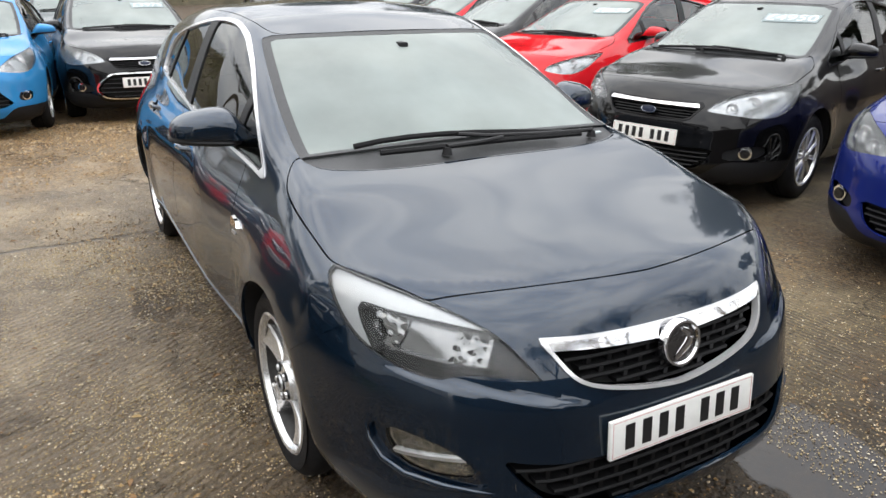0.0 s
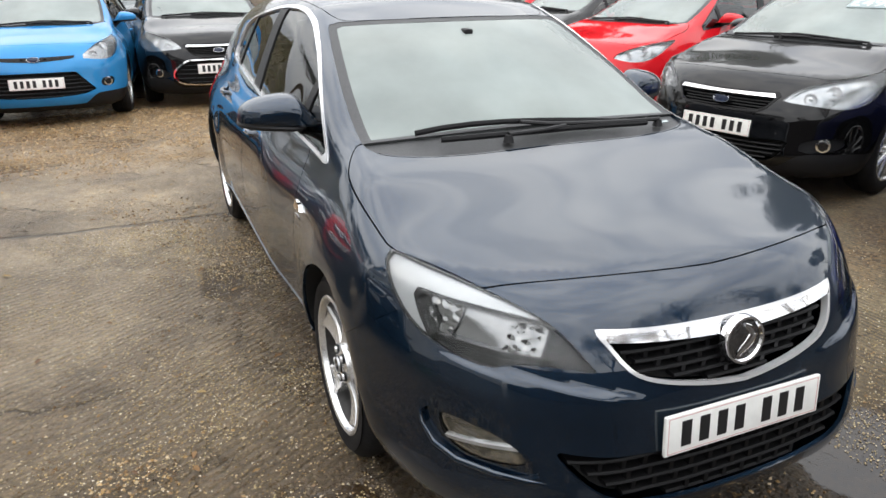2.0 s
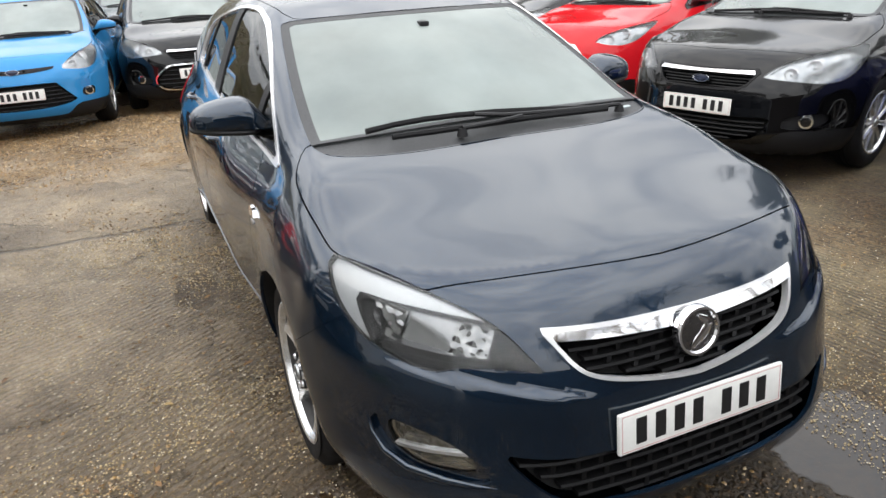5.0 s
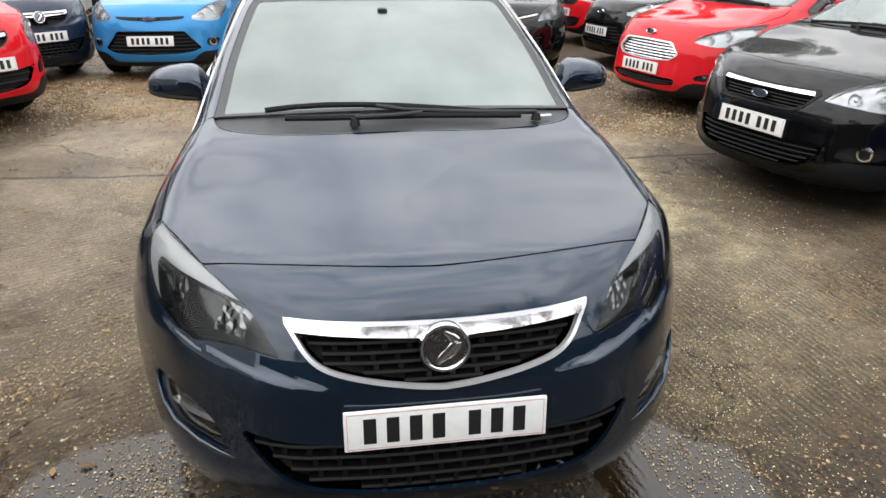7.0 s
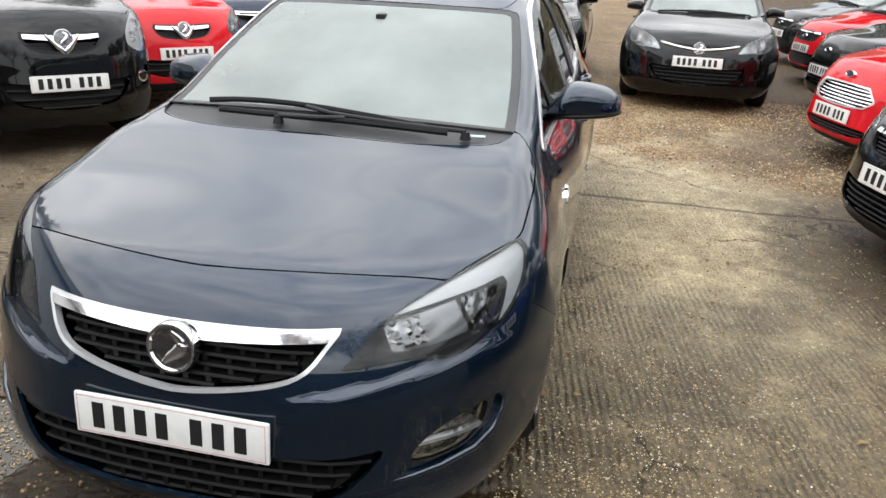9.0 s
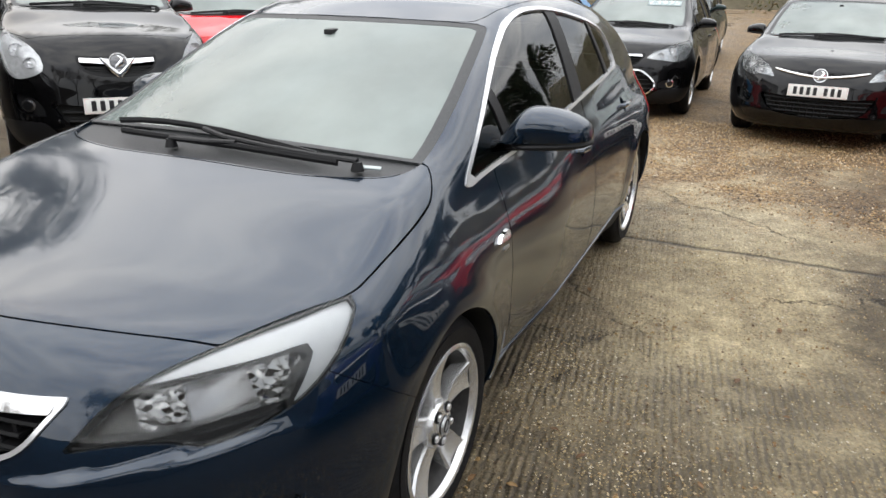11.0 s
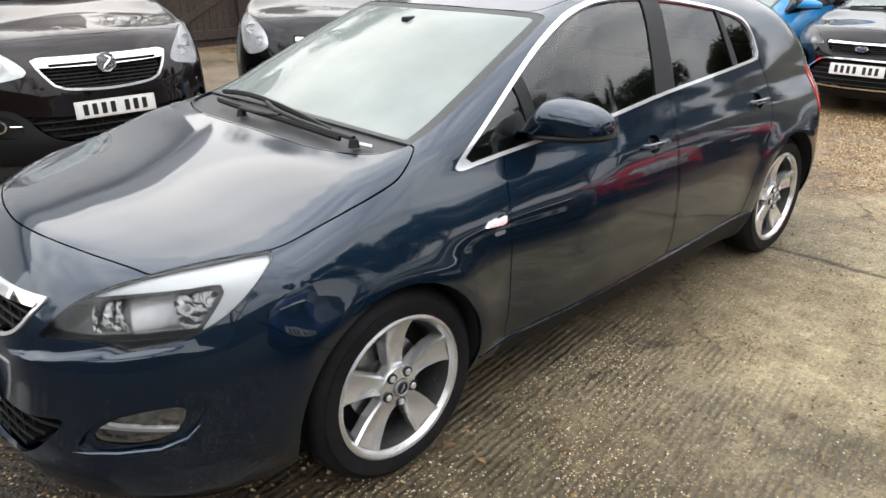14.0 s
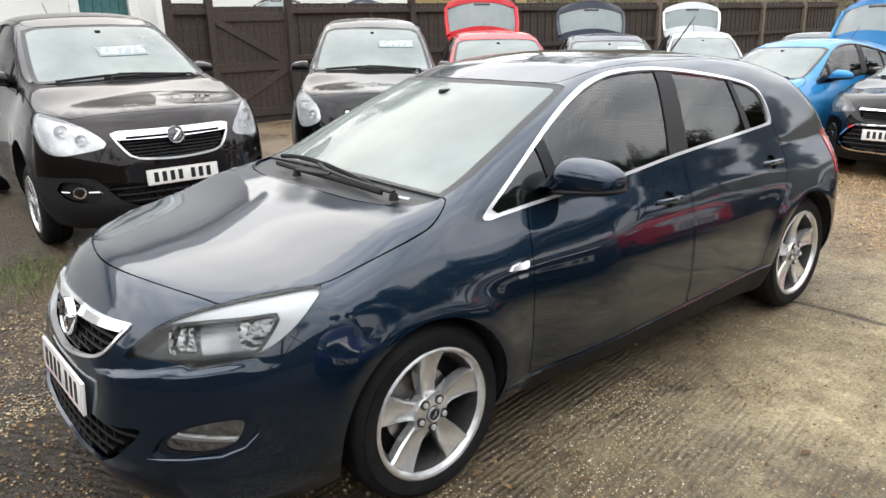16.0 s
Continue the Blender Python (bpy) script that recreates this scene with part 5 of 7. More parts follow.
    tube(bm, [(-1.15 * k[0], 0, 1.385 * k[2]), (-1.20 * k[0], 0, 1.43 * k[2]), (-1.42 * k[0], 0, 1.385 * k[2] + 0.22)], [0.012, 0.006, 0.003], 6)
    part("aerial", bm, PLASTIC, car, smooth=True)
    return car, b


# ---- ground ----
def ground_material():
    m = bpy.data.materials.new("wet_yard")
    m.use_nodes = True
    t = m.node_tree
    b = t.nodes["Principled BSDF"]
    co = t.nodes.new("ShaderNodeTexCoord")
    L = t.links.new

    def noise_at(scale, detail=5.0, rough=0.55, vec=None):
        n = node(t, "ShaderNodeTexNoise", Scale=scale, Detail=detail, Roughness=rough)
        L(vec or co.outputs["Object"], n.inputs["Vector"])
        return n.outputs["Fac"]

    def ramp(fac, *stops):
        r = t.nodes.new("ShaderNodeValToRGB")
        r.color_ramp.elements[0].position, r.color_ramp.elements[0].color = stops[0][0], (*stops[0][1], 1)
        r.color_ramp.elements[1].position, r.color_ramp.elements[1].color = stops[-1][0], (*stops[-1][1], 1)
        for p, c in stops[1:-1]:
            e = r.color_ramp.elements.new(p)
            e.color = (*c, 1)
        L(fac, r.inputs["Fac"])
        return r.outputs["Color"]

    def math_(op, a, c=None, clamp=False):
        n = t.nodes.new("ShaderNodeMath")
        n.operation, n.use_clamp = op, clamp
        for i, v in enumerate((a, c)):
            if v is None:
                continue
            if isinstance(v, (int, float)):
                n.inputs[i].default_value = v
            else:
                L(v, n.inputs[i])
        return n.outputs[0]

    def mix(fac, a, c):
        n = t.nodes.new("ShaderNodeMix")
        n.data_type = "RGBA"
        L(fac, n.inputs["Factor"])
        for key, v in (("A", a), ("B", c)):
            if isinstance(v, tuple):
                n.inputs[key].default_value = (*v, 1)
            else:
                L(v, n.inputs[key])
        return n.outputs["Result"]

    sep = t.nodes.new("ShaderNodeSeparateXYZ")
    L(co.outputs["Object"], sep.inputs[0])
    x, y = sep.outputs[0], sep.outputs[1]
    # concrete gives way to gravel beyond a wandering edge
    wander = math_("MULTIPLY", math_("SUBTRACT", noise_at(1.1, 6.0, 0.65), 0.5), 1.7)
    edge = math_("SUBTRACT", math_("ADD", math_("ADD", x, 2.95), wander), math_("MULTIPLY", math_("MAXIMUM", y, 0.0), 0.42))
    gravel = math_("SUBTRACT", 1.0, math_("ADD", math_("MULTIPLY", edge, 2.4), 0.5, True), True)
    litter = ramp(noise_at(2.2, 8.0, 0.72), (0.55, (0, 0, 0)), (0.66, (1, 1, 1)))
    near_edge = math_("SUBTRACT", 1.0, math_("MULTIPLY", math_("ABSOLUTE", edge), 0.55), True)
    silt = math_("MULTIPLY", math_("ADD", math_("SUBTRACT", math_("ADD", x, math_("ADD", math_("MULTIPLY", math_("ADD", y, 0.0, True), 0.45), math_("MULTIPLY", math_("SUBTRACT", -0.6, y, True), 0.75))), 2.05), math_("MULTIPLY", math_("SUBTRACT", noise_at(2.4, 7.0, 0.7), 0.5), 1.5)), 2.0, True)
    gravel = math_("MAXIMUM", gravel, math_("MULTIPLY", litter, math_("ADD", math_("MULTIPLY", near_edge, 0.75), 0.16)))
    gravel = math_("MAXIMUM", gravel, math_("MULTIPLY", silt, 0.85))
    drift_x, drift_y = math_("DIVIDE", math_("SUBTRACT", x, 1.0), 1.7), math_("DIVIDE", math_("SUBTRACT", y, 2.9), 0.95)
    drift = math_("SUBTRACT", 1.0, math_("SQRT", math_("ADD", math_("MULTIPLY", drift_x, drift_x), math_("MULTIPLY", drift_y, drift_y))))
    drift = math_("MULTIPLY", math_("ADD", drift, math_("MULTIPLY", math_("SUBTRACT", noise_at(2.9, 7.0, 0.7), 0.5), 1.6)), 2.2, True)
    gravel = math_("MAXIMUM", gravel, math_("MULTIPLY", drift, 0.8))
    bare = ramp(noise_at(1.5, 8.0, 0.72), (0.42, (0.22, 0.22, 0.22)), (0.53, (1, 1, 1)))
    far_bed = math_("MULTIPLY", math_("SUBTRACT", -4.0, x), 0.9, True)
    gravel = math_("MULTIPLY", gravel, math_("MAXIMUM", bare, far_bed))
    # pebbles
    vor = node(t, "ShaderNodeTexVoronoi", Scale=62.0)
    L(co.outputs["Object"], vor.inputs["Vector"])
    vor2 = node(t, "ShaderNodeTexVoronoi", Scale=130.0)
    L(co.outputs["Object"], vor2.inputs["Vector"])
    hue = t.nodes.new("ShaderNodeSeparateColor")
    L(vor.outputs["Color"], hue.inputs[0])
    peb = ramp(hue.outputs[0], (0.0, (0.034, 0.021, 0.010)), (0.35, (0.18, 0.104, 0.038)), (0.65, (0.37, 0.235, 0.096)), (0.88, (0.26, 0.185, 0.105)), (1.0, (0.50, 0.39, 0.25)))
    # ridges tamped along the slab, strongest on the car's left
    side = math_("ADD", math_("MULTIPLY", y, 1.1), 0.3, True)
    rot = t.nodes.new("ShaderNodeMapping")
    rot.inputs["Rotation"].default_value = (0, 0, radians(-8))
    L(co.outputs["Object"], rot.inputs["Vector"])
    wave = node(t, "ShaderNodeTexWave", Scale=10.0, Distortion=2.9, Detail=5.0)
    wave.inputs["Detail Scale"].default_value = 2.6
    wave.bands_direction = "Y"
    L(rot.outputs["Vector"], wave.inputs["Vector"])
    ribbed = ramp(noise_at(3.2, 8.0, 0.75), (0.41, (0.0, 0.0, 0.0)), (0.56, (1, 1, 1)))
    sharp = math_("MULTIPLY", math_("ADD", math_("ADD", x, 0.25), math_("MULTIPLY", math_("SUBTRACT", noise_at(2.0, 5.0), 0.5), 1.4)), 2.0, True)
    ribs = math_("MULTIPLY", math_("MULTIPLY", ribbed, side), math_("ADD", math_("MULTIPLY", sharp, 0.8), 0.2))
    ridge = math_("MULTIPLY", wave.outputs["Fac"], ribs)
    groove = math_("MULTIPLY", math_("SUBTRACT", 0.55, wave.outputs["Fac"]), math_("MULTIPLY", ribs, 2.4), True)
    # fainter ripples tamped across the other pour
    rot2 = t.nodes.new("ShaderNodeMapping")
    rot2.inputs["Rotation"].default_value = (0, 0, radians(60))
    L(co.outputs["Object"], rot2.inputs["Vector"])
    wave2 = node(t, "ShaderNodeTexWave", Scale=8.0, Distortion=3.2, Detail=5.0)
    wave2.inputs["Detail Scale"].default_value = 2.4
    wave2.bands_direction = "Y"
    L(rot2.outputs["Vector"], wave2.inputs["Vector"])
    fore = math_("MULTIPLY", math_("ADD", math_("ADD", x, 0.9), math_("MULTIPLY", math_("SUBTRACT", noise_at(1.7, 5.0), 0.5), 1.6)), 1.6, True)
    ribs2 = math_("MULTIPLY", math_("MULTIPLY", math_("SUBTRACT", 1.0, side), fore), ramp(noise_at(2.6, 7.0, 0.7), (0.36, (0.15, 0.15, 0.15)), (0.56, (1, 1, 1))))
    ridge = math_("ADD", ridge, math_("MULTIPLY", wave2.outputs["Fac"], math_("MULTIPLY", ribs2, 0.8)))
    groove = math_("MAXIMUM", groove, math_("MULTIPLY", math_("SUBTRACT", 0.5, wave2.outputs["Fac"]), math_("MULTIPLY", ribs2, 1.15), True))

    # puddles and wet patches, with shade under cars painted in among the damp
    def spot(px, py, rx, ry):
        a = math_("DIVIDE", math_("SUBTRACT", x, px), rx)
        c = math_("DIVIDE", math_("SUBTRACT", y, py), ry)
        return math_("SUBTRACT", 1.0, math_("SQRT", math_("ADD", math_("MULTIPLY", a, a), math_("MULTIPLY", c, c))))
    pool = math_("MAXIMUM", spot(2.18, 0.80, 0.55, 0.34), spot(2.1, -1.0, 0.7, 0.34))
    pool = math_("MAXIMUM", pool, spot(3.0, -0.2, 0.5, 0.7))
    pool = math_("ADD", pool, math_("MULTIPLY", math_("SUBTRACT", noise_at(3.0, 6.0, 0.6), 0.5), 0.8))
    pool = math_("MULTIPLY", math_("SUBTRACT", pool, 0.10), 8.0, True)
    damp_and_shade = ramp(noise_at(0.8, 7.0, 0.66), (0.45, (0, 0, 0)), (0.62, (1, 1, 1)))
    damp_and_shade = math_("MULTIPLY", damp_and_shade, 0.62)
    # a wet stain, and painted shade under the near black hatchback's nose
    stain_and_shade = math_("ADD", math_("MAXIMUM", spot(-0.22, -1.02, 0.34, 0.16), spot(-0.75, 2.6, 1.3, 0.75)), math_("MULTIPLY", math_("SUBTRACT", noise_at(5.0, 6.0, 0.7), 0.5), 1.1))
    damp_and_shade = math_("MAXIMUM", damp_and_shade, math_("MULTIPLY", math_("MULTIPLY", stain_and_shade, 3.0, True), 0.95))
    damp_and_shade = math_("MAXIMUM", damp_and_shade, math_("MULTIPLY", groove, 0.5))
    ahead = math_("MULTIPLY", math_("ADD", math_("SUBTRACT", x, 1.95), math_("MULTIPLY", math_("SUBTRACT", noise_at(1.8, 6.0, 0.65), 0.5), 1.2)), 1.6, True)
    # painted shade on the wet ground under the hero, plus one wet patch
    shade_and_wet = math_("MAXIMUM", spot(-0.2, 0.0, 2.9, 1.5), spot(-3.0, -3.0, 1.2, 0.7))
    shade_and_wet = math_("MULTIPLY", math_("ADD", shade_and_wet, math_("MULTIPLY", math_("SUBTRACT", noise_at(4.0, 6.0, 0.65), 0.5), 0.7)), 2.4, True)
    damp_and_shade = math_("MAXIMUM", math_("MAXIMUM", damp_and_shade, math_("MULTIPLY", ahead, 0.85)), math_("MAXIMUM", pool, math_("MULTIPLY", shade_and_wet, 0.8)))
    # two pours of concrete, stained, with flecks of stone, a joint and cracks
    big = noise_at(1.1, 7.0, 0.62)
    con = mix(side, ramp(big, (0.30, (0.20, 0.154, 0.104)), (0.5, (0.31, 0.246, 0.168)), (0.72, (0.41, 0.330, 0.226))), ramp(big, (0.30, (0.26, 0.216, 0.136)), (0.5, (0.45, 0.380, 0.244)), (0.72, (0.56, 0.485, 0.330))))
    agg = node(t, "ShaderNodeTexVoronoi", Scale=85.0)
    L(co.outputs["Object"], agg.inputs["Vector"])
    agh = t.nodes.new("ShaderNodeSeparateColor")
    L(agg.outputs["Color"], agh.inputs[0])
    speck = ramp(agh.outputs[0], (0.0, (0.5, 0.48, 0.46)), (0.2, (0.85, 0.84, 0.82)), (0.8, (1.1, 1.08, 1.05)), (1.0, (1.5, 1.42, 1.3)))
    fine = ramp(noise_at(60.0, 6.0, 0.75), (0.32, (0.5, 0.5, 0.5)), (0.66, (1.3, 1.3, 1.3)))

    def times(a, c, f=1.0):
        n = t.nodes.new("ShaderNodeMix")
        n.data_type, n.blend_type = "RGBA", "MULTIPLY"
        n.inputs["Factor"].default_value = f
        L(a, n.inputs["A"])
        L(c, n.inputs["B"])
        return n.outputs["Result"]

    con = times(times(con, speck, 0.6), fine, 0.7)
    con = times(con, ramp(noise_at(9.0, 6.0, 0.7), (0.35, (0.66, 0.64, 0.61)), (0.6, (1.1, 1.1, 1.1))), 0.8)
    con = times(con, ramp(noise_at(2.6, 7.0, 0.7), (0.36, (0.72, 0.70, 0.68)), (0.55, (1.05, 1.05, 1.05))), 0.8)
    dry = math_("ADD", math_("MAXIMUM", spot(-0.6, 1.35, 0.95, 0.75), spot(-1.95, -1.45, 0.75, 0.42)), math_("MULTIPLY", math_("SUBTRACT", noise_at(2.5, 6.0, 0.65), 0.5), 1.0))
    dry = math_("MULTIPLY", dry, 3.0, True)
    con = times(con, ramp(dry, (0.0, (0.95, 0.95, 0.95)), (1.0, (1.12, 1.11, 1.06))))
    con = mix(math_("MULTIPLY", groove, 0.65), con, (0.20, 0.172, 0.135))
    # exposed golden aggregate, on the crests and in worn areas
    agg_v = node(t, "ShaderNodeTexVoronoi", Scale=60.0)
    L(co.outputs["Object"], agg_v.inputs["Vector"])
    agg_h = t.nodes.new("ShaderNodeSeparateColor")
    L(agg_v.outputs["Color"], agg_h.inputs[0])
    grit = math_("MULTIPLY", math_("MULTIPLY", math_("SUBTRACT", 0.45, agg_v.outputs["Distance"]), 7.0, True), math_("MULTIPLY", math_("SUBTRACT", agg_h.outputs[0], 0.34), 5.0, True))
    worn = ramp(noise_at(1.5, 7.0, 0.7), (0.38, (0.35, 0.35, 0.35)), (0.54, (1, 1, 1)))
    near_car = math_("SUBTRACT", 1.7, math_("MULTIPLY", math_("ABSOLUTE", y), 0.5), True)
    crest = math_("SUBTRACT", 1.0, math_("MULTIPLY", groove, 1.3), True)
    grit = math_("MULTIPLY", math_("MULTIPLY", grit, math_("MULTIPLY", worn, near_car)), math_("MULTIPLY", crest, math_("SUBTRACT", 1.0, math_("MULTIPLY", dry, 0.6))))
    con = mix(math_("MULTIPLY", grit, 0.85), con, ramp(agg_h.outputs[1], (0.0, (0.13, 0.080, 0.038)), (0.4, (0.40, 0.31, 0.165)), (0.8, (0.54, 0.44, 0.26)), (1.0, (0.74, 0.68, 0.56))))
    fleck_v = node(t, "ShaderNodeTexVoronoi", Scale=34.0)
    L(co.outputs["Object"], fleck_v.inputs["Vector"])
    fleck_h = t.nodes.new("ShaderNodeSeparateColor")
    L(fleck_v.outputs["Color"], fleck_h.inputs[0])
    fleck = math_("MULTIPLY", math_("MULTIPLY", math_("SUBTRACT", fleck_h.outputs[0], 0.90), 40.0, True), math_("MULTIPLY", math_("SUBTRACT", 0.30, fleck_v.outputs["Distance"]), 14.0, True))
    con = mix(fleck, con, ramp(fleck_h.outputs[1], (0.0, (0.30, 0.19, 0.10)), (1.0, (0.62, 0.54, 0.43))))
    jx = math_("ABSOLUTE", math_("ADD", math_("ADD", x, 1.36), math_("MULTIPLY", math_("SUBTRACT", noise_at(4.0, 4.0), 0.5), 0.10)))
    joint = math_("SUBTRACT", 1.0, math_("MULTIPLY", jx, 28.0), True)
    wob = node(t, "ShaderNodeTexNoise", Scale=2.2, Detail=6.0, Roughness=0.65)
    L(co.outputs["Object"], wob.inputs["Vector"])
    bend = t.nodes.new("ShaderNodeVectorMath")
    bend.operation = "MULTIPLY_ADD"
    L(wob.outputs["Color"], bend.inputs[0])
    bend.inputs[1].default_value = (0.7, 0.7, 0.0)
    L(co.outputs["Object"], bend.inputs[2])
    crack_v = node(t, "ShaderNodeTexVoronoi", Scale=0.55)
    crack_v.feature = "DISTANCE_TO_EDGE"
    L(bend.outputs["Vector"], crack_v.inputs["Vector"])
    crack = math_("SUBTRACT", 1.0, math_("MULTIPLY", crack_v.outputs["Distance"], 130.0), True)
    crack = math_("MULTIPLY", crack, ramp(noise_at(1.3, 5.0), (0.44, (0, 0, 0)), (0.56, (1, 1, 1))))
    joint = math_("MAXIMUM", joint, crack)
    base = mix(gravel, con, peb)
    base = mix(math_("MULTIPLY", math_("MULTIPLY", joint, 0.85), math_("SUBTRACT", 1.0, gravel)), base, (0.035, 0.026, 0.016))
    # damp and the painted under-car shade both darken the base colour
    base = times(base, ramp(damp_and_shade, (0.0, (1.0, 1.0, 1.0)), (1.0, (0.33, 0.295, 0.26))))
    # darkened ahead of the nose, which dims the bumper's reflection, and towards +y
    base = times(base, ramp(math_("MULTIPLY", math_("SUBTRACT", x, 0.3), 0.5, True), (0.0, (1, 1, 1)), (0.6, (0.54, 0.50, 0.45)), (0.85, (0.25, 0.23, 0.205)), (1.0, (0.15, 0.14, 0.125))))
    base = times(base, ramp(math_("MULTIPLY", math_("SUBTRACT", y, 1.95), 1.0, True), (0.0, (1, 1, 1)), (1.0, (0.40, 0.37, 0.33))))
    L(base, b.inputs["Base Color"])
    rough = math_("SUBTRACT", math_("ADD", math_("MULTIPLY", side, 0.36), 0.39), math_("MULTIPLY", damp_and_shade, 0.16))
    rough = math_("ADD", rough, math_("MULTIPLY", math_("SUBTRACT", noise_at(14.0, 6.0, 0.7), 0.5), 0.35))
    rough = math_("SUBTRACT", rough, math_("MULTIPLY", pool, 0.5))
    L(math_("MAXIMUM", math_("SUBTRACT", rough, math_("MULTIPLY", gravel, 0.06)), 0.03), b.inputs["Roughness"])
    stones = math_("ADD", math_("MULTIPLY", math_("SUBTRACT", 0.8, vor.outputs["Distance"]), 1.5), math_("MULTIPLY", vor2.outputs["Distance"], -0.5))
    h_con = math_("ADD", math_("MULTIPLY", ridge, 1.5), math_("MULTIPLY", noise_at(75.0, 6.0, 0.75), 1.1))
    h_con = math_("ADD", math_("SUBTRACT", h_con, math_("MULTIPLY", joint, 2.0)), math_("ADD", math_("MULTIPLY", fleck, 0.7), math_("MULTIPLY", grit, 1.0)))
    hm = t.nodes.new("ShaderNodeMix")
    L(gravel, hm.inputs["Factor"])
    L(h_con, hm.inputs["A"])
    L(stones, hm.inputs["B"])
    flat_ = math_("MULTIPLY", hm.outputs["Result"], math_("SUBTRACT", 1.0, math_("MULTIPLY", pool, 0.96)))
    bump = node(t, "ShaderNodeBump", Strength=1.0, Distance=0.014)
    L(flat_, bump.inputs["Height"])
    L(bump.outputs["Normal"], b.inputs["Normal"])
    return m


def fall(x, y):
    """The yard dips a little towards the far rows, and rises again to the fence."""
    z = -0.022 * max(0.0, -1.4 - x) + 0.022 * max(0.0, -9.0 - x)
    w = min(1.0, max(0.0, (-0.6 - x) / 2.4))
    z += w * (-0.015 * max(0.0, -1.6 - y) + 0.015 * max(0.0, -4.6 - y)) + (1 - w) * 0.05 * min(1.0, max(0.0, -1.6 - y))
    return z + 0.05 * min(max(0.0, -6.0 - y), 2.8)


gx = np.unique(np.concatenate([np.linspace(-150, -16, 22), np.linspace(-16, 8, 97), np.linspace(8, 150, 22)]))
gy = np.unique(np.concatenate([np.linspace(-150, -12, 22), np.linspace(-12, 6, 73), np.linspace(6, 150, 22)]))
gv = [(x, y, fall(x, y)) for x in gx for y in gy]
gf = [(i * len(gy) + j, (i + 1) * len(gy) + j, (i + 1) * len(gy) + j + 1, i * len(gy) + j + 1) for i in range(len(gx) - 1) for j in range(len(gy) - 1)]
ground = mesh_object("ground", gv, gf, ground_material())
tagged(ground, "wet worn concrete yard strewn with brown gravel", "ground", kind="structure")


# ---- the cars ----
def place(x, y, heading, spec_scale=1.0, length=2.29):
    """A pose from where the middle of the nose stands and the way it points, resting on the yard's fall."""
    a = radians(heading)
    c, s = math.cos(a), math.sin(a)
    d = length * spec_scale
    mx, my = x - d * c, y - d * s
    zs = {(u, w): fall(mx + u * c - w * s, my + u * s + w * c) for u in (1.3, -1.3) for w in (0.75, -0.75)}
    front, back = (zs[1.3, 0.75] + zs[1.3, -0.75]) / 2, (zs[-1.3, 0.75] + zs[-1.3, -0.75]) / 2
    left, right = (zs[1.3, 0.75] + zs[-1.3, 0.75]) / 2, (zs[1.3, -0.75] + zs[-1.3, -0.75]) / 2
    m = pose(0, 0, 0, math.degrees(math.atan2(left - right, 1.5)), -math.degrees(math.atan2(front - back, 2.6)), 0)
    return pose(mx, my, (front + back) / 2, 0, 0, heading) @ m


hero, hero_body = build_car("hatchback", pose(0, 0, 0), BLUE, "wet dark blue five-door hatchback with chrome window trim", rows=(56, 120), cols=100, main=True, features=dict(wheels="five", rim=0.232))


# other cars of the yard
TALL = dict(scale=(0.985, 1.01, 1.015), ledge=0.0)
build_car("hatchback", place(-0.48, 2.47, -74, 0.985), BLACK, "wet black hatchback with a chrome-topped grille", TALL, dict(FOCUS_F, price="£4950"))
build_car("hatchback", place(-5.6, -0.27, 0, 0.985), BLACK, "black hatchback with a chrome-edged lower grille", TALL, dict(FOCUS_F, price="£3975", lip=True, lower=[(0, -0.3, 0.56), (0, 0, 0.56), (0, 0.30, 0.56), (0, 0.38, 0.55), (0, 0.53, 0.42), (0, 0.47, 0.33), (0, 0.38, 0.305), (0, 0, 0.30), (0, -0.3, 0.30)], plate_z=0.47))
build_car("hatchback", place(-4.88, 1.885, -5), BLACK, "wet black hatchback parked on the gravel", dict(ledge=0.0), dict(chrome_frame=False, bar=False, smile=True, plate_z=0.555, badge_z=0.700, grille=[(0, -0.3, 0.728), (0, 0, 0.728), (0, 0.3, 0.740), (0, 0.41, 0.756), (0, 0.41, 0.756), (0, 0.40, 0.735), (0, 0.25, 0.700), (0, 0, 0.682), (0, -0.3, 0.682)], slats=2, lower=[(0, -0.3, 0.49), (0, 0, 0.49), (0, 0.40, 0.50), (0, 0.52, 0.52), (0, 0.47, 0.42), (0, 0.38, 0.33), (0, 0, 0.30), (0, -0.3, 0.30)]))
build_car("hatchback", place(-3.08, 2.84, -75, 0.985), RED, "bright red hatchback with a chrome-slatted grille", dict(scale=(0.985, 1.0, 0.99), ledge=0.0), dict(SLATTED_F, price="£8650"))
build_car("small_hatchback", place(-5.7, 3.34, -80, 0.9), BLACK, "black small hatchback in the row", dict(scale=(0.9, 0.95, 1.0), ledge=0.0), dict(FIESTA_F))
build_car("hatchback", place(-8.1, 3.6, -80), RED, "dark red hatchback further down the row", TALL, dict(FOCUS_F), rows=(18, 36), cols=32)
build_car("hatchback", place(-10.4, 3.7, -80), BLACK, "black hatchback at the end of the row", TALL, dict(FOCUS_F), rows=(18, 36), cols=32)
build_car("hatchback", place(1.70, 2.50, -80, 0.985), NAVY, "royal blue hatchback parked close by", TALL, dict(FOCUS_F))
build_car("crossover", place(0.83, -2.73, 88.8, 1.0), BROWN, "brown-black crossover with a chrome grille surround", dict(scale=(1.0, 1.025, 1.21), ledge=0.0), dict(CROSS_F, price="£8775", price_x=0.86, price_y=0.10))
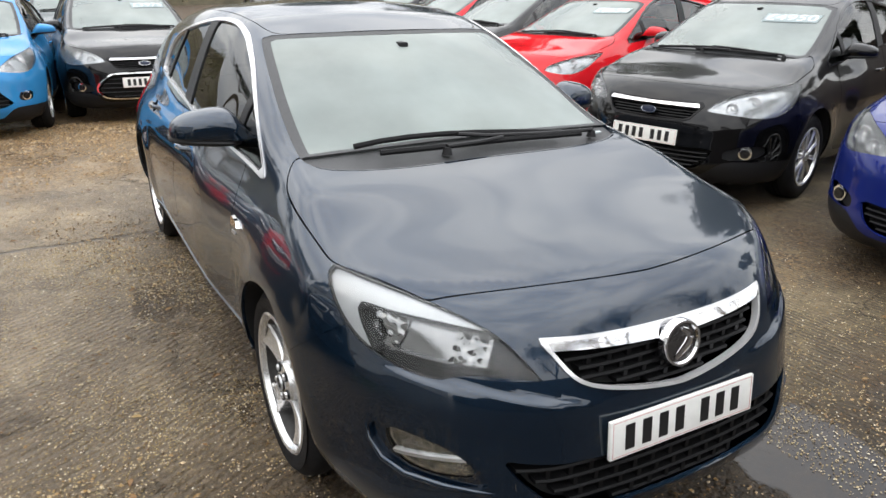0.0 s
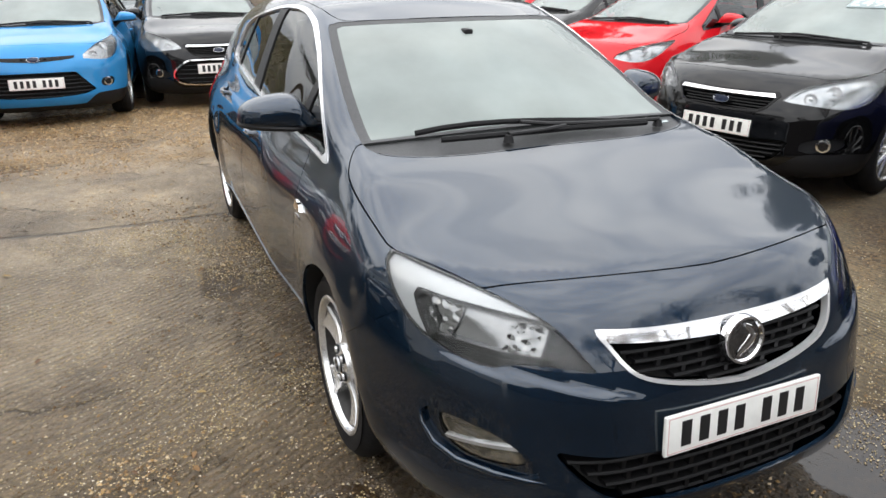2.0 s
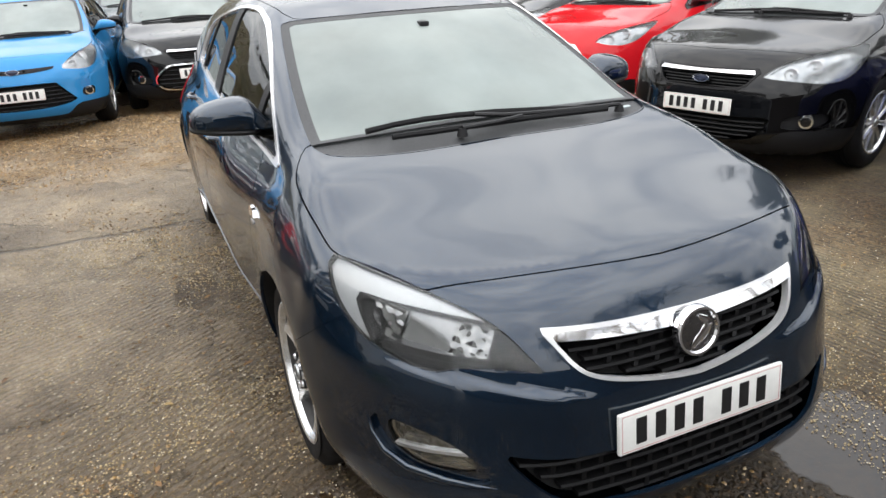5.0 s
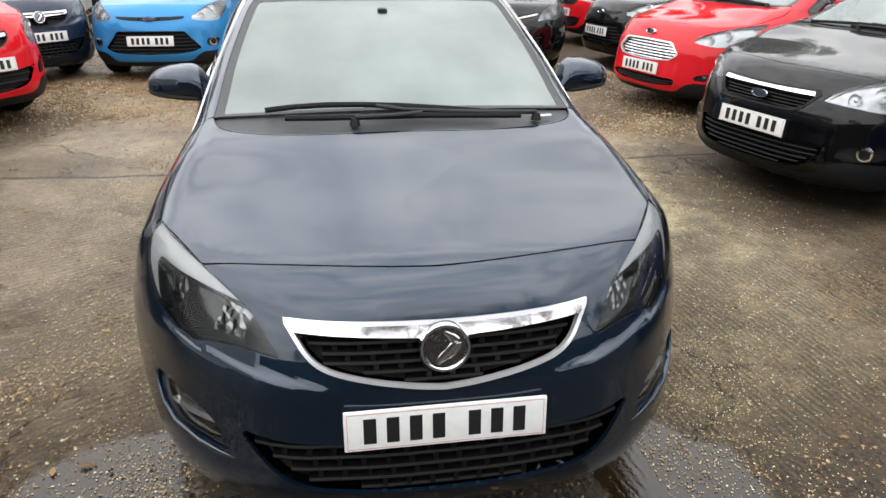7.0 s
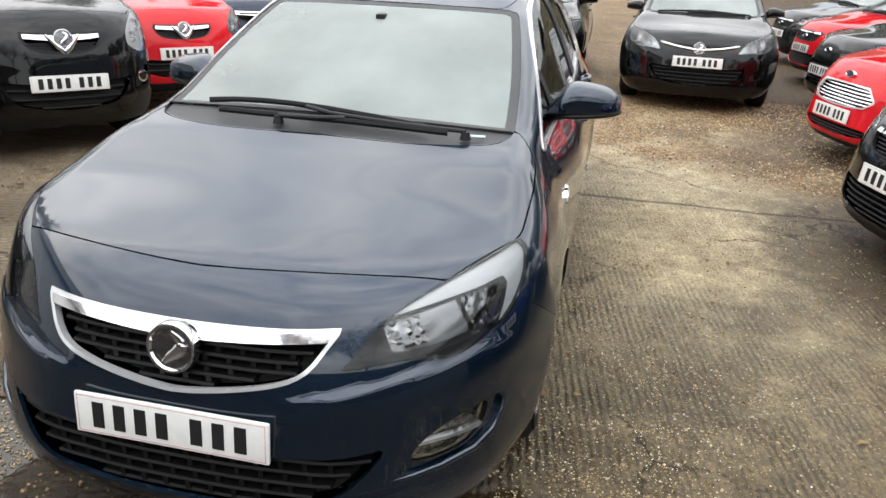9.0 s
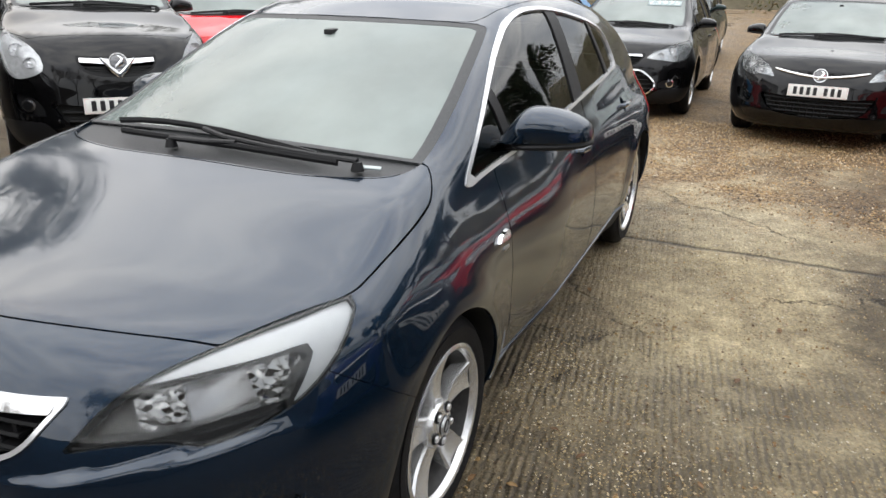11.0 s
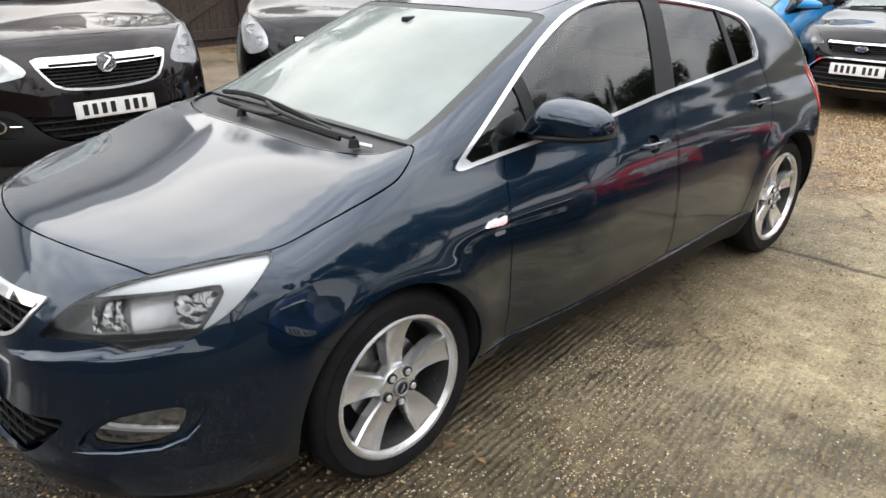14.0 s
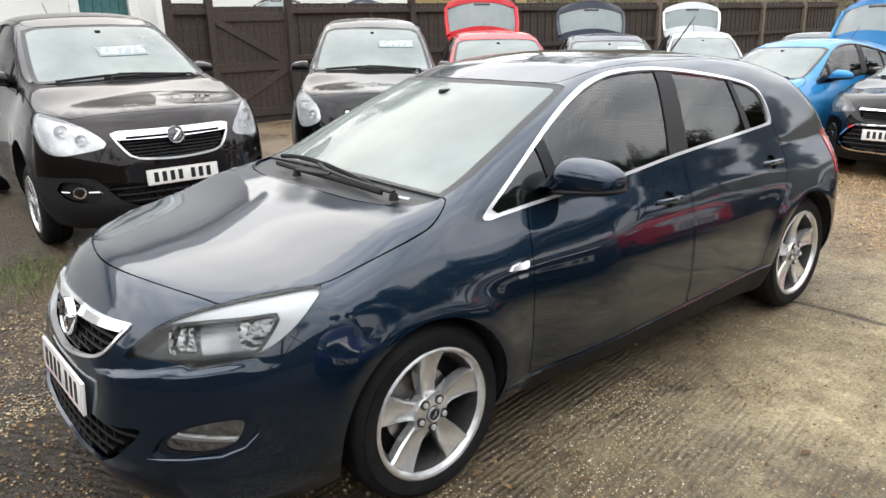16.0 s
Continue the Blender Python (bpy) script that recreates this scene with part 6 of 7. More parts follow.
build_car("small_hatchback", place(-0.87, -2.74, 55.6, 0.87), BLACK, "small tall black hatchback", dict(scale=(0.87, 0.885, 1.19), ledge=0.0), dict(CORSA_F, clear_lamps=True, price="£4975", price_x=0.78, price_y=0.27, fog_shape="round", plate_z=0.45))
build_car("small_hatchback", place(-2.9, -3.03, 52.5, 0.905), RED, "small red hatchback with its tailgate open", dict(scale=(0.905, 0.93, 1.12), ledge=0.0), dict(CORSA_F, tailgate_open=True))
build_car("hatchback", place(-5.25, -3.32, 46), SLATE_BLUE, "dark slate-blue hatchback with its tailgate open", dict(scale=(1, 1, 1.09)), dict(tailgate_open=True, price="£7995", bar=True, split_bar=True, chrome_frame=False, bar_depth=0.07, slats=2))
build_car("hatchback", place(-9.2, -4.45, 38), SILVER, "silver hatchback with its tailgate open", dict(scale=(0.985, 1.01, 1.08), ledge=0.0), dict(FOCUS_F, tailgate_open=True), rows=(18, 36), cols=32)
build_car("small_hatchback", place(-5.15, -2.16, -6, 0.895), SKYBLUE, "sky blue small hatchback with its tailgate open", dict(scale=(0.895, 0.95, 1.0), ledge=0.0), dict(FIESTA_F, tailgate_open=True))
build_car("hatchback", place(-12.0, -4.4, 15), GREEN, "dark green hatchback behind the others", TALL, dict(FOCUS_F), rows=(18, 36), cols=32)
build_car("hatchback", place(-11.2, -0.6, 0), GREEN, "dark grey-green hatchback behind the others", TALL, dict(FOCUS_F), rows=(18, 36), cols=32)

# people carriers beyond the fence, of which only the raised tailgates show
for x, y in ((-3.3, -11.7), (-5.9, -11.8)):
    build_car("people_carrier", place(x, y, 45), SLATE_BLUE, "dark people carrier with its tailgate raised behind the fence", dict(scale=(0.98, 1.0, 1.42), ledge=0.0), dict(CORSA_F, tailgate_open=True, gate_angle=-52), rows=(18, 36), cols=32)

# ---- fence and gate ----
WOOD = mat("dark_stained_timber", (0.041, 0.029, 0.0225), rough=0.75, grain=0.35, grain_scale=25, bump=0.5, bump_scale=30, blotch=0.3, blotch_scale=1.2)
WOOD_PALE = mat("weathered_timber", (0.16, 0.13, 0.10), rough=0.8, grain=0.3, grain_scale=30, bump=0.4, bump_scale=40)
fence = thing("fence", pose(0, -9.6, 0), "dark brown stained close-board timber fence", "fence")
board_bm = bmesh.new()
box(board_bm, (-0.062, -0.012, 0.0), (0.062, 0.012, 2.08), 0.004, segments=1)
first = part("board", board_bm, WOOD, fence)
xs = [x for x in np.arange(-26.0, -1.70, 0.125) if not -3.80 < x < -2.42]
for i, x in enumerate(xs):
    o = first if i == 0 else new("board", first.data)
    o.parent = fence
    o.matrix_basis = pose(x, -0.01 + 0.008 * (i % 2), random.uniform(-0.006, 0.006), 0, 0, 4)
for x in (-1.72, -2.40, -3.86, -6.6, -9.4, -12.2, -15.0, -17.8, -20.6, -23.4):
    bm = bmesh.new()
    box(bm, (x - 0.06, 0.0, 0), (x + 0.06, 0.12, 2.14), 0.012)
    part("post", bm, WOOD if x > -12 else WOOD_PALE, fence)
for z in (0.35, 1.15, 1.95):
    for a, c in ((-2.42, -1.74), (-26.0, -3.88)):
        bm = bmesh.new()
        box(bm, (a, 0.012, z - 0.045), (c, 0.075, z + 0.045), 0.006, segments=1)
        part("rail", bm, WOOD, fence)
gate = thing("gate", pose(-3.13, -9.58, 0), "dark brown ledged and braced timber gate", "gate")
for i in range(11):
    bm = bmesh.new()
    x = -0.66 + i * 0.121
    box(bm, (x, -0.02, 0.06), (x + 0.117, 0.004, 2.03), 0.004, segments=1)
    part("board", bm, WOOD, gate)
for z in (0.25, 1.03, 1.86):
    bm = bmesh.new()
    box(bm, (-0.66, 0.004, z - 0.075), (0.67, 0.035, z + 0.075), 0.006, segments=1)
    part("ledge", bm, WOOD, gate)
for a, c in (((0.62, 1.80), (-0.60, 1.10)), ((0.62, 0.32), (-0.60, 0.96))):
    bm = bmesh.new()
    d = math.hypot(c[0] - a[0], c[1] - a[1])
    box(bm, (-d / 2, 0.006, -0.06), (d / 2, 0.034, 0.06), 0.006, Matrix.Translation(((a[0] + c[0]) / 2, 0, (a[1] + c[1]) / 2)) @ pose(0, 0, 0, 0, -math.degrees(math.atan2(c[1] - a[1], c[0] - a[0])), 0), 1)
    part("brace", bm, WOOD, gate)

# ---- houses behind the fence ----
RENDER_W = mat("white_render", (0.78, 0.78, 0.75), rough=0.85, grain=0.06, grain_scale=40, bump=0.25, bump_scale=60, blotch=0.08, blotch_scale=0.6)
FRAME_W = mat("white_joinery", (0.78, 0.78, 0.77), rough=0.45, grain=0.05, grain_scale=20)
TEAL = mat("teal_painted_boards", (0.05, 0.16, 0.16), rough=0.55, grain=0.2, grain_scale=18, bump=0.2, bump_scale=30)
OCHRE = mat("ochre_stone", (0.46, 0.34, 0.16), rough=0.9, grain=0.2, grain_scale=14, bump=0.4, bump_scale=20, blotch=0.15, blotch_scale=0.8)
SLATE = mat("grey_slate", (0.15, 0.145, 0.14), rough=0.6, grain=0.25, grain_scale=9, bump=0.4, bump_scale=16, blotch=0.2, blotch_scale=1.0)
WINDOW = mat("dark_window_glass", (0.05, 0.06, 0.06), rough=0.05, coat=1.0, grain=0.05)


def wall_with_hole(name, parent, x0, x1, y0, y1, z1, holes, material):
    """A wall along x, with openings (x0, x1, z0, z1) that go through it."""
    bm = bmesh.new()
    xs_ = sorted({x0, x1, *[h[0] for h in holes], *[h[1] for h in holes]})
    zs_ = sorted({0.0, z1, *[h[2] for h in holes], *[h[3] for h in holes]})
    for a, c in zip(xs_, xs_[1:]):
        for e, g in zip(zs_, zs_[1:]):
            if not any(h[0] <= a and c <= h[1] and h[2] <= e and g <= h[3] for h in holes):
                box(bm, (a, y0, e), (c, y1, g))
    bmesh.ops.remove_doubles(bm, verts=bm.verts, dist=1e-4)
    part(name, bm, material, parent)


def window_unit(parent, x0, x1, y, z0, z1, board=None):
    w = new("window")
    w.parent = parent
    bm = bmesh.new()
    t = 0.07
    for lo_, hi_ in (((x0, z0), (x0 + t, z1)), ((x1 - t, z0), (x1, z1)), ((x0 + t, z0), (x1 - t, z0 + t)), ((x0 + t, z1 - t), (x1 - t, z1))):
        box(bm, (lo_[0], y - 0.06, lo_[1]), (hi_[0], y + 0.02, hi_[1]), 0.006, segments=1)
    part("window_frame", bm, FRAME_W, w)
    bm = bmesh.new()
    box(bm, (x0 + t, y - 0.045, z0 + t), (x1 - t, y - 0.03, z1 - t))
    part("pane", bm, board or WINDOW, w)
    bm = bmesh.new()
    box(bm, (x0 - 0.06, y - 0.02, z0 - 0.06), (x1 + 0.06, y + 0.10, z0), 0.01)
    part("sill", bm, FRAME_W, w)


def gable_roof(parent, x0, x1, y0, y1, z, rise, material, over=0.3):
    for sg in (0, 1):
        bm = bmesh.new()
        ym = (y0 + y1) / 2
        a = [(x0 - over, (y1 + over) if sg else (y0 - over), z - 0.1), (x1 + over, (y1 + over) if sg else (y0 - over), z - 0.1), (x1 + over, ym, z + rise), (x0 - over, ym, z + rise)]
        lo_ = [bm.verts.new(p) for p in a]
        hi_ = [bm.verts.new((p[0], p[1], p[2] + 0.14)) for p in a]
        bm.faces.new(lo_)
        bm.faces.new(hi_)
        for q in range(4):
            bm.faces.new((lo_[q], lo_[(q + 1) % 4], hi_[(q + 1) % 4], hi_[q]))
        part("roof_slope", bm, material, parent)


house = thing("house", pose(0, 0, 0), "white rendered house with a teal boarded doorway", "house")
wall_with_hole("front_wall", house, -1.62, 9.0, -10.05, -9.75, 4.6, [(-1.22, -0.45, 0.0, 2.42)], RENDER_W)
for nm, lo_, hi_ in (("side_wall", (-1.62, -16.0, 0), (-1.32, -10.05, 4.6)), ("side_wall", (8.7, -16.0, 0), (9.0, -10.05, 4.6)), ("back_wall", (-1.62, -16.3, 0), (9.0, -16.0, 4.6))):
    bm = bmesh.new()
    box(bm, lo_, hi_)
    part(nm, bm, RENDER_W, house)
gable_roof(house, -1.62, 9.0, -16.3, -9.75, 4.6, 2.2, SLATE)
door = new("boarded_door")
door.parent = house
for i in range(6):
    bm = bmesh.new()
    box(bm, (-1.21 + i * 0.127, -9.92, 0.02), (-1.21 + i * 0.127 + 0.122, -9.88, 2.36), 0.004, segments=1)
    part("board", bm, TEAL, door)
bm = bmesh.new()
for lo_, hi_ in (((-1.34, 0.0), (-1.20, 2.50)), ((-0.47, 0.0), (-0.33, 2.50)), ((-1.20, 2.36), (-0.47, 2.50))):
    box(bm, (lo_[0], -9.80, lo_[1]), (hi_[0], -9.72, hi_[1]), 0.008, segments=1)
box(bm, (-1.42, -9.80, 2.50), (-0.25, -9.64, 2.56), 0.008, segments=1)
part("door_frame", bm, FRAME_W, door)

far_house = thing("house", pose(0, 0, 0), "long white rendered house behind the fence", "house")
wall_with_hole("front_wall", far_house, -13.1, -3.0, -18.3, -18.0, 5.6, [(-5.4, -4.5, 3.5, 4.7), (-8.6, -7.7, 3.5, 4.7), (-11.3, -10.5, 3.4, 4.6)], RENDER_W)
for x0, x1, z0, z1 in ((-5.4, -4.5, 3.5, 4.7), (-8.6, -7.7, 3.5, 4.7), (-11.3, -10.5, 3.4, 4.6)):
    window_unit(far_house, x0, x1, -18.08, z0, z1)
for nm, lo_, hi_ in (("side_wall", (-13.1, -24.0, 0), (-12.8, -18.3, 5.6)), ("side_wall", (-3.3, -24.0, 0), (-3.0, -18.3, 5.6)), ("back_wall", (-13.1, -24.3, 0), (-3.0, -24.0, 5.6))):
    bm = bmesh.new()
    box(bm, lo_, hi_)
    part(nm, bm, RENDER_W, far_house)
gable_roof(far_house, -13.1, -3.0, -24.3, -18.0, 5.6, 2.4, SLATE)
bm = bmesh.new()
tube(bm, [(-10.2, -17.93, 0.1), (-10.2, -17.93, 5.5)], 0.045, 10)
part("downpipe", bm, FRAME_W, far_house, smooth=True)

barn = thing("house", pose(0, 0, 0), "low ochre stone house with a grey slate roof", "house")
wall_with_hole("front_wall", barn, -27.0, -19.4, -26.4, -26.0, 3.35, [(-25.6, -24.8, 0.0, 3.1)], OCHRE)
for nm, lo_, hi_ in (("side_wall", (-27.0, -31.0, 0), (-26.6, -26.4, 3.35)), ("side_wall", (-19.8, -31.0, 0), (-19.4, -26.4, 3.35))):
    bm = bmesh.new()
    box(bm, lo_, hi_)
    part(nm, bm, OCHRE, barn)
gable_roof(barn, -25.0, -19.4, -31.0, -26.0, 3.35, 2.2, SLATE)
bm = bmesh.new()
box(bm, (-25.6, -26.3, 0), (-24.8, -26.2, 3.1), 0.01)
part("plank_door", bm, mat("red_brown_timber", (0.16, 0.06, 0.03), rough=0.7, grain=0.3, grain_scale=12), barn)

# ---- wooded bank, trees ----
TWIG = mat("winter_twigs", (0.11, 0.085, 0.055), rough=0.9, grain=0.3, grain_scale=6)
BARK = mat("grey_bark", (0.14, 0.115, 0.085), rough=0.9, grain=0.35, grain_scale=14, bump=0.6, bump_scale=24)


def leaf_material(name, ramp_stops):
    m = bpy.data.materials.new(name)
    m.use_nodes = True
    t = m.node_tree
    g = t.nodes.new("ShaderNodeNewGeometry")
    r = t.nodes.new("ShaderNodeValToRGB")
    r.color_ramp.elements[0].position, r.color_ramp.elements[0].color = ramp_stops[0][0], (*ramp_stops[0][1], 1)
    r.color_ramp.elements[1].position, r.color_ramp.elements[1].color = ramp_stops[-1][0], (*ramp_stops[-1][1], 1)
    for p, col in ramp_stops[1:-1]:
        r.color_ramp.elements.new(p).color = (*col, 1)
    t.links.new(g.outputs["Random Per Island"], r.inputs["Fac"])
    t.links.new(r.outputs["Color"], t.nodes["Principled BSDF"].inputs["Base Color"])
    t.nodes["Principled BSDF"].inputs["Roughness"].default_value = 0.7
    return m


THICKET = leaf_material("thicket_leaves", [(0.0, (0.07, 0.085, 0.03)), (0.4, (0.14, 0.115, 0.055)), (0.75, (0.23, 0.165, 0.085)), (1.0, (0.14, 0.18, 0.055))])
EVERGREEN = leaf_material("evergreen_leaves", [(0.0, (0.012, 0.022, 0.010)), (0.5, (0.025, 0.04, 0.016)), (1.0, (0.05, 0.06, 0.025))])


def leaves(name, centres, radii, count, size, material, parent=None, slim=0.45):
    """Many small leaf quads spread through clumps: one object."""
    rng = np.random.default_rng(5)
    k = rng.integers(0, len(centres), count)
    d = rng.normal(size=(count, 3))
    d /= np.linalg.norm(d, axis=1, keepdims=True)
    p = np.array(centres)[k] + d * np.array(radii)[k][:, None] * rng.uniform(0.3, 1.0, (count, 1)) ** 0.6
    a = rng.normal(size=(count, 3))
    a /= np.linalg.norm(a, axis=1, keepdims=True)
    c = np.cross(a, d)
    c /= np.maximum(np.linalg.norm(c, axis=1, keepdims=True), 1e-6)
    s = size * rng.uniform(0.5, 1.4, (count, 1))
    v = np.stack([p - a * s, p + c * s * slim, p + a * s, p - c * s * slim], 1).reshape(-1, 3)
    me = bpy.data.meshes.new(name)
    me.from_pydata(v.tolist(), [], np.arange(count * 4).reshape(-1, 4).tolist())
    me.materials.append(material)
    ob = new(name, me)
    if parent:
        ob.parent = parent
    return ob


def branchy(bm, base, direction, length, radius, depth, rng, tips):
    pts = [Vector(base)]
    d = Vector(direction).normalized()
    n = 4
    for i in range(n):
        d = (d + Vector(rng.normal(size=3)) * 0.10 + Vector((0, 0, 0.05))).normalized()
        pts.append(pts[-1] + d * (length / n))
    tube(bm, pts, [radius * (1 - 0.45 * i / n) for i in range(n + 1)], 6 if depth > 1 else 4)
    if depth == 0:
        tips.append(tuple(pts[-1]))
        return
    for i in range(3 if depth > 2 else 4):
        q = pts[rng.integers(2, n + 1)] if i else pts[-1]
        nd = (d + Vector(rng.normal(size=3)) * 0.55 + Vector((0, 0, 0.12))).normalized()
        branchy(bm, q, nd, length * rng.uniform(0.55, 0.75), radius * 0.52, depth - 1, rng, tips)


def bare_tree(x, y, height, seed, label, leafy=0, z=0.0):
    rng = np.random.default_rng(seed)
    tree = thing("tree", pose(x, y, z), label, "tree", "trees round the yard")
    bm, tips = bmesh.new(), []
    branchy(bm, (0, 0, -0.1), (0.05, 0, 1), height * 0.42, height * 0.022, 4, rng, tips)
    part("trunk", bm, BARK, tree, smooth=True)
    if leafy:
        leaves("crown", tips, [height * 0.07] * len(tips), leafy, 0.13, EVERGREEN, tree)
    leaves("twigs", tips, [height * 0.085] * len(tips), 6000, 0.30, TWIG, tree, 0.035)
    return tree


rng = np.random.default_rng(11)
cs, rs = [], []
for _ in range(420):
    x = rng.uniform(-75, -22)
    u = rng.uniform(0, 1)
    y = -22 - 30 * u + (x + 22) * 0.12
    cs.append((x, y, 0.5 + 12.5 * u + rng.uniform(-0.5, 1.2)))
    rs.append(rng.uniform(0.9, 2.2))
tagged(leaves("thicket", cs, rs, 120000, 0.10, THICKET), "brown and olive winter thicket on a bank", "thicket", kind="stuff")
bm = bmesh.new()
bmesh.ops.create_grid(bm, x_segments=40, y_segments=16, size=1.0)
for v in bm.verts:
    u = (v.co.y + 1) / 2
    x = -48 + v.co.x * 32
    v.co = (x, -20 - 40 * u + (x + 22) * 0.12, 14.5 * u + 0.5 * noise.noise((x * 0.3, u * 5, 0)) - 0.3)
tagged(part("wooded_bank", bm, mat("bank_earth", (0.09, 0.075, 0.045), rough=0.95, grain=0.3, grain_scale=3, blotch=0.3, blotch_scale=0.3), None, smooth=True), "earth bank under winter thicket", "bank", kind="structure")
bm = bmesh.new()
bmesh.ops.create_grid(bm, x_segments=8, y_segments=30, size=1.0)
for v in bm.verts:
    u, y = (1 - v.co.x) / 2, 4 + 32 * v.co.y
    v.co = (-36 - 26 * u, y, 9.5 * u + 0.5 * noise.noise((y * 0.3, u * 5, 2)) - 0.4)
tagged(part("hedge_bank", bm, bpy.data.materials["bank_earth"], None, smooth=True), "earth bank under an overgrown hedge", "bank", kind="structure")
cs, rs = [], []
for _ in range(200):
    y = rng.uniform(-24, 30)
    u = rng.uniform(0, 1)
    cs.append((-34 - 14 * u, y, 0.4 + 6.5 * u + rng.uniform(-0.4, 1.0)))
    rs.append(rng.uniform(0.9, 2.0))
tagged(leaves("hedge", cs, rs, 70000, 0.085, THICKET), "overgrown olive and brown hedge beyond the cars", "hedge", kind="stuff")
bare_tree(-31.0, -19.5, 11, 3, "slender bare tree behind the fence")
bare_tree(-36.0, -24, 12, 4, "slender bare tree on the bank")
for i, (x, y, h) in enumerate(((-7, 25, 11), (-14, 23, 11), (-22, 25, 13), (-27, 20, 5), (-34, 20, 14.5), (1, 28, 10), (-29, 26, 15.5), (-34, 13, 12.5))):
    bare_tree(x, y, h, 20 + i, "ivy-grown winter tree beyond the yard", 20000 if i != 3 else 5000)
# added above the view so the hero's roof mirrors trees, not bright sky
for i, (x, y, h) in enumerate(((-24, -54, 20), (-33, -50, 21), (-42, -56, 22), (-52, -50, 20), (-62, -46, 22), (-70, -36, 19))):
    bare_tree(x, y, h, 60 + i, "tall unseen ivy-grown tree on the wooded bank", 14000, 9.0)
for i, (x, y, h) in enumerate(((16, 1, 11), (14, 8, 12), (11, 15, 12), (19, -9, 8))):
    bare_tree(x, y, h, 40 + i, "bare winter tree beyond the added walls")
# unseen plain walls, added behind the walk to darken what the paint mirrors
for nm, lo_, hi_ in (("unseen_wall_east", (9.0, -9.0, 0), (9.2, 12.2, 2.3)), ("unseen_wall_north", (-3.0, 12.0, 0), (9.0, 12.2, 2.3))):
    bm = bmesh.new()
    box(bm, lo_, hi_, 0.01)
    tagged(part(nm, bm, WOOD, None), "plain dark timber wall, unseen, added to darken reflections", "wall", kind="structure")


# ---- loose stones and leaves on the ground ----
STONE = leaf_material("loose_stones", [(0.0, (0.065, 0.040, 0.020)), (0.3, (0.26, 0.150, 0.058)), (0.6, (0.48, 0.315, 0.135)), (0.85, (0.38, 0.285, 0.175)), (1.0, (0.64, 0.53, 0.37))])
STONE.node_tree.nodes["Principled BSDF"].inputs["Roughness"].default_value = 0.35


def scatter_stones(name, count, place_fn, label, lo=0.0035, hi=0.0105, material=STONE):
    rng = np.random.default_rng(9)
    p = place_fn(rng, count)
    n = len(p)
    r = rng.uniform(lo, hi, (n, 1, 1)) * rng.uniform(0.75, 1.3, (n, 1, 3))
    base = np.array([(1, 0, 0), (0, 1, 0), (-1, 0, 0), (0, -1, 0), (0, 0, 0.8), (0, 0, -0.5)], float)[None] + rng.normal(0, 0.16, (n, 6, 3))
    a = rng.uniform(0, 2 * math.pi, n)
    c, s = np.cos(a)[:, None], np.sin(a)[:, None]
    v = base * r
    v = np.stack([v[..., 0] * c - v[..., 1] * s, v[..., 0] * s + v[..., 1] * c, v[..., 2]], -1)
    v = v + np.concatenate([p, np.array([[fall(u, w) + 0.003] for u, w in p])], 1)[:, None]
    f = np.array([(0, 1, 4), (1, 2, 4), (2, 3, 4), (3, 0, 4), (1, 0, 5), (2, 1, 5), (3, 2, 5), (0, 3, 5)])[None] + 6 * np.arange(n)[:, None, None]
    me = bpy.data.meshes.new(name)
    me.from_pydata(v.reshape(-1, 3).tolist(), [], f.reshape(-1, 3).tolist())
    me.materials.append(material)
    return tagged(new(name, me), label, "gravel", kind="stuff")


def gravel_bed(rng, n):
    p = np.stack([rng.uniform(-6.0, -1.6, n), rng.uniform(-3.6, 3.4, n)], 1)
    drift = np.array([noise.noise((u * 1.1, w * 1.1, 2.0)) + 0.6 * noise.noise((u * 3.5, w * 3.5, 5.0)) for u, w in p])
    patchy = np.clip(np.maximum(0.55 + 1.5 * drift, (-3.9 - p[:, 0]) * 0.9), 0.10, 1)
    return p[rng.uniform(0, 1, n) < patchy * np.clip((-2.75 + 0.42 * np.maximum(p[:, 1], 0) - p[:, 0]) * 1.3, 0.03, 1)]


def strewn(rng, n):
    mid = np.stack([rng.uniform(-1.8, 3.2, 70), rng.uniform(-3.0, 2.6, 70)], 1)
    k = rng.integers(0, 70, n)
    p = mid[k] + rng.normal(0, 1, (n, 2)) * rng.uniform(0.08, 0.45, (70, 1))[k]
    flat_ = np.stack([rng.uniform(-1.8, 3.6, n // 2), rng.uniform(-3.2, 2.6, n // 2)], 1)
    p = np.concatenate([p, flat_])
    p = p[(np.hypot((p[:, 0] + 0.6) / 1.4, (p[:, 1] + 2.0) / 0.6) > 1) & (np.hypot((p[:, 0] - 2.18) / 0.45, (p[:, 1] - 0.80) / 0.28) > 1)]
    return p[(rng.uniform(0, 1, len(p)) < np.where(p[:, 1] > 0.6, 0.30, 0.9))]


STRAY = leaf_material("wet_stray_stones", [(0.0, (0.05, 0.030, 0.015)), (0.35, (0.20, 0.115, 0.045)), (0.7, (0.37, 0.245, 0.105)), (1.0, (0.50, 0.40, 0.26))])
STRAY.node_tree.nodes["Principled BSDF"].inputs["Roughness"].default_value = 0.3
scatter_stones("gravel", 42000, gravel_bed, "loose brown and buff gravel")
scatter_stones("stray_gravel", 12500, strewn, "stray stones washed over the concrete", 0.003, 0.0085, STRAY)
GRIT = leaf_material("golden_grit", [(0.0, (0.16, 0.10, 0.05)), (0.35, (0.38, 0.29, 0.15)), (0.8, (0.56, 0.45, 0.26)), (1.0, (0.78, 0.72, 0.60))])
GRIT.node_tree.nodes["Principled BSDF"].inputs["Roughness"].default_value = 0.25


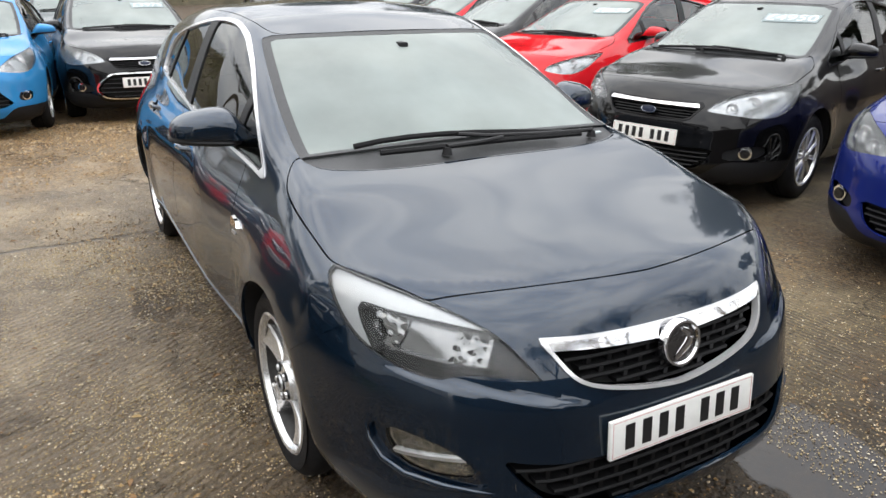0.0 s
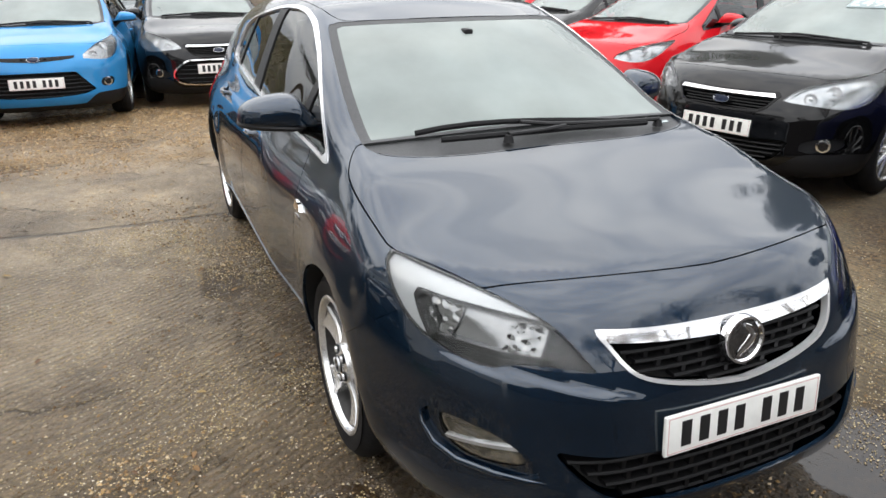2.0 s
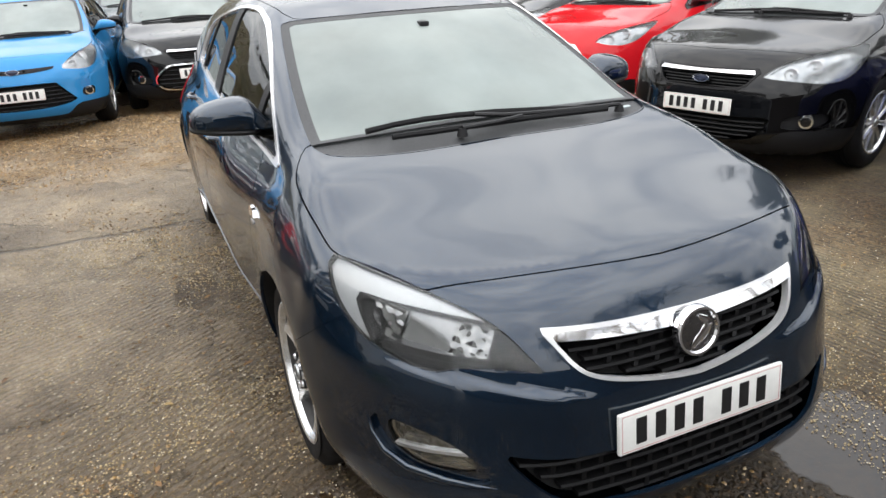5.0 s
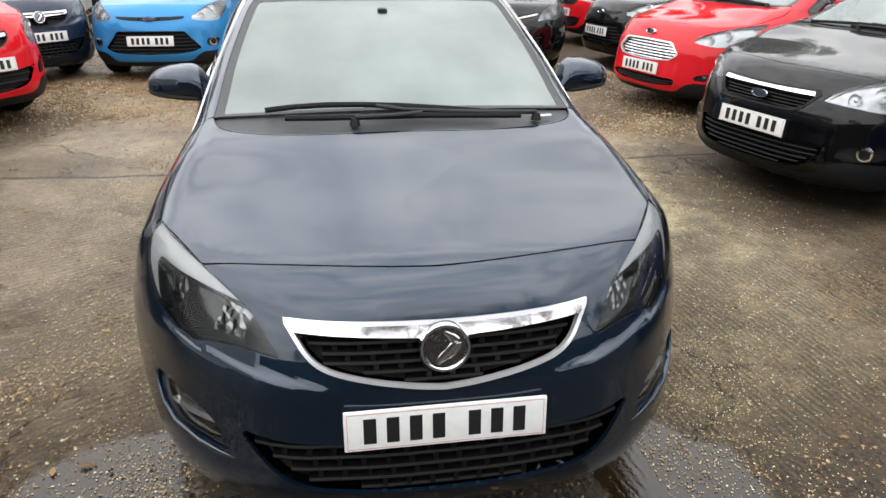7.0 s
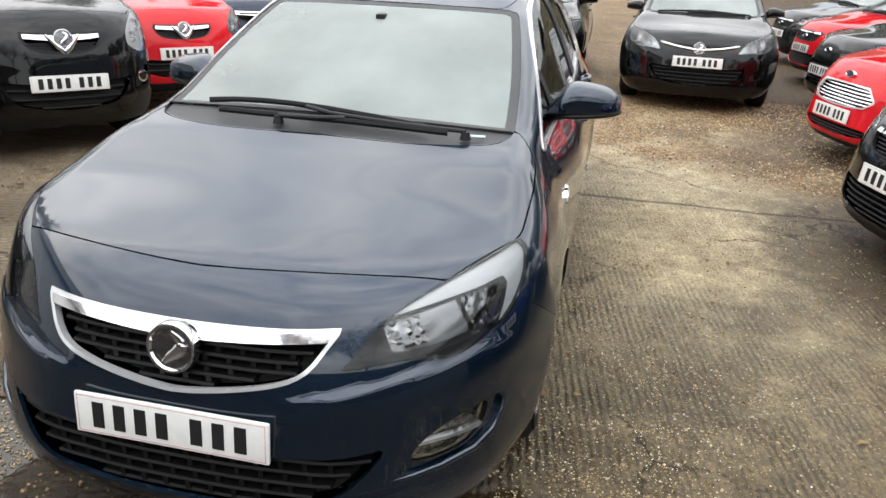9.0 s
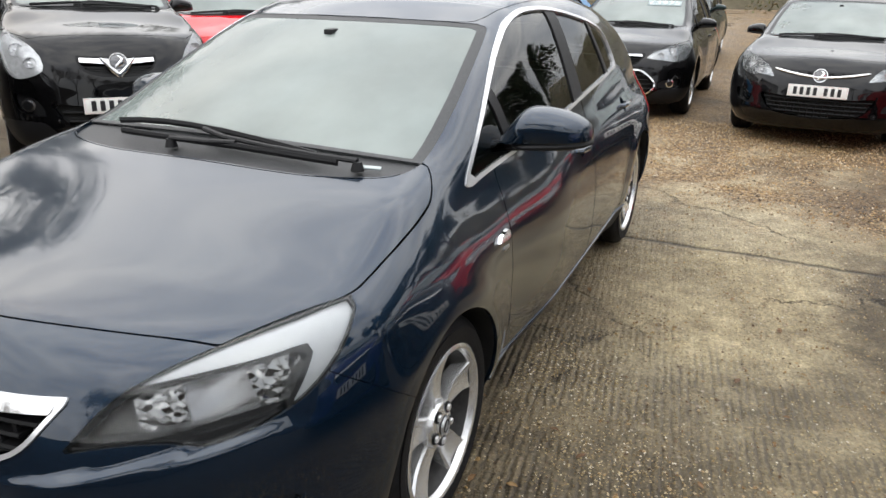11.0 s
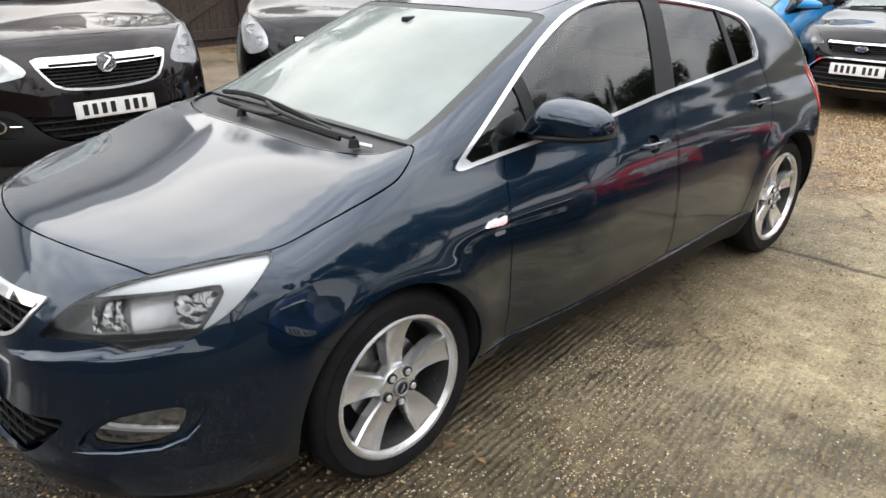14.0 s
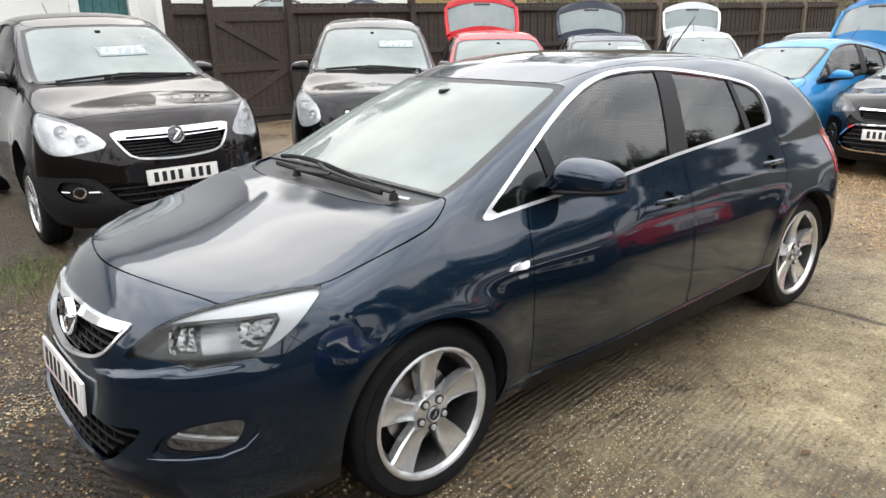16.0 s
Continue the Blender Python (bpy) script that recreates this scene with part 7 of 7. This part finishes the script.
def worn_slab(rng, n):
    """Thickest close to the car, in uneven drifts, thinner over the smooth patch."""
    y = np.abs(rng.normal(0.0, 0.75, n)) + 0.75
    p = np.stack([rng.uniform(-1.3, 2.9, n), np.where(rng.uniform(0, 1, n) < 0.5, y, -y)], 1)
    drift = np.array([noise.noise((u * 1.3, w * 1.3, 4.0)) + 0.5 * noise.noise((u * 4, w * 4, 7.0)) for u, w in p])
    keep = np.clip(0.55 + 1.1 * drift, 0.12, 1) * np.where(np.hypot((p[:, 0] + 0.6) / 0.95, (p[:, 1] - 1.35) / 0.7) < 1, 0.35, 1)
    return p[rng.uniform(0, 1, n) < keep]


scatter_stones("grit", 70000, worn_slab, "fine golden grit worn out of the concrete", 0.0016, 0.0045, GRIT)
LEAF = leaf_material("fallen_leaves", [(0.0, (0.10, 0.05, 0.02)), (0.6, (0.20, 0.11, 0.04)), (1.0, (0.34, 0.24, 0.10))])
lrng = np.random.default_rng(21)
lv, lf = [], []
for i in range(260):
    x, y = (lrng.uniform(-5, 3.2), lrng.uniform(-3.2, 2.8))
    a, s = lrng.uniform(0, 6.28), lrng.uniform(0.010, 0.026)
    ca, sa = math.cos(a), math.sin(a)
    pts = [(-1, 0, 0.1), (-0.3, 0.45, 0.25), (0.5, 0.38, 0.3), (1.1, 0, 0.05), (0.5, -0.38, 0.3), (-0.3, -0.45, 0.2)]
    lv += [(x + s * (u * ca - w * sa), y + s * (u * sa + w * ca), fall(x, y) + 0.006 + s * h) for u, w, h in pts]
    lf.append(tuple(range(6 * i, 6 * i + 6)))
me = bpy.data.meshes.new("fallen_leaves")
me.from_pydata(lv, [], lf)
me.materials.append(LEAF)
tagged(new("fallen_leaves", me), "small brown fallen leaves", "leaves", kind="stuff")

# a tuft of grass at the edge of the slab
GRASS = leaf_material("wet_grass", [(0.0, (0.04, 0.07, 0.015)), (0.6, (0.09, 0.14, 0.03)), (1.0, (0.16, 0.18, 0.06))])
grng = np.random.default_rng(31)
gv_, gf_ = [], []
for i in range(900):
    x, y = grng.normal(1.95, 0.16), grng.normal(-2.85, 0.30)
    a, h = grng.uniform(0, 6.28), grng.uniform(0.02, 0.06)
    ca, sa, lean_ = math.cos(a), math.sin(a), grng.uniform(0.2, 0.9) * h
    z = fall(x, y)
    gv_ += [(x - 0.003 * sa, y + 0.003 * ca, z), (x + 0.003 * sa, y - 0.003 * ca, z), (x + lean_ * ca, y + lean_ * sa, z + h)]
    gf_.append((3 * i, 3 * i + 1, 3 * i + 2))
me = bpy.data.meshes.new("grass_tuft")
me.from_pydata(gv_, [], gf_)
me.materials.append(GRASS)
tagged(new("grass_tuft", me), "low wet green grass on the yard's edge", "grass", kind="stuff")
